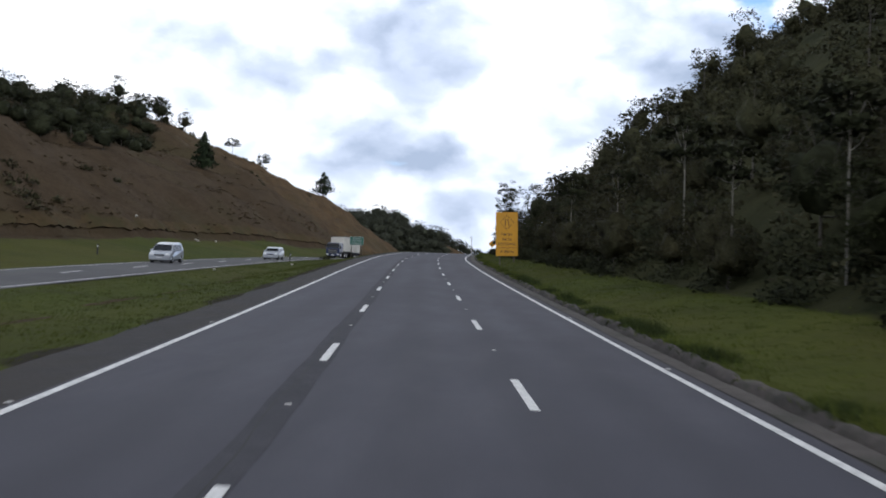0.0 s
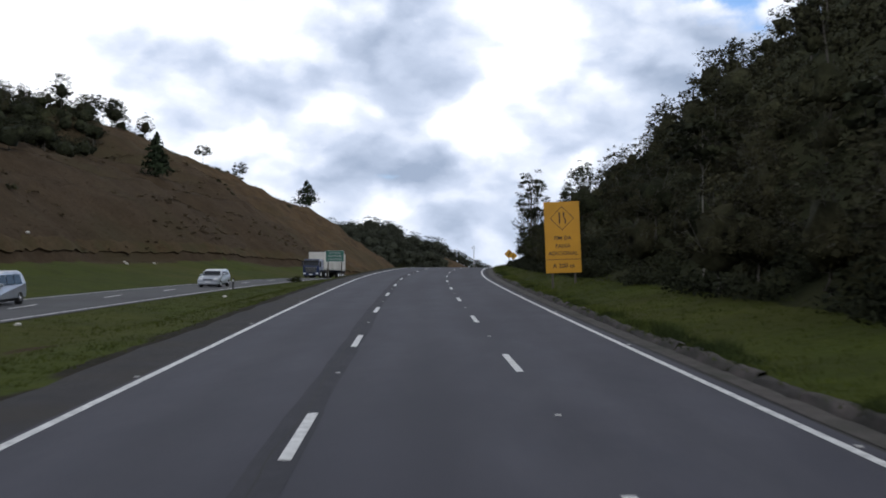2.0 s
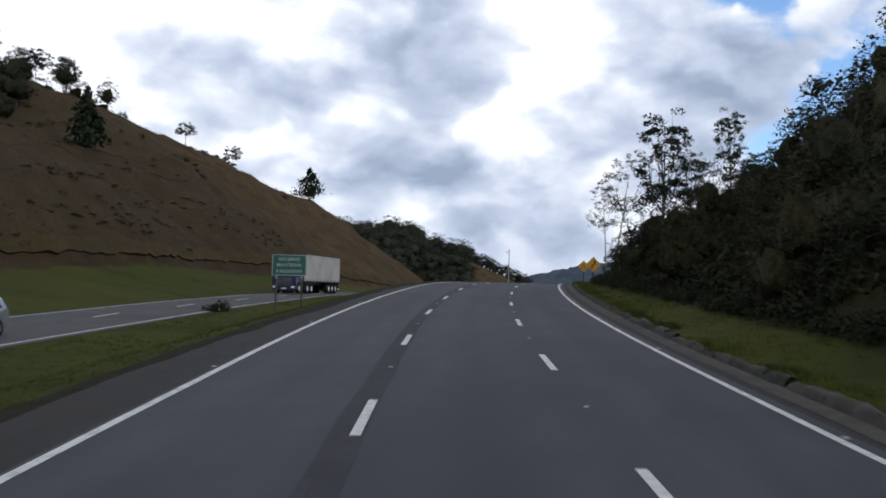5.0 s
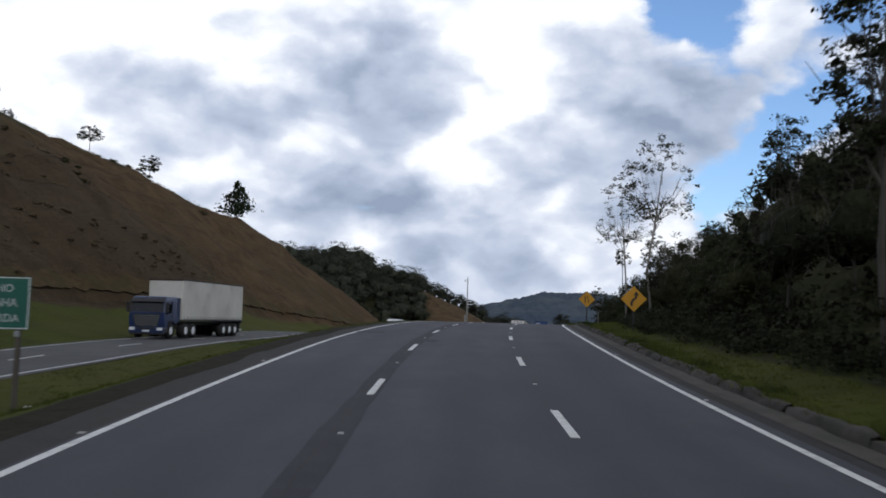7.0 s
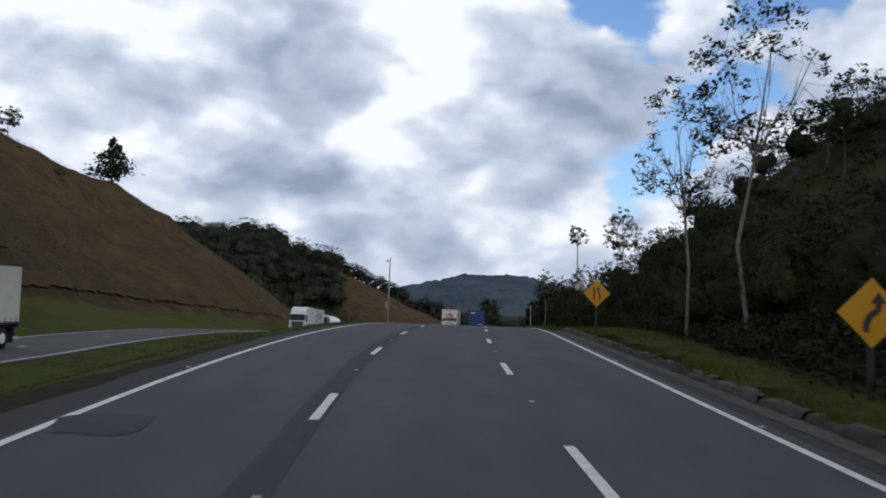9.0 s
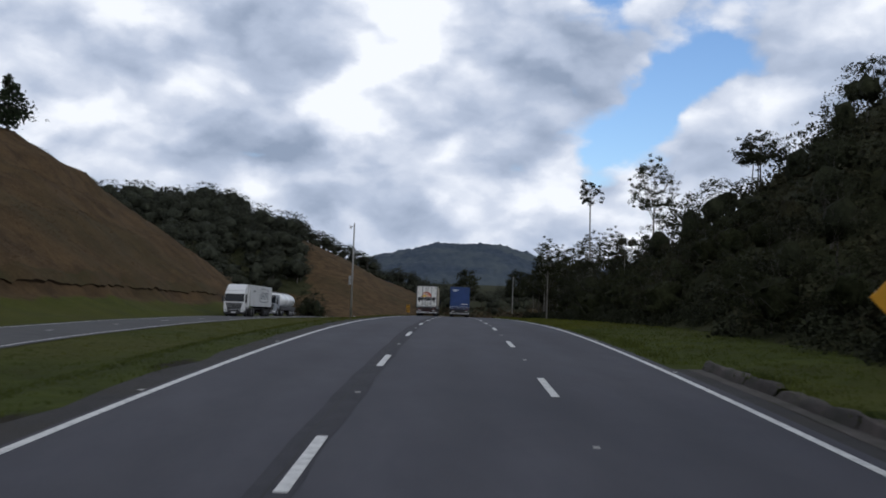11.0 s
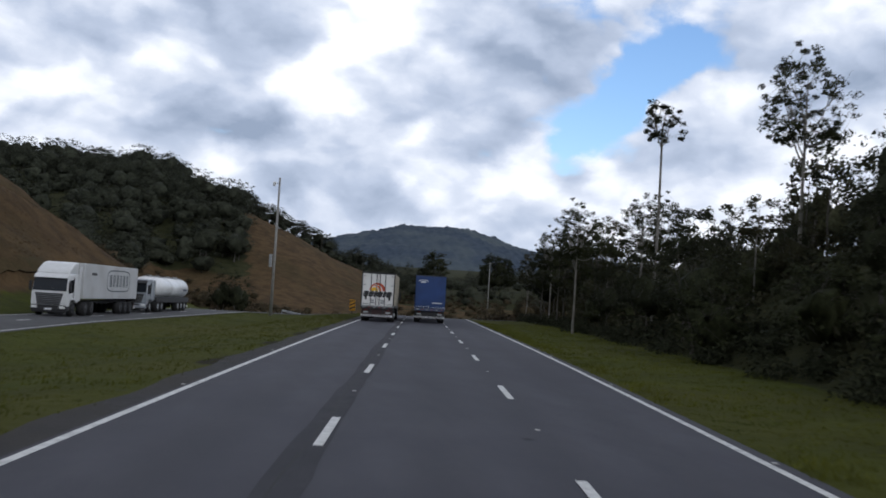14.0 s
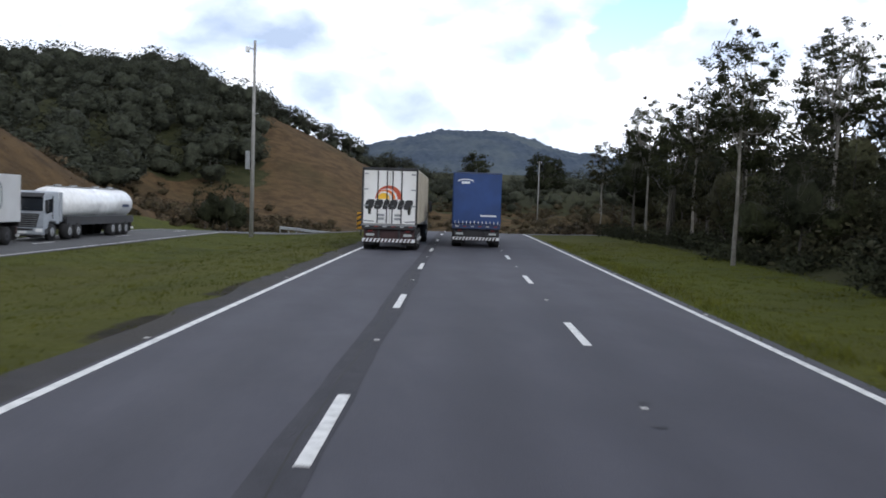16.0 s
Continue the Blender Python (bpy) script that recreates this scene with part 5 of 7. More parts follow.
def grasses():
    rng = np.random.default_rng(77)
    n = 14000
    s = rng.uniform(-3, 300, n)
    e = np.where(s < 191, strip_out(s) + 0.24, 5.85)
    d = e + (toe(s) - e + 0.3) * rng.uniform(0, 1, n) ** 1.5
    tuft = np.clip(0.6 + 0.9 * wave_noise(s, 0 * s, 70, 6.0, 3), 0.1, 1.6)
    tall = np.where(d < e + 0.7, 0.19 * tuft, 0.06) * (1 + 0.4 * wave_noise(s, d, 71, 9.0))
    tall = np.abs(tall) + 0.02
    late = s + 25 * wave_noise(s, d, 76, 18.0) > 215
    blades("verge_grass", s[~late], d[~late], tall[~late], 0.014, 8, GRASS, "green unmown grass on the verge", 1)
    blades("verge_grass", s[late], d[late], tall[late], 0.014, 8, OLIVE_GRASS, "olive-green grass on the flat verge", 6)
    # dark rank tufts that hang over the kerb
    n = 3600
    s = rng.uniform(6, 188, n)
    rank = np.clip(0.35 + 1.1 * wave_noise(s, 0 * s, 75, 7.0, 3), 0.0, 1.3) * np.interp(s, [60, 90], [1.0, 0.55])
    d = strip_out(s) + 0.26 + 0.55 * rng.uniform(0, 1, n) ** 1.4
    keep = rank > 0.12
    blades("kerb_grass", s[keep], d[keep], 0.30 * rank[keep], 0.013, 12, RANK_GRASS, "dark green rank grass hanging over the kerb", 5)
    n = 15000
    s = rng.uniform(4, 330, n)
    d = 0.05 - turf_edge(s) - (-opp_near(s) - 0.1 - turf_edge(s)) * rng.uniform(0, 1, n) ** 1.2
    tall = 0.055 * (1 + 0.7 * wave_noise(s, d, 72, 7.0))
    tall = np.abs(tall) + 0.02
    late = s + 25 * wave_noise(s, d, 77, 18.0) > 215
    blades("median_grass", s[~late], d[~late], tall[~late], 0.016, 6, GRASS, "green grass of the median strip", 2)
    blades("median_grass", s[late], d[late], tall[late], 0.016, 6, OLIVE_GRASS, "olive-green grass of the median strip", 7)
    n = 30000
    s = rng.uniform(40, 345, n)
    d = -33.5 - 62 * rng.uniform(0, 1, n)
    tall = 0.09 * (1 + 0.6 * wave_noise(s, d, 73, 12.0))
    tall = np.abs(tall) + 0.05
    dull = s + 12 * wave_noise(s, d, 74, 25.0) < 225
    blades("dry_grass", s[dull], d[dull], tall[dull], 0.035, 4, DRY, "tall dull brown grass on the cut slope", 3)
    blades("dry_grass", s[~dull], d[~dull], tall[~dull], 0.035, 4, TAWNY, "tall tawny grass on the end of the cut slope", 4)


grasses()


def at_xy(x, y):
    """Ground height over a place of the plan, past the bend."""
    s, d = np.meshgrid(np.arange(440, 640, 2.0), np.arange(-120, 160, 2.0), indexing="ij")
    X, Y = road_xy(s, d)
    k = np.argmin((X - x) ** 2 + (Y - y) ** 2)
    return ground_z(s.ravel()[k], d.ravel()[k])


def single_trees():
    """The trees that stand out against the sky."""
    pine = tree_proto(pine_tree(5, 7.5, 0.25, 0.34), "dark green conifer standing on the dry slope")
    plant(pine, 189.5, -57.5, 1.08, 0, 0.2, True)
    wide = tree_proto(pine_tree(6, 7.8, 0.26, 0.52), "broad dark pine on the skyline of the dry slope")
    plant(wide, 295.6, -63.5, 1.0, 80, 0.2, True)
    umb = tree_proto(broad_tree(31, 6.0, 0.38, 0.40, 80, 30, 0.11, 0.46, LEAF, trunk_r=0.08, shell=0.4), "small umbrella-shaped tree on the bare ridge")
    plant(umb, 284, -90.3, 1.0, 0, 0.2, True)
    plant(umb, 240, -93, 1.1, 70, 0.2)
    plant(umb, 226, -90, 1.1, 140, 0.2)
    rnd = tree_proto(broad_tree(32, 5.5, 0.2, 0.38, 60, 26, 0.13, 0.5, LEAF, trunk_r=0.08), "small dark bushy tree on the bare ridge")
    plant(rnd, 308.9, -89.3, 1.1, 0, 0.2, True)
    plant(rnd, 262, -94, 0.6, 50, 0.2)
    # beside the wood
    leafy = tree_proto(broad_tree(33, 10.5, 0.34, 0.15, 90, 44, 0.075, 0.42, LEAF, BARK, trunk_r=0.12, limbs=9), "tall leafy tree standing clear at the edge of the wood")
    plant(leafy, 132, 10.6, 0.95, 0, 0.2, True)
    plant(leafy, 157, 16.0, 0.80, 120, 0.2)
    plant(leafy, 148, 17.5, 0.75, 200, 0.2)
    bare = tree_proto(broad_tree(34, 13.0, 0.42, 0.20, 96, 26, 0.07, 0.42, LEAF_MID, BARK_PALE, lean=0.03, trunk_r=0.085, limbs=14, shell=0.75), "half-bare pale-limbed tree with thin foliage")
    plant(bare, 170.5, 10.9, 0.93, 0, 0.2, True)
    plant(bare, 173.5, 9.6, 0.76, 140, 0.2)
    mast = tree_proto(broad_tree(35, 15.2, 0.76, 0.085, 44, 44, 0.075, 0.34, LEAF, BARK_PALE, trunk_r=0.10), "very tall thin tree with a small tuft of leaves on top")
    plant(mast, 270.3, 15.1, 1.0, 0, 0.2, True)
    crown = tree_proto(broad_tree(36, 12.5, 0.42, 0.19, 150, 44, 0.068, 0.38, LEAF_MID, BARK_PALE, trunk_r=0.11, limbs=10, shell=0.6), "tall tree with an airy oval crown over the wood")
    plant(crown, 259.2, 19.9, 1.0, 0, 0.2, True)
    plant(crown, 278.7, 11.4, 0.80, 50, 0.2)["label"] = "tall pale-stemmed tree with an airy crown by the verge"
    plant(crown, 296, 22, 1.0, 170, 0.2)
    plant(crown, 284, 17.5, 0.85, 300, 0.2)
    plant(crown, 300, 15, 0.85, 250, 0.2)
    plant(crown, 310, 14, 0.85, 20, 0.2)
    dome = tree_proto(broad_tree(37, 6.5, 0.32, 0.42, 100, 40, 0.085, 0.48, LEAF, trunk_r=0.10, shell=0.5), "dome-crowned dark tree on top of the wooded hill")
    plant(dome, 250.3, 27.5, 0.9, 0, 0.2, True)
    plant(dome, 218, 31, 1.0, 100, 0.2)
    plant(dome, 285, 23.5, 1.5, 40, 0.2)["label"] = "broad dome-crowned tree rising over the low wood"
    plant(dome, 293, 29.0, 1.45, 200, 0.2)["label"] = "broad dome-crowned tree rising over the low wood"
    plant(dome, 182, 22, 0.8, 10, 0.2)
    far = tree_proto(broad_tree(39, 13.0, 0.10, 0.26, 150, 26, 0.22, 1.0, LEAF, trunk_r=0.2), "large dark round tree standing over the far wood", "skyline trees past the bend")
    for k, (x, y, size) in enumerate(((34.8, 490.0, 1.17), (53.5, 492.0, 1.15), (58.5, 497.0, 1.05))):
        p = Vector((x, y, float(at_xy(x, y)) - 0.3))
        if k == 0:
            far.location, far.scale = p, (size,) * 3
        else:
            copy_thing(far, pose(p.x, p.y, p.z, 0, 0, 70 * k)).scale = (size,) * 3
    for s, d, size in ((30, 13.4, 0.9), (38, 12.6, 0.8), (46, 13.0, 1.0), (24, 13.5, 1.0), (56, 12.0, 0.8), (70, 11.6, 0.9)):
        plant(mast_low, s, d, size, s * 37, 0.2, s == 30)


mast_low = tree_proto(broad_tree(38, 7.5, 0.60, 0.17, 30, 26, 0.13, 0.5, LEAF, BARK_PALE, trunk_r=0.05), "slim pale-trunked tree at the foot of the wood", "slim trunks at the wood's edge")
single_trees()


# ---- signs, posts, poles ----
def yellow_board():
    """The tall yellow board that tells the end of the extra lane."""
    t = thing("road_sign", "tall yellow road sign announcing the end of the lane", "sign", m=facing(83.6, 8.2, 0, on_ground=False) @ pose(0, 0, 0, 0, -2.2, 0))
    w, lo, hi = 0.97, 1.12, 5.0
    part("board", box(-w, w, 0, 0.04, lo, hi, 0.012), SIGN_YELLOW, t, "yellow reflective board")
    cz = lo + 2.98
    frame_ = bmesh.new()
    r0, r1 = 0.66, 0.615
    o = [frame_.verts.new((r0 * x, -0.006, cz + r0 * z)) for x, z in ((0, 1), (1, 0), (0, -1), (-1, 0))]
    i = [frame_.verts.new((r1 * x, -0.006, cz + r1 * z)) for x, z in ((0, 1), (1, 0), (0, -1), (-1, 0))]
    for k in range(4):
        frame_.faces.new((o[k], o[(k + 1) % 4], i[(k + 1) % 4], i[k]))
    part("diamond_outline", frame_, SIGN_BLACK, t)
    part("lane_bar", box(-0.17, -0.10, -0.010, 0.0, cz - 0.30, cz + 0.32), SIGN_BLACK, t)
    bar = part("closing_bar", flat_shape([(0.06, 0.32), (0.13, 0.32), (0.13, 0.06), (0.21, -0.08), (0.21, -0.30), (0.14, -0.30), (0.14, -0.06), (0.06, 0.08)], -0.010), SIGN_BLACK, t)
    bar.location.z = cz
    for k, (body, z, size) in enumerate((("FIM DA", 1.90, 0.30), ("FAIXA", 1.46, 0.30), ("ADICIONAL", 1.06, 0.30), ("A 200 m", 0.38, 0.34))):
        lettering(body, size, (0, -0.008, lo + z), SIGN_BLACK, t)
    part("dividing_line", box(-w + 0.02, w - 0.02, -0.006, 0.0, lo + 0.72, lo + 0.75), SIGN_BLACK, t)
    for x in (-0.62, 0.62):
        part("post", box(x - 0.05, x + 0.05, 0.045, 0.145, -0.6, hi - 0.2, 0.008), WOOD_POST, t)


def green_board():
    t = thing("road_sign", "green road sign with white letters on two posts in the median", "sign", m=facing(129.9, -10.05, 0, on_ground=False))
    w, lo, hi = 0.96, 1.0, 2.16
    part("board", box(-w, w, 0, 0.03, lo, hi, 0.01), SIGN_GREEN, t, "dark green board")
    rim = bmesh.new()
    for a in ((-w + 0.01, w - 0.01, hi - 0.03, hi - 0.012), (-w + 0.01, w - 0.01, lo + 0.012, lo + 0.03), (-w + 0.01, -w + 0.03, lo + 0.03, hi - 0.03), (w - 0.03, w - 0.01, lo + 0.03, hi - 0.03)):
        box(a[0], a[1], -0.005, 0.0, a[2], a[3], bm=rim)
    part("rim", rim, WHITE_FILM, t)
    for body, z in (("RETORNO", 0.90), ("MANTENHA", 0.58), ("A ESQUERDA", 0.24)):
        lettering(body, 0.25, (0, -0.006, lo + z), GREY_FILM, t, 0.006)
    for x in (-0.72, 0.72):
        part("post", box(x - 0.05, x + 0.05, 0.032, 0.13, -1.6, hi - 0.1, 0.008), WOOD_POST, t)
        part("bracket", box(x - 0.06, x + 0.06, -0.01, 0.031, lo - 0.16, lo - 0.03, 0.01), STEEL, t)


def diamond(s, d, dz, shape, back=False, turn=0.0, half=0.62, label="yellow diamond warning sign on a dark post"):
    t = thing("warning_sign", label, "sign", m=facing(s, d, dz, turn, on_ground=False))
    part("plate", flat_shape([(0, half), (half, 0), (0, -half), (-half, 0)], 0.0, 0.02), SIGN_BACK if back else SIGN_YELLOW, t, "black sheet-metal back" if back else "yellow reflective plate")
    if shape == "curve":
        arrow = [(-0.16, -0.34), (-0.05, -0.34), (-0.05, -0.20), (0.02, -0.08), (0.15, 0.02), (0.17, 0.12), (0.17, 0.17), (0.26, 0.17), (0.115, 0.38), (-0.03, 0.17), (0.06, 0.17), (0.05, 0.08), (-0.08, -0.01), (-0.16, -0.16)]
        part("arrow", flat_shape(arrow, -0.006, 0.005), SIGN_BLACK, t)
    if shape == "merge":
        part("lane_bar", box(-0.16, -0.09, -0.006, 0, -0.28, 0.28), SIGN_BLACK, t)
        part("closing_bar", flat_shape([(0.02, 0.28), (0.09, 0.28), (0.09, 0.06), (0.17, -0.06), (0.17, -0.28), (0.10, -0.28), (0.10, -0.04), (0.02, 0.08)], -0.006, 0.005), SIGN_BLACK, t)
    part("post", box(-0.05, 0.05, 0.022, 0.11, -dz - 1.4, half * 0.7, 0.01), DARK_STEEL, t)


yellow_board()
green_board()
diamond(154.7, 8.1, 1.8, "curve")
diamond(181.2, 7.2, 2.0, "merge")
diamond(304.8, -31.6, 0.9, None, True, 0, 0.5, "warning sign seen from its dark back on a post")


def lamp_mast():
    base = at(310.7, -16.0)
    t = thing("lamp_mast", "tall slender concrete mast with a small lamp and a box", "mast", m=pose(base.x, base.y, base.z, 0, 0, heading(310)))
    part("pole", cyl((0, 0, -0.5), (0.1, 0, 14.9), 0.17, 0.10, 12), POLE_CONCRETE, t, smooth_shade=True)
    part("box", box(-0.50, -0.20, -0.15, 0.15, 5.2, 6.6, 0.02), STEEL, t, "pale control box")
    part("bracket", cyl((0.1, 0, 14.2), (-0.35, 0, 14.35), 0.035, n=8), STEEL, t)
    part("lamp", box(-0.60, -0.28, -0.12, 0.12, 14.0, 14.45, 0.04), LAMP_GLASS, t)
    part("step_bracket", box(0.05, 0.45, -0.03, 0.03, 9.4, 9.46, 0.01), STEEL, t)


def utility_pole(s, d, h, label):
    base = at(s, d)
    t = thing("utility_pole", label, "pole", m=pose(base.x, base.y, base.z, 0, 0, heading(s)))
    part("pole", cyl((0, 0, -0.4), (0, 0, h), 0.14, 0.09, 10), POLE_CONCRETE, t, smooth_shade=True)
    part("crossarm", box(-0.55, 0.55, -0.05, 0.05, h - 0.45, h - 0.33, 0.01), WOOD_POST, t)
    for x in (-0.45, 0.0, 0.45):
        part("insulator", cyl((x, 0, h - 0.33), (x, 0, h - 0.15), 0.04, 0.03, 8), WHITE_FILM, t)


lamp_mast()
utility_pole(395, 38, 17, "concrete utility pole rising out of the wood")
utility_pole(449, 7, 14.6, "distant concrete utility pole by the bend")


def marker_post(s, d, label="dark delineator post with a pale reflector in the median", first=None):
    base = at(s, d)
    m = pose(base.x, base.y, base.z, 0, 0, heading(s))
    if first:
        return copy_thing(first, m)
    t = thing("marker_post", label, "post", "delineator posts", m=m)
    part("post", box(-0.06, 0.06, -0.05, 0.05, -0.3, 0.85, 0.02), DARK_STEEL, t)
    part("reflector", box(-0.04, 0.04, -0.058, -0.048, 0.6, 0.74), WHITE_FILM, t)
    return t


post = marker_post(105.0, -14.3)
for s, d in ((80, -26.5),):
    marker_post(s, d, first=post)


def median_bush():
    """A low dark bush at the far edge of the median."""
    rng = np.random.default_rng(66)
    p = rng.normal(size=(700, 3))
    p /= np.linalg.norm(p, axis=1, keepdims=True)
    p *= rng.uniform(0, 1, (700, 1)) ** 0.4 * (0.85, 0.7, 0.6) * (1 + 0.25 * np.sin(4 * p[:, :1]))
    p[:, 2] = np.abs(p[:, 2])
    V, F = leaf_quads(p, 0.07, rng)
    t = thing("bush", "low dark green bush in the grass of the median", "bush")
    part("foliage", mesh_np("foliage", V, F, LEAF_MID, outward=p + (0, 0, 0.2)), None, t)
    part("stem", cyl((0, 0, -0.1), (0, 0, 0.35), 0.04, 0.02, 6), BARK, t)
    t.location = at(132.0, -14.7)


median_bush()


def chevron():
    p = at(302, -6.6)
    t = thing("chevron_marker", "black and yellow striped hazard marker at the median nose", "sign", m=pose(p.x, p.y, p.z, 0, 0, heading(302)))
    part("plate", box(-0.28, 0.28, 0, 0.03, 0.45, 1.55, 0.008), SIGN_YELLOW, t)
    for k in range(3):
        z = 0.52 + 0.36 * k
        part("stripe", flat_shape([(-0.27, z), (0.27, z + 0.26), (0.27, z + 0.42 if k < 2 else z + 0.30), (-0.27, z + 0.16)], -0.006, 0.005), SIGN_BLACK, t)
    part("post", box(-0.04, 0.04, 0.032, 0.10, -0.5, 1.45), DARK_STEEL, t)


chevron()


def guard_rail():
    t = thing("guard_rail", "low steel guard rail beside the far carriageway", "guard rail")
    n = 9
    for k in range(n):
        p = at(332 + 4 * k, -18.2)
        part("post", box(p.x - 0.05, p.x + 0.05, p.y - 0.05, p.y + 0.05, p.z - 0.3, p.z + 0.72), STEEL, t)
    for k in range(n - 1):
        a, b = at(332 + 4 * k, -18.2, 0.58), at(336 + 4 * k, -18.2, 0.58)
        rail = bmesh.new()
        pr = [(-0.02, 0.15), (0.05, 0.09), (-0.02, 0.02), (-0.02, -0.02), (0.05, -0.09), (-0.02, -0.15)]
        va = [rail.verts.new((a.x + u, a.y, a.z + v)) for u, v in pr]
        vb = [rail.verts.new((b.x + u, b.y, b.z + v)) for u, v in pr]
        for i in range(5):
            rail.faces.new((va[i], va[i + 1], vb[i + 1], vb[i]))
        part("rail", rail, STEEL, t)


guard_rail()


def stones():
    rng = random.Random(3)
    for s, d, r in ((132.4, -33.4, 0.32), (133.6, -34.2, 0.22), (139.5, -33.2, 0.30), (116.5, -36.0, 0.35), (126, -35, 0.2), (131, -9.5, 0.16), (92, -12, 0.2), (66, -13.5, 0.18), (150, -11, 0.15)):
        bm = bmesh.new()
        r *= 0.6
        bmesh.ops.create_icosphere(bm, subdivisions=2, radius=r)
        for v in bm.verts:
            v.co = Vector((v.co.x * 1.3, v.co.y, v.co.z * 0.7)) * rng.uniform(0.8, 1.15)
        me = bpy.data.meshes.new("stone")
        bm.to_mesh(me)
        bm.free()
        me.materials.append(STONE)
        ob = tagged(new("stone", me), "pale stone lying in the grass", "stone", "pale stones in the grass")
        p = at(s, d, r * 0.25)
        ob.matrix_world = pose(p.x, p.y, p.z, 0, 0, rng.uniform(0, 180))


stones()


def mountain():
    """The wooded mountain far behind the bend, distance haze painted into its colour."""
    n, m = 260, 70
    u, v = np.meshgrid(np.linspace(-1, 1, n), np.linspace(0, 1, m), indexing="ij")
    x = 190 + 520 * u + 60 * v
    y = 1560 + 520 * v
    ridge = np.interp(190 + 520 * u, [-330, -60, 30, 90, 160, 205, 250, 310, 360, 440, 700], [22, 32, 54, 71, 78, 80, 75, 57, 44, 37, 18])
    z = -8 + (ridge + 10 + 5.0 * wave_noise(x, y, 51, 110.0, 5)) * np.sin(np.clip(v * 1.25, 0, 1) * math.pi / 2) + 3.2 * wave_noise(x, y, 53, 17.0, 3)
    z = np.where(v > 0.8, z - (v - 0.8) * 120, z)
    tagged(new("backdrop", mesh_np("backdrop", np.stack([x, y, z], -1).reshape(-1, 3), grid_faces(n, m)[:, ::-1], MOUNTAIN, True)), "wooded mountain in the distance, haze painted in as blue-green", "mountain", kind="structure")


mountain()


# ---- vehicles ----
SLATE_FILM = plain("slate_film", (0.070, 0.085, 0.100), 0.5)
SLATE_PAINT = plain("slate_paint", (0.30, 0.33, 0.37), 0.35, coat=0.4)

def wheel(parent, x, y, r=0.50, w=0.28, rim=None):
    sgn = 1 if x > 0 else -1
    tyre = part("wheel", cyl((x - w / 2, y, r), (x + w / 2, y, r), r, n=24), RUBBER, parent, "black rubber tyre", True)
    bmesh_ = bmesh.new()
    cyl((x + sgn * (w / 2 - 0.02), y, r), (x + sgn * (w / 2 + 0.012), y, r), r * 0.56, r * 0.5, 18, bmesh_)
    cyl((x + sgn * (w / 2), y, r), (x + sgn * (w / 2 + 0.06), y, r), r * 0.2, r * 0.16, 12, bmesh_)
    part("rim", bmesh_, rim or STEEL, tyre, "steel rim")


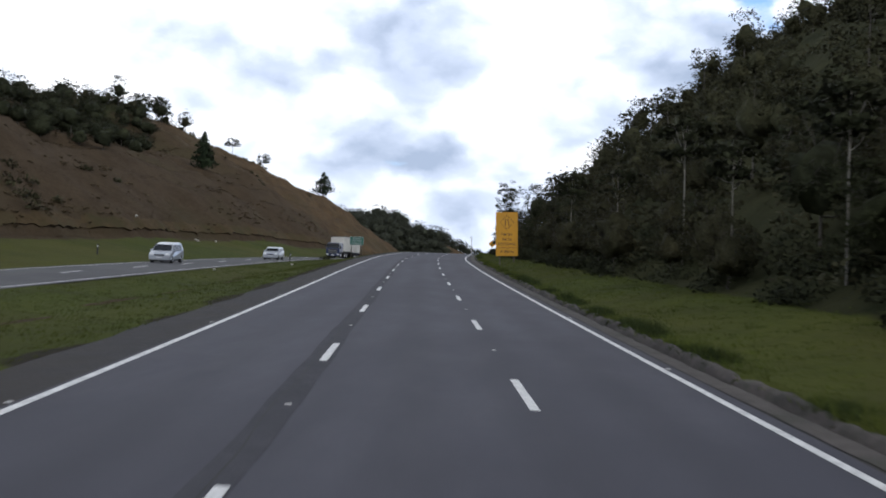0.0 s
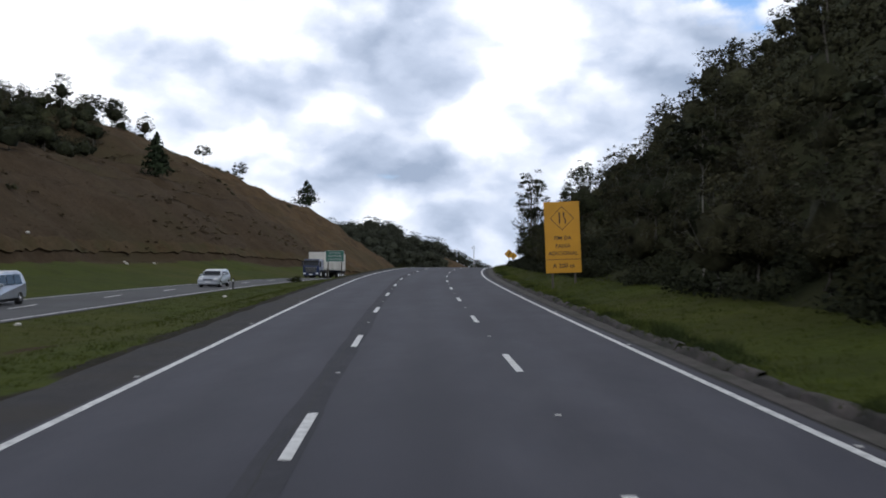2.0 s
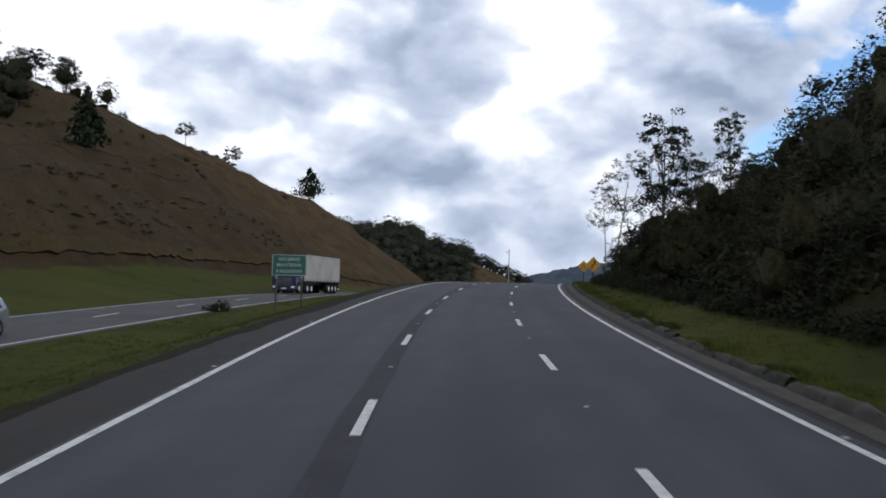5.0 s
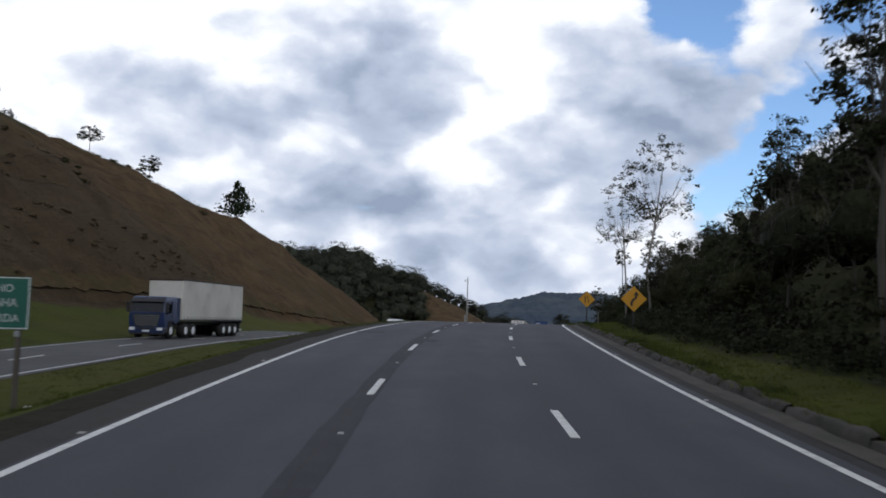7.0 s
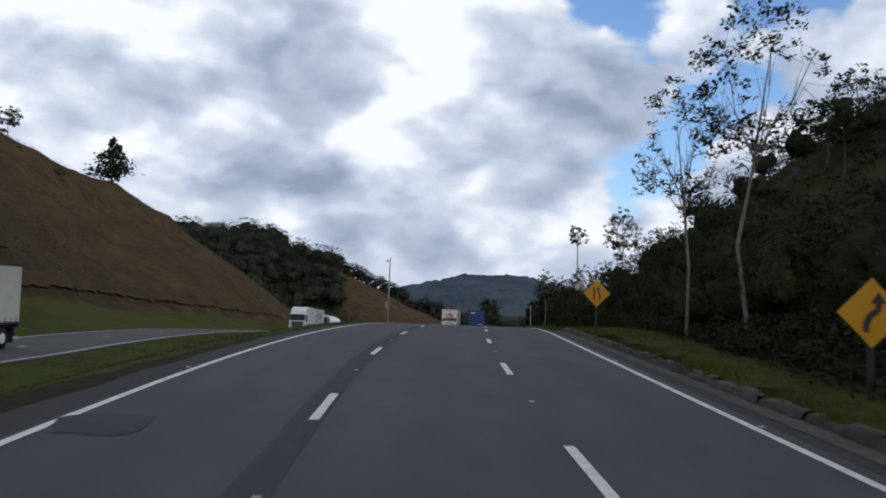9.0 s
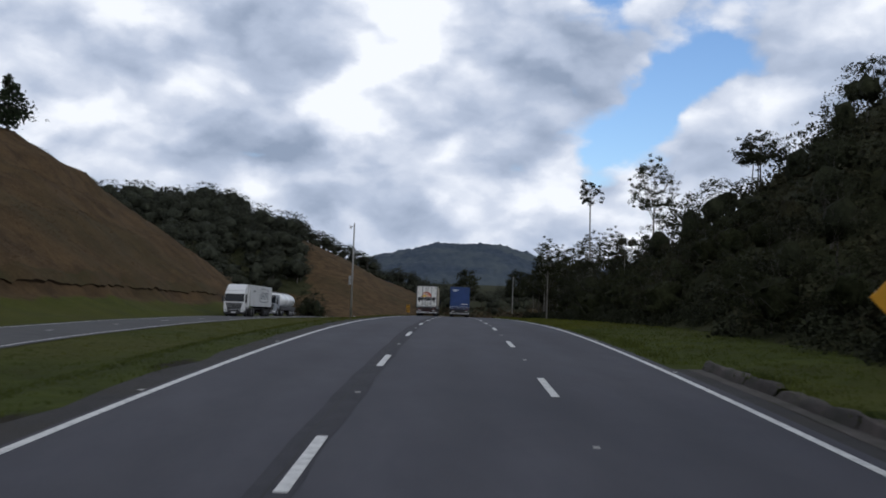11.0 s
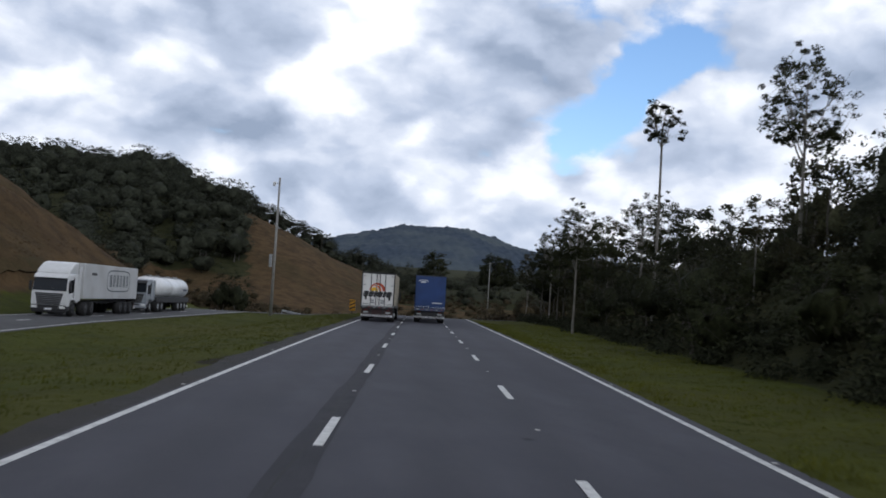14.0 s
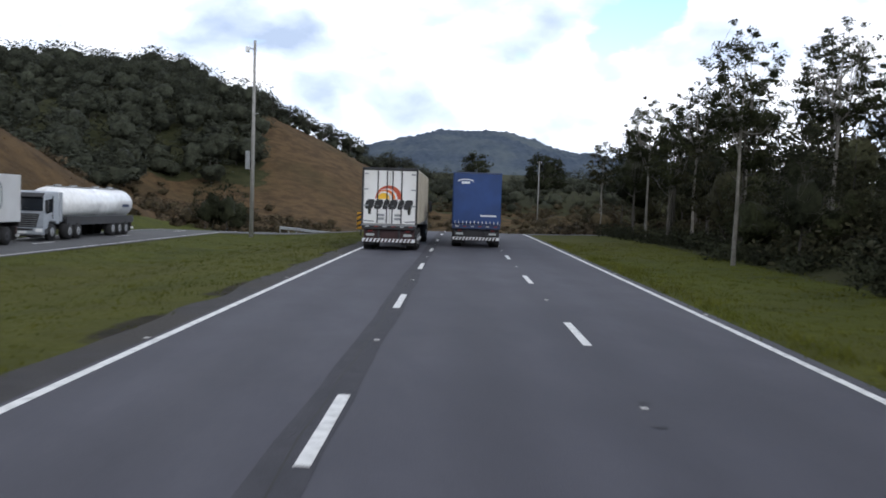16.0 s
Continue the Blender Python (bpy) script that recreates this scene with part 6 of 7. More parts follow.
def cab(t, y0, paint, rimm, height=3.0, deflector=True, wide=2.5, dark_bumper=False):
    """A forward-control tractor: y0 is the cab's back, the front points to +y."""
    L, hw = 2.15, wide / 2
    f = y0 + L
    prof = [(y0, 0.95), (f - 1.72, 0.95), (f - 1.60, 1.12), (f - 0.70, 1.12), (f - 0.58, 0.72), (f - 0.06, 0.66), (f, 1.0), (f, 1.72), (f - 0.22, height - 0.22), (f - 0.46, height), (y0, height)]
    body = part("cab", prism(prof, -hw, hw, bevel=0.07, taper=lambda y, z: 1.0 - 0.05 * max(0.0, z - 1.7)), paint, t)

    def front(name, w0, w1, za, zb, mat, out, label="", parent=None):
        """A plate on the cab's front between two heights, following its rake."""
        def fy(z):
            return f - max(0.0, (z - 1.72) / (height - 1.94)) * 0.22 + out
        bm = bmesh.new()
        bm.faces.new([bm.verts.new(q) for q in ((-w0, fy(za), za), (w0, fy(za), za), (w1, fy(zb), zb), (-w1, fy(zb), zb))])
        bmesh.ops.recalc_face_normals(bm, faces=bm.faces)
        bmesh.ops.solidify(bm, geom=bm.faces[:], thickness=0.02)
        return part(name, bm, mat, parent or body, label)

    front("windscreen", hw - 0.07, hw - 0.12, 1.76, height - 0.34, GLASS_DARK, 0.016, "dark windscreen")
    for x in (-0.5, 0.35):
        part("wiper", cyl((x, f + 0.03, 1.80), (x + 0.42, f - 0.005, 1.98), 0.012, n=5), BLACK_FILM, body)
    for sgn in (-1, 1):
        side = sgn * hw * 0.978
        part("side_window", prism([(f - 1.12, 1.72), (f - 0.34, 1.58), (f - 0.42, height - 0.52), (f - 1.12, height - 0.46)], side - 0.03, side + 0.03), GLASS_DARK, body)
        part("door_seam", prism([(f - 1.22, 1.15), (f - 1.20, 1.15), (f - 1.20, height - 0.3), (f - 1.22, height - 0.3)], side - 0.034, side + 0.034), BLACK_FILM, body)
        part("door_handle", box(sgn * (hw + 0.01) - 0.015, sgn * (hw + 0.01) + 0.015, f - 1.16, f - 1.0, 1.46, 1.51, 0.006), DARK_STEEL, body)
        part("headlight", box(sgn * (hw - 0.28) - 0.22, sgn * (hw - 0.28) + 0.22, f - 0.02, f + 0.075, 0.50, 0.72, 0.04), LAMP_GLASS, body, "clear headlight")
        m = part("mirror", box(sgn * (hw + 0.14) - 0.10, sgn * (hw + 0.14) + 0.10, f - 0.16, f - 0.02, 1.72, 2.42, 0.04), DARK_STEEL, body)
        part("mirror_arm", cyl((sgn * (hw - 0.05), f - 0.2, 2.35), (sgn * (hw + 0.14), f - 0.08, 2.35), 0.025, n=6), DARK_STEEL, m)
        part("step", box(sgn * (hw - 0.12) - 0.12, sgn * (hw - 0.12) + 0.12, f - 0.62, f - 0.1, 0.38, 0.70, 0.04), DARK_STEEL, body)
        part("corner_deflector", box(sgn * (hw - 0.06) - 0.05, sgn * (hw - 0.06) + 0.05, f - 0.06, f + 0.02, 0.80, 1.62, 0.03), paint, body)
        part("side_extender", box(sgn * (hw - 0.05) - 0.02, sgn * (hw - 0.05) + 0.02, y0 - 0.42, y0 + 0.02, 1.1, height + (0.55 if deflector else -0.05), 0.01), paint, body)
    part("sun_visor", prism([(f - 0.30, height - 0.20), (f + 0.02, height - 0.40), (f + 0.06, height - 0.36), (f - 0.24, height - 0.12)], -hw + 0.10, hw - 0.10), paint if deflector else DARK_STEEL, body)
    grille = front("grille", 0.78, 0.98, 0.80, 1.60, DARK_STEEL, 0.02, "dark slatted grille")
    for k in range(6):
        w = 0.76 + 0.032 * k
        part("slat", box(-w, w, f + 0.030, f + 0.052, 0.86 + 0.125 * k, 0.89 + 0.125 * k, 0.004), STEEL, grille)
    bumper = part("bumper", box(-hw + 0.02, hw - 0.02, f - 0.35, f + 0.06, 0.34, 0.76, 0.08, seg=2), DARK_STEEL if dark_bumper else paint, body)
    part("air_intake", box(-0.62, 0.62, f + 0.04, f + 0.066, 0.58, 0.72, 0.01), BLACK_FILM, bumper)
    part("lower_lip", box(-hw + 0.08, hw - 0.08, f - 0.30, f + 0.02, 0.24, 0.36, 0.03), DARK_STEEL, bumper)
    part("number_plate", box(-0.26, 0.26, f + 0.061, f + 0.072, 0.42, 0.55), WHITE_FILM, body, "plain pale number plate")
    if deflector:
        part("roof_deflector", prism([(y0 + 0.05, height - 0.05), (y0 + 1.80, height - 0.05), (y0 + 1.62, height + 0.22), (y0 + 0.75, height + 0.72), (y0 + 0.05, height + 0.82)], -hw + 0.10, hw - 0.10, bevel=0.10), paint, body)
    part("chassis", box(-0.42, 0.42, y0 - 3.6, f - 0.3, 0.55, 0.80, 0.02), DARK_STEEL, t)
    part("fuel_tank", cyl((hw - 0.35, y0 - 1.9, 0.72), (hw - 0.35, y0 - 0.6, 0.72), 0.30, n=16), STEEL, t, "steel fuel tank", True)
    for x in (-hw + 0.16, hw - 0.16):
        wheel(t, x, f - 1.15, rim=rimm)
        wheel(t, x * 0.97, y0 - 1.3, w=0.5, rim=rimm)
        wheel(t, x * 0.97, y0 - 2.6, w=0.5, rim=rimm)
    part("front_guard", box(-hw + 0.05, hw - 0.05, f - 1.72, f - 0.58, 1.04, 1.13, 0.02), DARK_STEEL, t)


def trailer_running(t, L, rimm, hw=1.3):
    part("trailer_frame", box(-0.5, 0.5, 0.4, L - 0.6, 0.85, 1.08, 0.02), DARK_STEEL, t)
    for k in range(3):
        for x in (-hw + 0.27, hw - 0.27):
            wheel(t, x, 1.5 + 1.25 * k, w=0.5, rim=rimm)
    for x in (-hw + 0.3, hw - 0.3):
        part("landing_leg", box(x - 0.06, x + 0.06, L - 3.0, L - 2.88, 0.25, 0.9), DARK_STEEL, t)


def arc_band(cx, cz, r0, r1, a0, a1, y, n=18):
    pts = [(cx + r1 * math.cos(radians(a0 + (a1 - a0) * k / n)), cz + r1 * math.sin(radians(a0 + (a1 - a0) * k / n))) for k in range(n + 1)]
    pts += [(cx + r0 * math.cos(radians(a1 + (a0 - a1) * k / n)), cz + r0 * math.sin(radians(a1 + (a0 - a1) * k / n))) for k in range(n + 1)]
    return flat_shape(pts, y, 0.004)


def crescent(c1, r1, c2, r2, cz, y, n=22):
    """An arch between two half circles with centres of their own, so that it thins towards one foot."""
    arc = [math.pi * k / n for k in range(n + 1)]
    pts = [(c1 + r1 * math.cos(a), cz + r1 * math.sin(a)) for a in arc] + [(c2 + r2 * math.cos(a), cz + r2 * math.sin(a)) for a in arc[::-1]]
    return flat_shape(pts, y, 0.004)


def rear_end(t, hw, stripe=True):
    """Lights, underrun bar, mud flaps and plates at a trailer's back (y = 0)."""
    part("light_beam", box(-hw + 0.02, hw - 0.02, 0.0, 0.14, 1.00, 1.24, 0.015), DARK_STEEL if stripe else BLUE_PAINT, t, "rear beam with lamps")
    part("sill", box(-hw + 0.01, hw - 0.01, -0.008, 0.06, 1.17, 1.245, 0.01), STEEL if stripe else BLUE_PAINT, t)
    for k in range(6):
        x = -hw + 0.28 + k * (2 * hw - 0.56) / 5
        part("marker_lamp", box(x - 0.09, x + 0.09, -0.015, 0.0, 1.10, 1.16, 0.005), RED if k % 2 else GREY_FILM, t)
    part("rear_frame", box(-hw + 0.10, hw - 0.10, 0.18, 0.30, 0.55, 0.99, 0.02), MAROON if stripe else DARK_STEEL, t)
    for sgn in (-1, 1):
        x = sgn * (hw - 0.42)
        part("mud_flap", box(x - 0.30, x + 0.30, 0.34, 0.37, 0.24, 0.98, 0.005), RUBBER, t)
        part("tail_light", box(x - 0.11, x + 0.11, 0.10, 0.18, 0.87, 0.95, 0.02), RED, t)
        part("number_plate", box(x - 0.19, x + 0.19, 0.10, 0.12, 0.68, 0.79), GREY_FILM, t, "plain pale number plate")
        part("bar_strut", box(sgn * 0.48 - 0.05, sgn * 0.48 + 0.05, 0.05, 0.17, 0.40, 0.99, 0.01), DARK_STEEL, t)
    bar = part("underrun_bar", box(-hw + 0.06, hw - 0.06, -0.02, 0.06, 0.40, 0.56, 0.015), WHITE_FILM, t, "white underrun bar with slanted red stripes")
    n = 13
    for k in range(n):
        x = -hw + 0.12 + k * (2 * hw - 0.30) / n
        part("stripe", flat_shape([(x, 0.405), (x + 0.09, 0.405), (x + 0.17, 0.555), (x + 0.08, 0.555)], -0.026, 0.005), MAROON if stripe else SIGN_BLACK, bar)


def place_vehicle(t, s, d, base=None, oncoming=False):
    m = road_pose(s, d, 0.004, base)
    t.matrix_world = m @ (pose(0, 0, 0, 0, 0, 180) if oncoming else Matrix.Identity(4))


def reefer_truck():
    t = thing("truck", "white refrigerated semi-trailer truck with a sun emblem on its doors", "truck")
    hw, L, z0, z1 = 1.3, 13.6, 1.25, 3.86
    part("trailer_body", box(-hw, hw, 0.06, L, z0, z1, 0.03), CREAM_PANEL, t, "cream ribbed trailer box")
    part("rear_frame_top", box(-hw - 0.01, hw + 0.01, 0.0, 0.10, z1 - 0.10, z1 + 0.03, 0.015), DARK_STEEL, t)
    for sgn in (-1, 1):
        part("corner_post", box(sgn * (hw - 0.03) - 0.045, sgn * (hw - 0.03) + 0.045, 0.0, 0.10, z0 - 0.02, z1 - 0.10, 0.01), DARK_STEEL, t)
        for k in range(34):
            y = 0.45 + 0.39 * k
            part("side_rib", box(sgn * (hw + 0.012) - 0.012, sgn * (hw + 0.012) + 0.012, y, y + 0.06, z0 + 0.05, z1 - 0.08), CREAM_PANEL, t)
    for sgn in (-1, 1):
        x0, x1 = (0.012, hw - 0.08) if sgn > 0 else (-hw + 0.08, -0.012)
        door = part("door", box(x0, x1, 0.02, 0.075, z0 + 0.02, z1 - 0.11, 0.008), WHITE_PANEL, t, "white insulated rear door")
        for x in (sgn * 0.13, sgn * 0.56):
            bar = part("lock_bar", cyl((x, -0.012, z0 + 0.03), (x, -0.012, z1 - 0.12), 0.026, n=8), DARK_STEEL, door, "dark steel lock bar")
            for z in (z0 + 0.12, z0 + 0.85, z1 - 0.25):
                part("bar_clamp", box(x - 0.04, x + 0.04, -0.025, 0.022, z - 0.035, z + 0.035, 0.006), STEEL, bar)
        for z in (z0 + 0.14, z0 + 0.86, z0 + 1.62, z0 + 2.34):
            part("hinge", box(sgn * (hw - 0.17) - 0.13, sgn * (hw - 0.17) + 0.13, -0.012, 0.022, z - 0.03, z + 0.03, 0.008), STEEL, door)
        for z, w in ((z0 + 0.42, 0.16), (z0 + 0.25, 0.16)):
            part("latch", box(sgn * 0.40 - w, sgn * 0.40 + w, -0.02, 0.02, z - 0.055, z + 0.055, 0.01), STEEL, door, "steel door latch")
        part("small_print", box(sgn * 0.90 - 0.17, sgn * 0.90 + 0.17, 0.012, 0.021, z0 + 0.10, z0 + 0.14), BLACK_FILM, door)
        part("hook_plate", flat_shape([(sgn * 0.93 - 0.09, z0 + 0.76), (sgn * 0.93 + 0.09, z0 + 0.76), (sgn * 0.93 + 0.06, z0 + 0.45), (sgn * 0.93 - 0.06, z0 + 0.45)], 0.006, 0.012), BLACK_FILM, door)
        part("hook", cyl((sgn * 0.93, -0.01, z0 + 0.5), (sgn * 0.93, -0.01, z0 + 0.82), 0.03, n=8), CHROME, door)
    # the sun emblem and the dark word mark, as plain shapes
    y, cz = 0.0125, z0 + 1.17
    part("emblem", arc_band(-0.30, cz, 0.0, 0.29, 0, 180, y), YELLOW_FILM, t, "yellow half sun of the emblem")
    part("emblem", crescent(-0.178, 0.45, -0.245, 0.37, cz, y), ORANGE, t, "orange arc of the emblem")
    part("emblem", crescent(-0.035, 0.64, -0.125, 0.495, cz, y), RED_ORANGE, t, "brick-red arc of the emblem")
    for x, w in ((-0.93, 0.36), (-0.52, 0.34), (-0.17, 0.24), (0.17, 0.36), (0.53, 0.24), (0.88, 0.36)):
        lozenge = []
        for k in range(20):
            a = 2 * math.pi * k / 20
            u, v = (math.copysign(abs(f(a)) ** 0.55, f(a)) for f in (math.cos, math.sin))
            lozenge.append((x + 0.56 * w * u + 0.06 * v, z0 + 0.92 + 0.23 * v))
        part("word_mark", flat_shape(lozenge, y - 0.004, 0.004), BLACK_FILM, t, "dark word mark drawn as plain rounded shapes")
    rear_end(t, hw)
    trailer_running(t, L, STEEL)
    cab(t, L + 0.9, WHITE_PAINT, STEEL)
    place_vehicle(t, 283.5, -3.3)


def blue_truck():
    t = thing("truck", "blue curtain-sided semi-trailer truck seen from behind", "truck")
    hw, L, z0, z1 = 1.3, 14.0, 1.25, 3.98
    part("trailer_body", box(-hw, hw, 0.05, L, z0, z1, 0.05), BLUE_TARP, t, "blue tarpaulin body")
    part("rear_panel", box(-hw + 0.05, hw - 0.05, 0.02, 0.06, z0 + 0.05, z1 - 0.06, 0.01), BLUE_TARP, t)
    part("roof_edge", box(-hw - 0.01, hw + 0.01, 0.0, 0.10, z1 - 0.05, z1 + 0.03, 0.012), BLUE_PAINT, t)
    for sgn in (1,):
        arc = [(math.cos(w), math.sin(w)) for w in np.linspace(0.25, math.pi - 0.25, 15)]
        pts = [(-0.62 + 0.45 * u, z1 - 0.52 + sgn * (0.03 + 0.17 * v)) for u, v in arc] + [(-0.62 + 0.38 * u, z1 - 0.52 + sgn * (0.03 + 0.115 * v)) for u, v in arc[::-1]]
        part("emblem", flat_shape(pts, 0.012, 0.008), WHITE_FILM, t, "white swoosh emblem")
    part("word_mark", box(-0.85, -0.40, 0.012, 0.018, z1 - 0.58, z1 - 0.46), WHITE_FILM, t, "unreadable white word mark as a bar")
    part("word_mark", box(0.20, 1.05, 0.012, 0.018, z0 + 0.42, z0 + 0.50), WHITE_FILM, t)
    for k in range(12):
        x = -hw + 0.16 + k * 0.208
        part("strap", box(x - 0.02, x + 0.02, 0.008, 0.02, z0 + 0.02, z0 + 0.16), WHITE_FILM, t)
    for sgn in (-1, 1):
        for k in range(20):
            y = 0.5 + 0.67 * k
            part("side_strap", box(sgn * (hw + 0.006) - 0.006, sgn * (hw + 0.006) + 0.006, y, y + 0.05, z0 - 0.12, z0 + 0.2), WHITE_FILM, t)
    rear_end(t, hw, False)
    trailer_running(t, L, STEEL)
    cab(t, L + 0.9, BLUE_PAINT, STEEL)
    place_vehicle(t, 289.5, 0.9)


def curtain_truck():
    t = thing("truck", "dark blue cabbed truck with a dirty white tarpaulin trailer", "truck")
    hw, L, z0, z1 = 1.28, 12.0, 1.25, 4.05
    part("trailer_body", box(-hw, hw, 0.0, L, z0, z1, 0.05), TARP_WHITE, t, "dirty white tarpaulin body")
    part("roof_edge", box(-hw - 0.015, hw + 0.015, L - 0.12, L + 0.02, z1 - 0.10, z1 + 0.03, 0.015), MAROON, t)
    for sgn in (-1, 1):
        part("roof_edge", box(sgn * hw - 0.02, sgn * hw + 0.02, 0.0, L - 0.12, z1 - 0.06, z1 + 0.02, 0.01), DARK_STEEL, t)
        part("side_rail", box(sgn * hw - 0.03, sgn * hw + 0.03, 0.0, L, z0 - 0.10, z0, 0.01), DARK_STEEL, t)
        for k in range(22):
            y = 0.3 + 0.54 * k
            part("strap", box(sgn * (hw + 0.012) - 0.008, sgn * (hw + 0.012) + 0.008, y, y + 0.05, z0 - 0.08, z0 + 0.22), DARK_STEEL, t)
    rear_end(t, hw, False)
    trailer_running(t, L, WHITE_FILM, 1.28)
    cab(t, L + 0.7, BLUE_PAINT, WHITE_FILM, 2.80, False)
    place_vehicle(t, 168.5 + L + 2.85, float(opp_c(172)) - 1.7, opp_dz, True)


def box_truck():
    t = thing("truck", "white articulated truck with a white box trailer", "truck")
    hw, L, z0, z1 = 1.3, 12.6, 1.25, 3.86
    body = part("trailer_body", box(-hw, hw, 0.0, L, z0, z1, 0.03), PALE_PANEL, t, "pale grey-white smooth trailer box")
    cy, cz, w, h = 4.9, (z0 + z1) / 2 + 0.12, 2.8, 0.88
    for sgn in (-1, 1):
        x = sgn * (hw + 0.004)

        def plate(y0, y1, za, zb):
            return box(x - 0.004, x + 0.004, y0, y1, za, zb)

        ring = bmesh.new()
        loops = []
        for grow in (0.0, -0.10):
            rim = []
            for k in range(32):
                a = 2 * math.pi * k / 32
                u, v = (math.copysign(abs(f(a)) ** 0.42, f(a)) for f in (math.cos, math.sin))
                rim.append(ring.verts.new((x + sgn * 0.004, cy + (w + grow) * u, cz + (h + grow) * v)))
            loops.append(rim)
        for k in range(32):
            ring.faces.new((loops[0][k], loops[0][(k + 1) % 32], loops[1][(k + 1) % 32], loops[1][k]))
        part("emblem_border", ring, SLATE_FILM, body, "slate rounded border line")
        for k in range(6):
            y = cy - w + 0.50 + k * 0.80
            part("word_mark", plate(y, y + 0.16 + 0.08 * (k % 2), cz - 0.48, cz + 0.48), SLATE_FILM, body, "dark word mark drawn as plain bars")
            part("word_mark", plate(y + 0.34, y + 0.46, cz - 0.48, cz + 0.48), SLATE_FILM, body, "dark word mark drawn as plain bars")
        part("small_mark", plate(L - 2.6, L - 1.5, z1 - 0.85, z1 - 0.65), BLACK_FILM, body)
    rear_end(t, hw)
    trailer_running(t, L, DARK_STEEL)
    cab(t, L + 0.75, WHITE_PAINT, DARK_STEEL, 3.05, True, dark_bumper=True)
    place_vehicle(t, 276.0 + L + 2.9, float(opp_c(284)) - 1.6, opp_dz, True)


def tank_truck():
    t = thing("truck", "silver-cabbed truck with a long white tank trailer", "truck")
    L = 12.0
    tank = bmesh.new()
    prof = [(-0.05, 0.35), (0.0, 0.80), (0.15, 0.98), (5.7, 1.0), (5.95, 0.94), (6.2, 1.0), (11.6, 0.98), (11.75, 0.80), (11.8, 0.35)]
    rings = []
    for y, r in prof:
        rings.append([tank.verts.new((1.2 * r * math.cos(a), y, 2.22 + 1.04 * r * math.sin(a))) for a in np.linspace(0, 2 * math.pi, 28, endpoint=False)])
    for a, b in zip(rings, rings[1:]):
        for k in range(28):
            tank.faces.new((a[k], a[(k + 1) % 28], b[(k + 1) % 28], b[k]))
    tank.faces.new(rings[0])
    tank.faces.new(rings[-1][::-1])
    bmesh.ops.recalc_face_normals(tank, faces=tank.faces)
    body = part("tank", tank, TANK_METAL, t, "glossy white elliptical tank", True)
    part("walkway", box(-0.30, 0.30, 0.6, 11.2, 3.25, 3.30, 0.01), STEEL, body)
    for y in (1.6, 4.2, 7.8, 10.2):
        part("manhole", cyl((0, y, 3.22), (0, y, 3.40), 0.26, 0.24, 14), STEEL, body)
    for sgn in (-1, 1):
        part("side_skirt", box(sgn * 1.2 - 0.03, sgn * 1.2 + 0.03, 0.1, L - 0.4, 0.86, 1.40, 0.01), DARK_STEEL, t)
        part("mark", box(sgn * 1.205 - 0.006, sgn * 1.205 + 0.006, 0.9, 2.2, 2.0, 2.2), BLUE_PAINT, body)
    part("saddle", box(-0.8, 0.8, 0.5, L - 0.5, 1.05, 1.40, 0.02), DARK_STEEL, t)
    rear_end(t, 1.25)
    trailer_running(t, L, STEEL, 1.25)
    cab(t, L + 0.6, SLATE_PAINT, STEEL, 2.95, False)
    place_vehicle(t, 294.0 + L + 2.75, float(opp_c(302)) - 1.7, opp_dz, True)


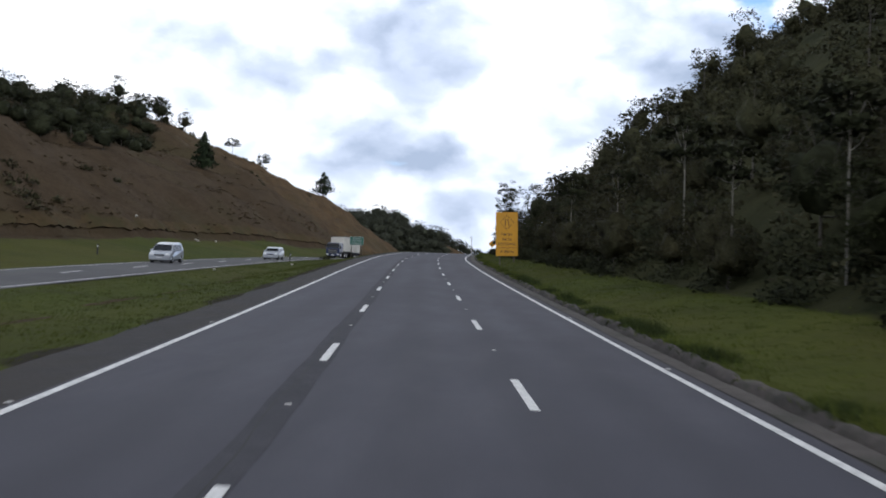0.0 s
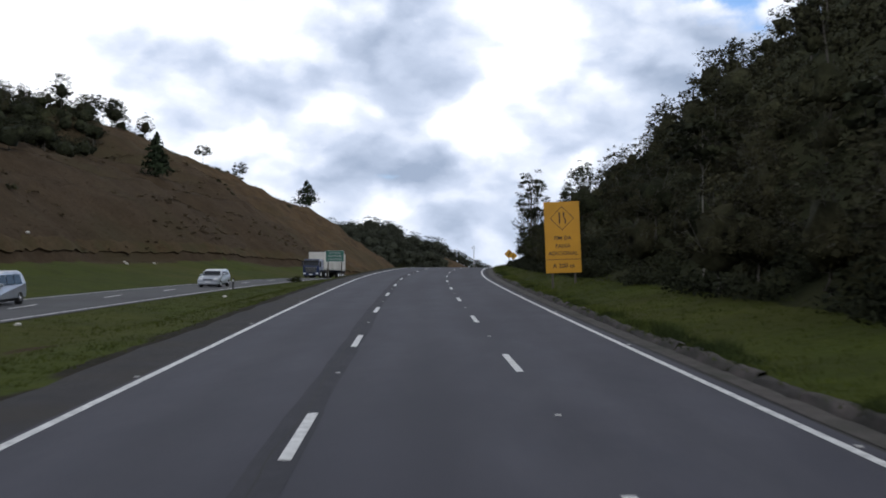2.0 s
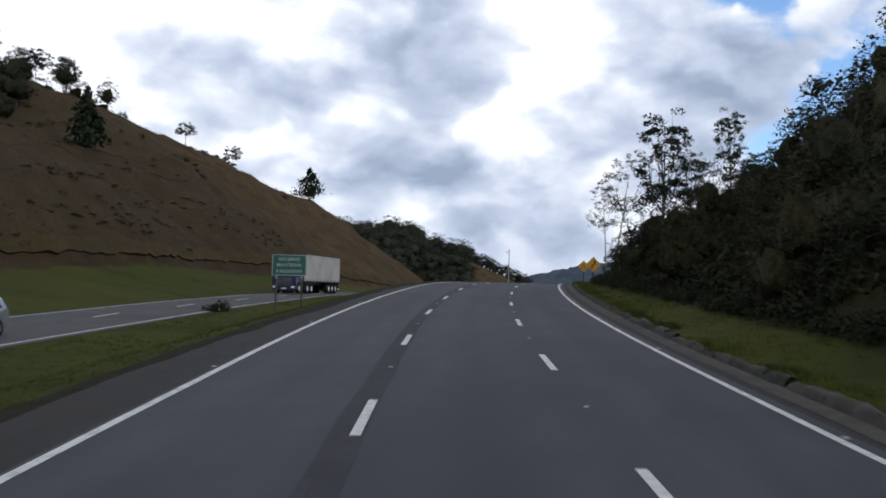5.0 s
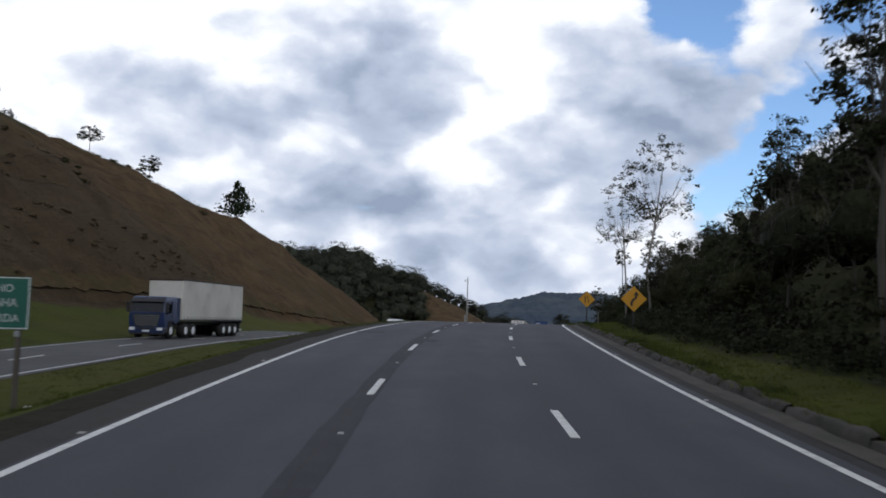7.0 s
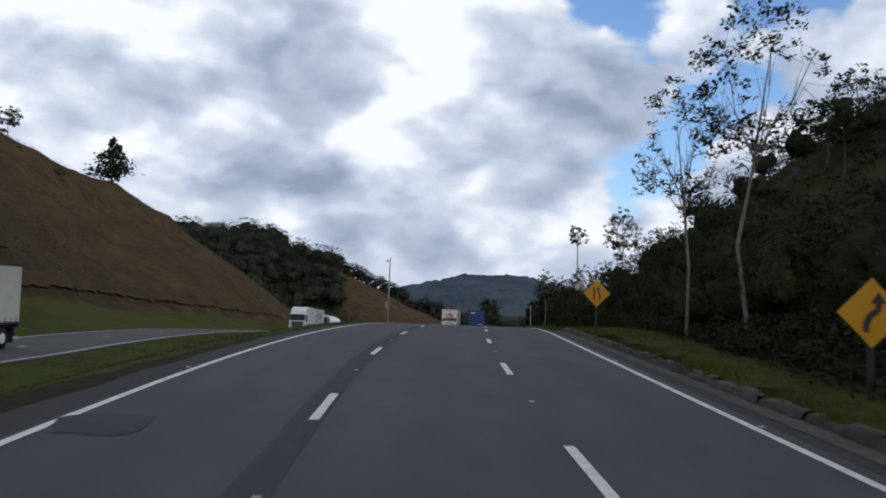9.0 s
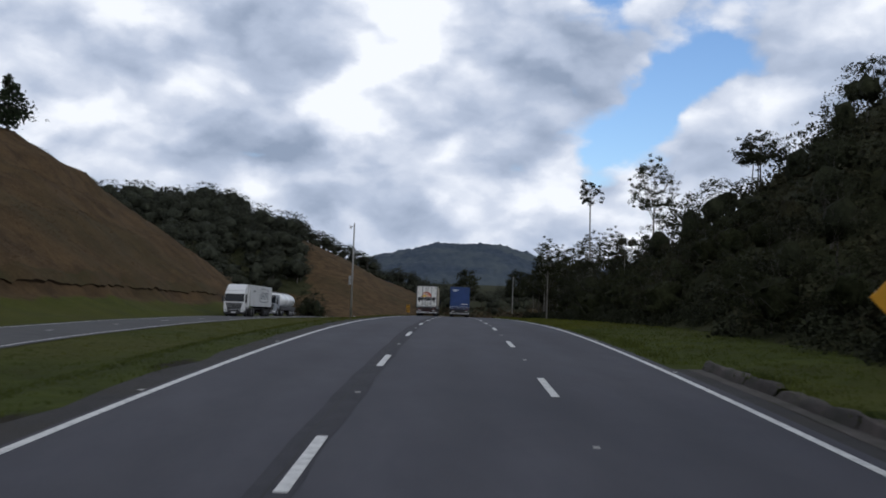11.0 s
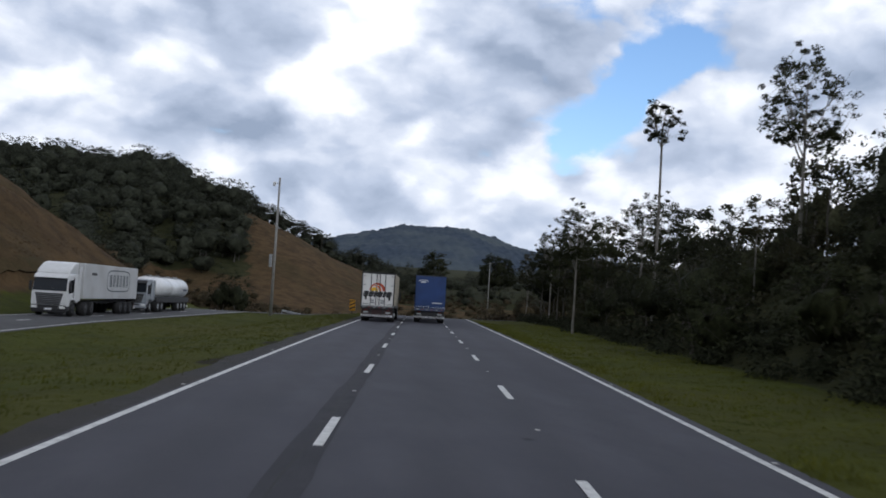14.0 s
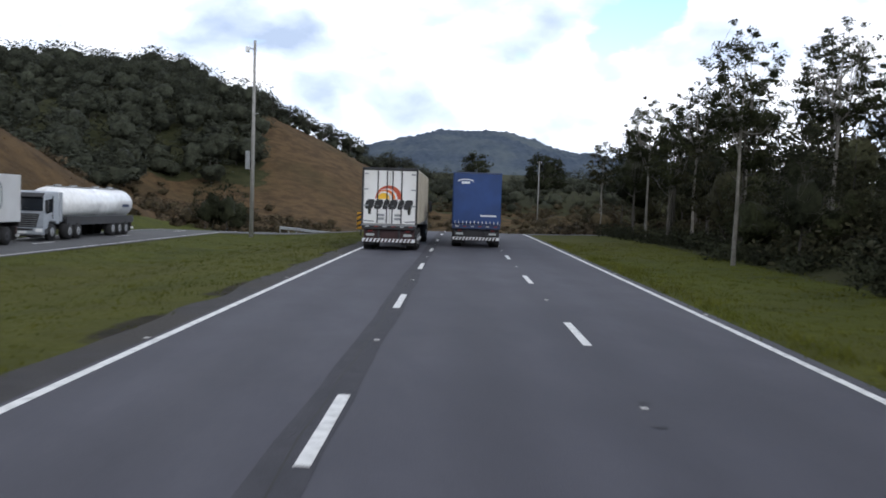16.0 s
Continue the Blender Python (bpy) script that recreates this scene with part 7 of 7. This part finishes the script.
def small_car(label, tall, L, s, d, van):
    t = thing("car", label, "car")
    hw = 0.86
    if van:
        side = [(0.05, 0.35), (0.0, 0.80), (0.10, 1.05), (0.22, 1.56), (0.55, tall), (2.0, tall), (2.75, tall - 0.14), (3.45, 1.02), (L - 0.15, 0.86), (L, 0.62), (L - 0.05, 0.30)]
    else:
        side = [(0.05, 0.35), (0.0, 0.85), (0.12, 1.02), (0.35, 1.40), (0.75, tall), (1.9, tall), (2.45, tall - 0.10), (3.0, 1.00), (L - 0.25, 0.88), (L, 0.66), (L - 0.05, 0.30)]
    body = part("body", prism(side, -hw, hw, bevel=0.05, taper=lambda y, z: 1.0 - 0.20 * max(0.0, z - 0.95) / 0.6), SILVER_PAINT, t, "silver painted body")
    wy0, wy1, wz1 = (3.42, 2.80, tall - 0.17) if van else (2.97, 2.48, tall - 0.13)

    def pane(name, pts):
        bm = bmesh.new()
        bm.faces.new([bm.verts.new(q) for q in pts])
        bmesh.ops.recalc_face_normals(bm, faces=bm.faces)
        bmesh.ops.solidify(bm, geom=bm.faces[:], thickness=0.012)
        part(name, bm, GLASS_DARK, body, "dark tinted glass")

    pane("windscreen", [(-0.74, wy0 + 0.03, 1.05), (0.74, wy0 + 0.03, 1.05), (0.64, wy1 + 0.05, wz1), (-0.64, wy1 + 0.05, wz1)])
    back = (0.10, 0.25, 1.10, 1.50) if van else (0.14, 0.42, 1.08, 1.36)
    pane("rear_window", [(-0.70, back[0] - 0.01, back[2]), (0.70, back[0] - 0.01, back[2]), (0.62, back[1] - 0.04, back[3]), (-0.62, back[1] - 0.04, back[3])])
    for sgn in (-1, 1):
        xa, xb = sgn * 0.865, sgn * 0.76
        ymax = wy0 - 0.18
        for y0, y1 in ((0.55, 1.35), (1.42, 2.15), (2.22, ymax)):
            top1 = min(y1, wy1 - 0.05)
            pane("side_window", [(xa, y0, 1.02), (xa, y1, 1.02), (xb, top1, tall - 0.18), (xb, max(y0, 0.62), tall - 0.18)])
        part("headlight", box(sgn * 0.62 - 0.17, sgn * 0.62 + 0.17, L - 0.20, L - 0.03, 0.66, 0.82, 0.04), LAMP_GLASS, body, "clear headlight")
        part("tail_light", box(sgn * 0.72 - 0.09, sgn * 0.72 + 0.09, -0.01, 0.10, 0.80, 1.10, 0.03), RED, body)
        part("mirror", box(sgn * 0.97 - 0.09, sgn * 0.97 + 0.09, wy0 - 0.45, wy0 - 0.32, 0.98, 1.12, 0.03), SILVER_PAINT, body)
        for y in (0.72, L - 0.82):
            wheel(t, sgn * 0.76, y, 0.31, 0.20, CHROME)
    part("grille", box(-0.40, 0.40, L - 0.06, L + 0.008, 0.62, 0.74, 0.02), DARK_STEEL, body, "dark grille")
    part("number_plate", box(-0.22, 0.22, L + 0.0, L + 0.014, 0.44, 0.54), WHITE_FILM, body, "plain pale number plate")
    part("bumper", box(-0.82, 0.82, L - 0.20, L + 0.02, 0.28, 0.50, 0.05), SILVER_PAINT, body)
    part("underside", box(-0.72, 0.72, 0.3, L - 0.3, 0.20, 0.36, 0.02), DARK_STEEL, t)
    place_vehicle(t, s + L, d, opp_dz, True)


reefer_truck()
blue_truck()
curtain_truck()
box_truck()
tank_truck()
small_car("silver minivan with dark windows on the far carriageway", 1.68, 4.2, 76.5, float(opp_c(78)) - 2.1, True)
small_car("silver hatchback with its headlights on the far carriageway", 1.50, 4.1, 109.0, float(opp_c(111)) + 0.8, False)
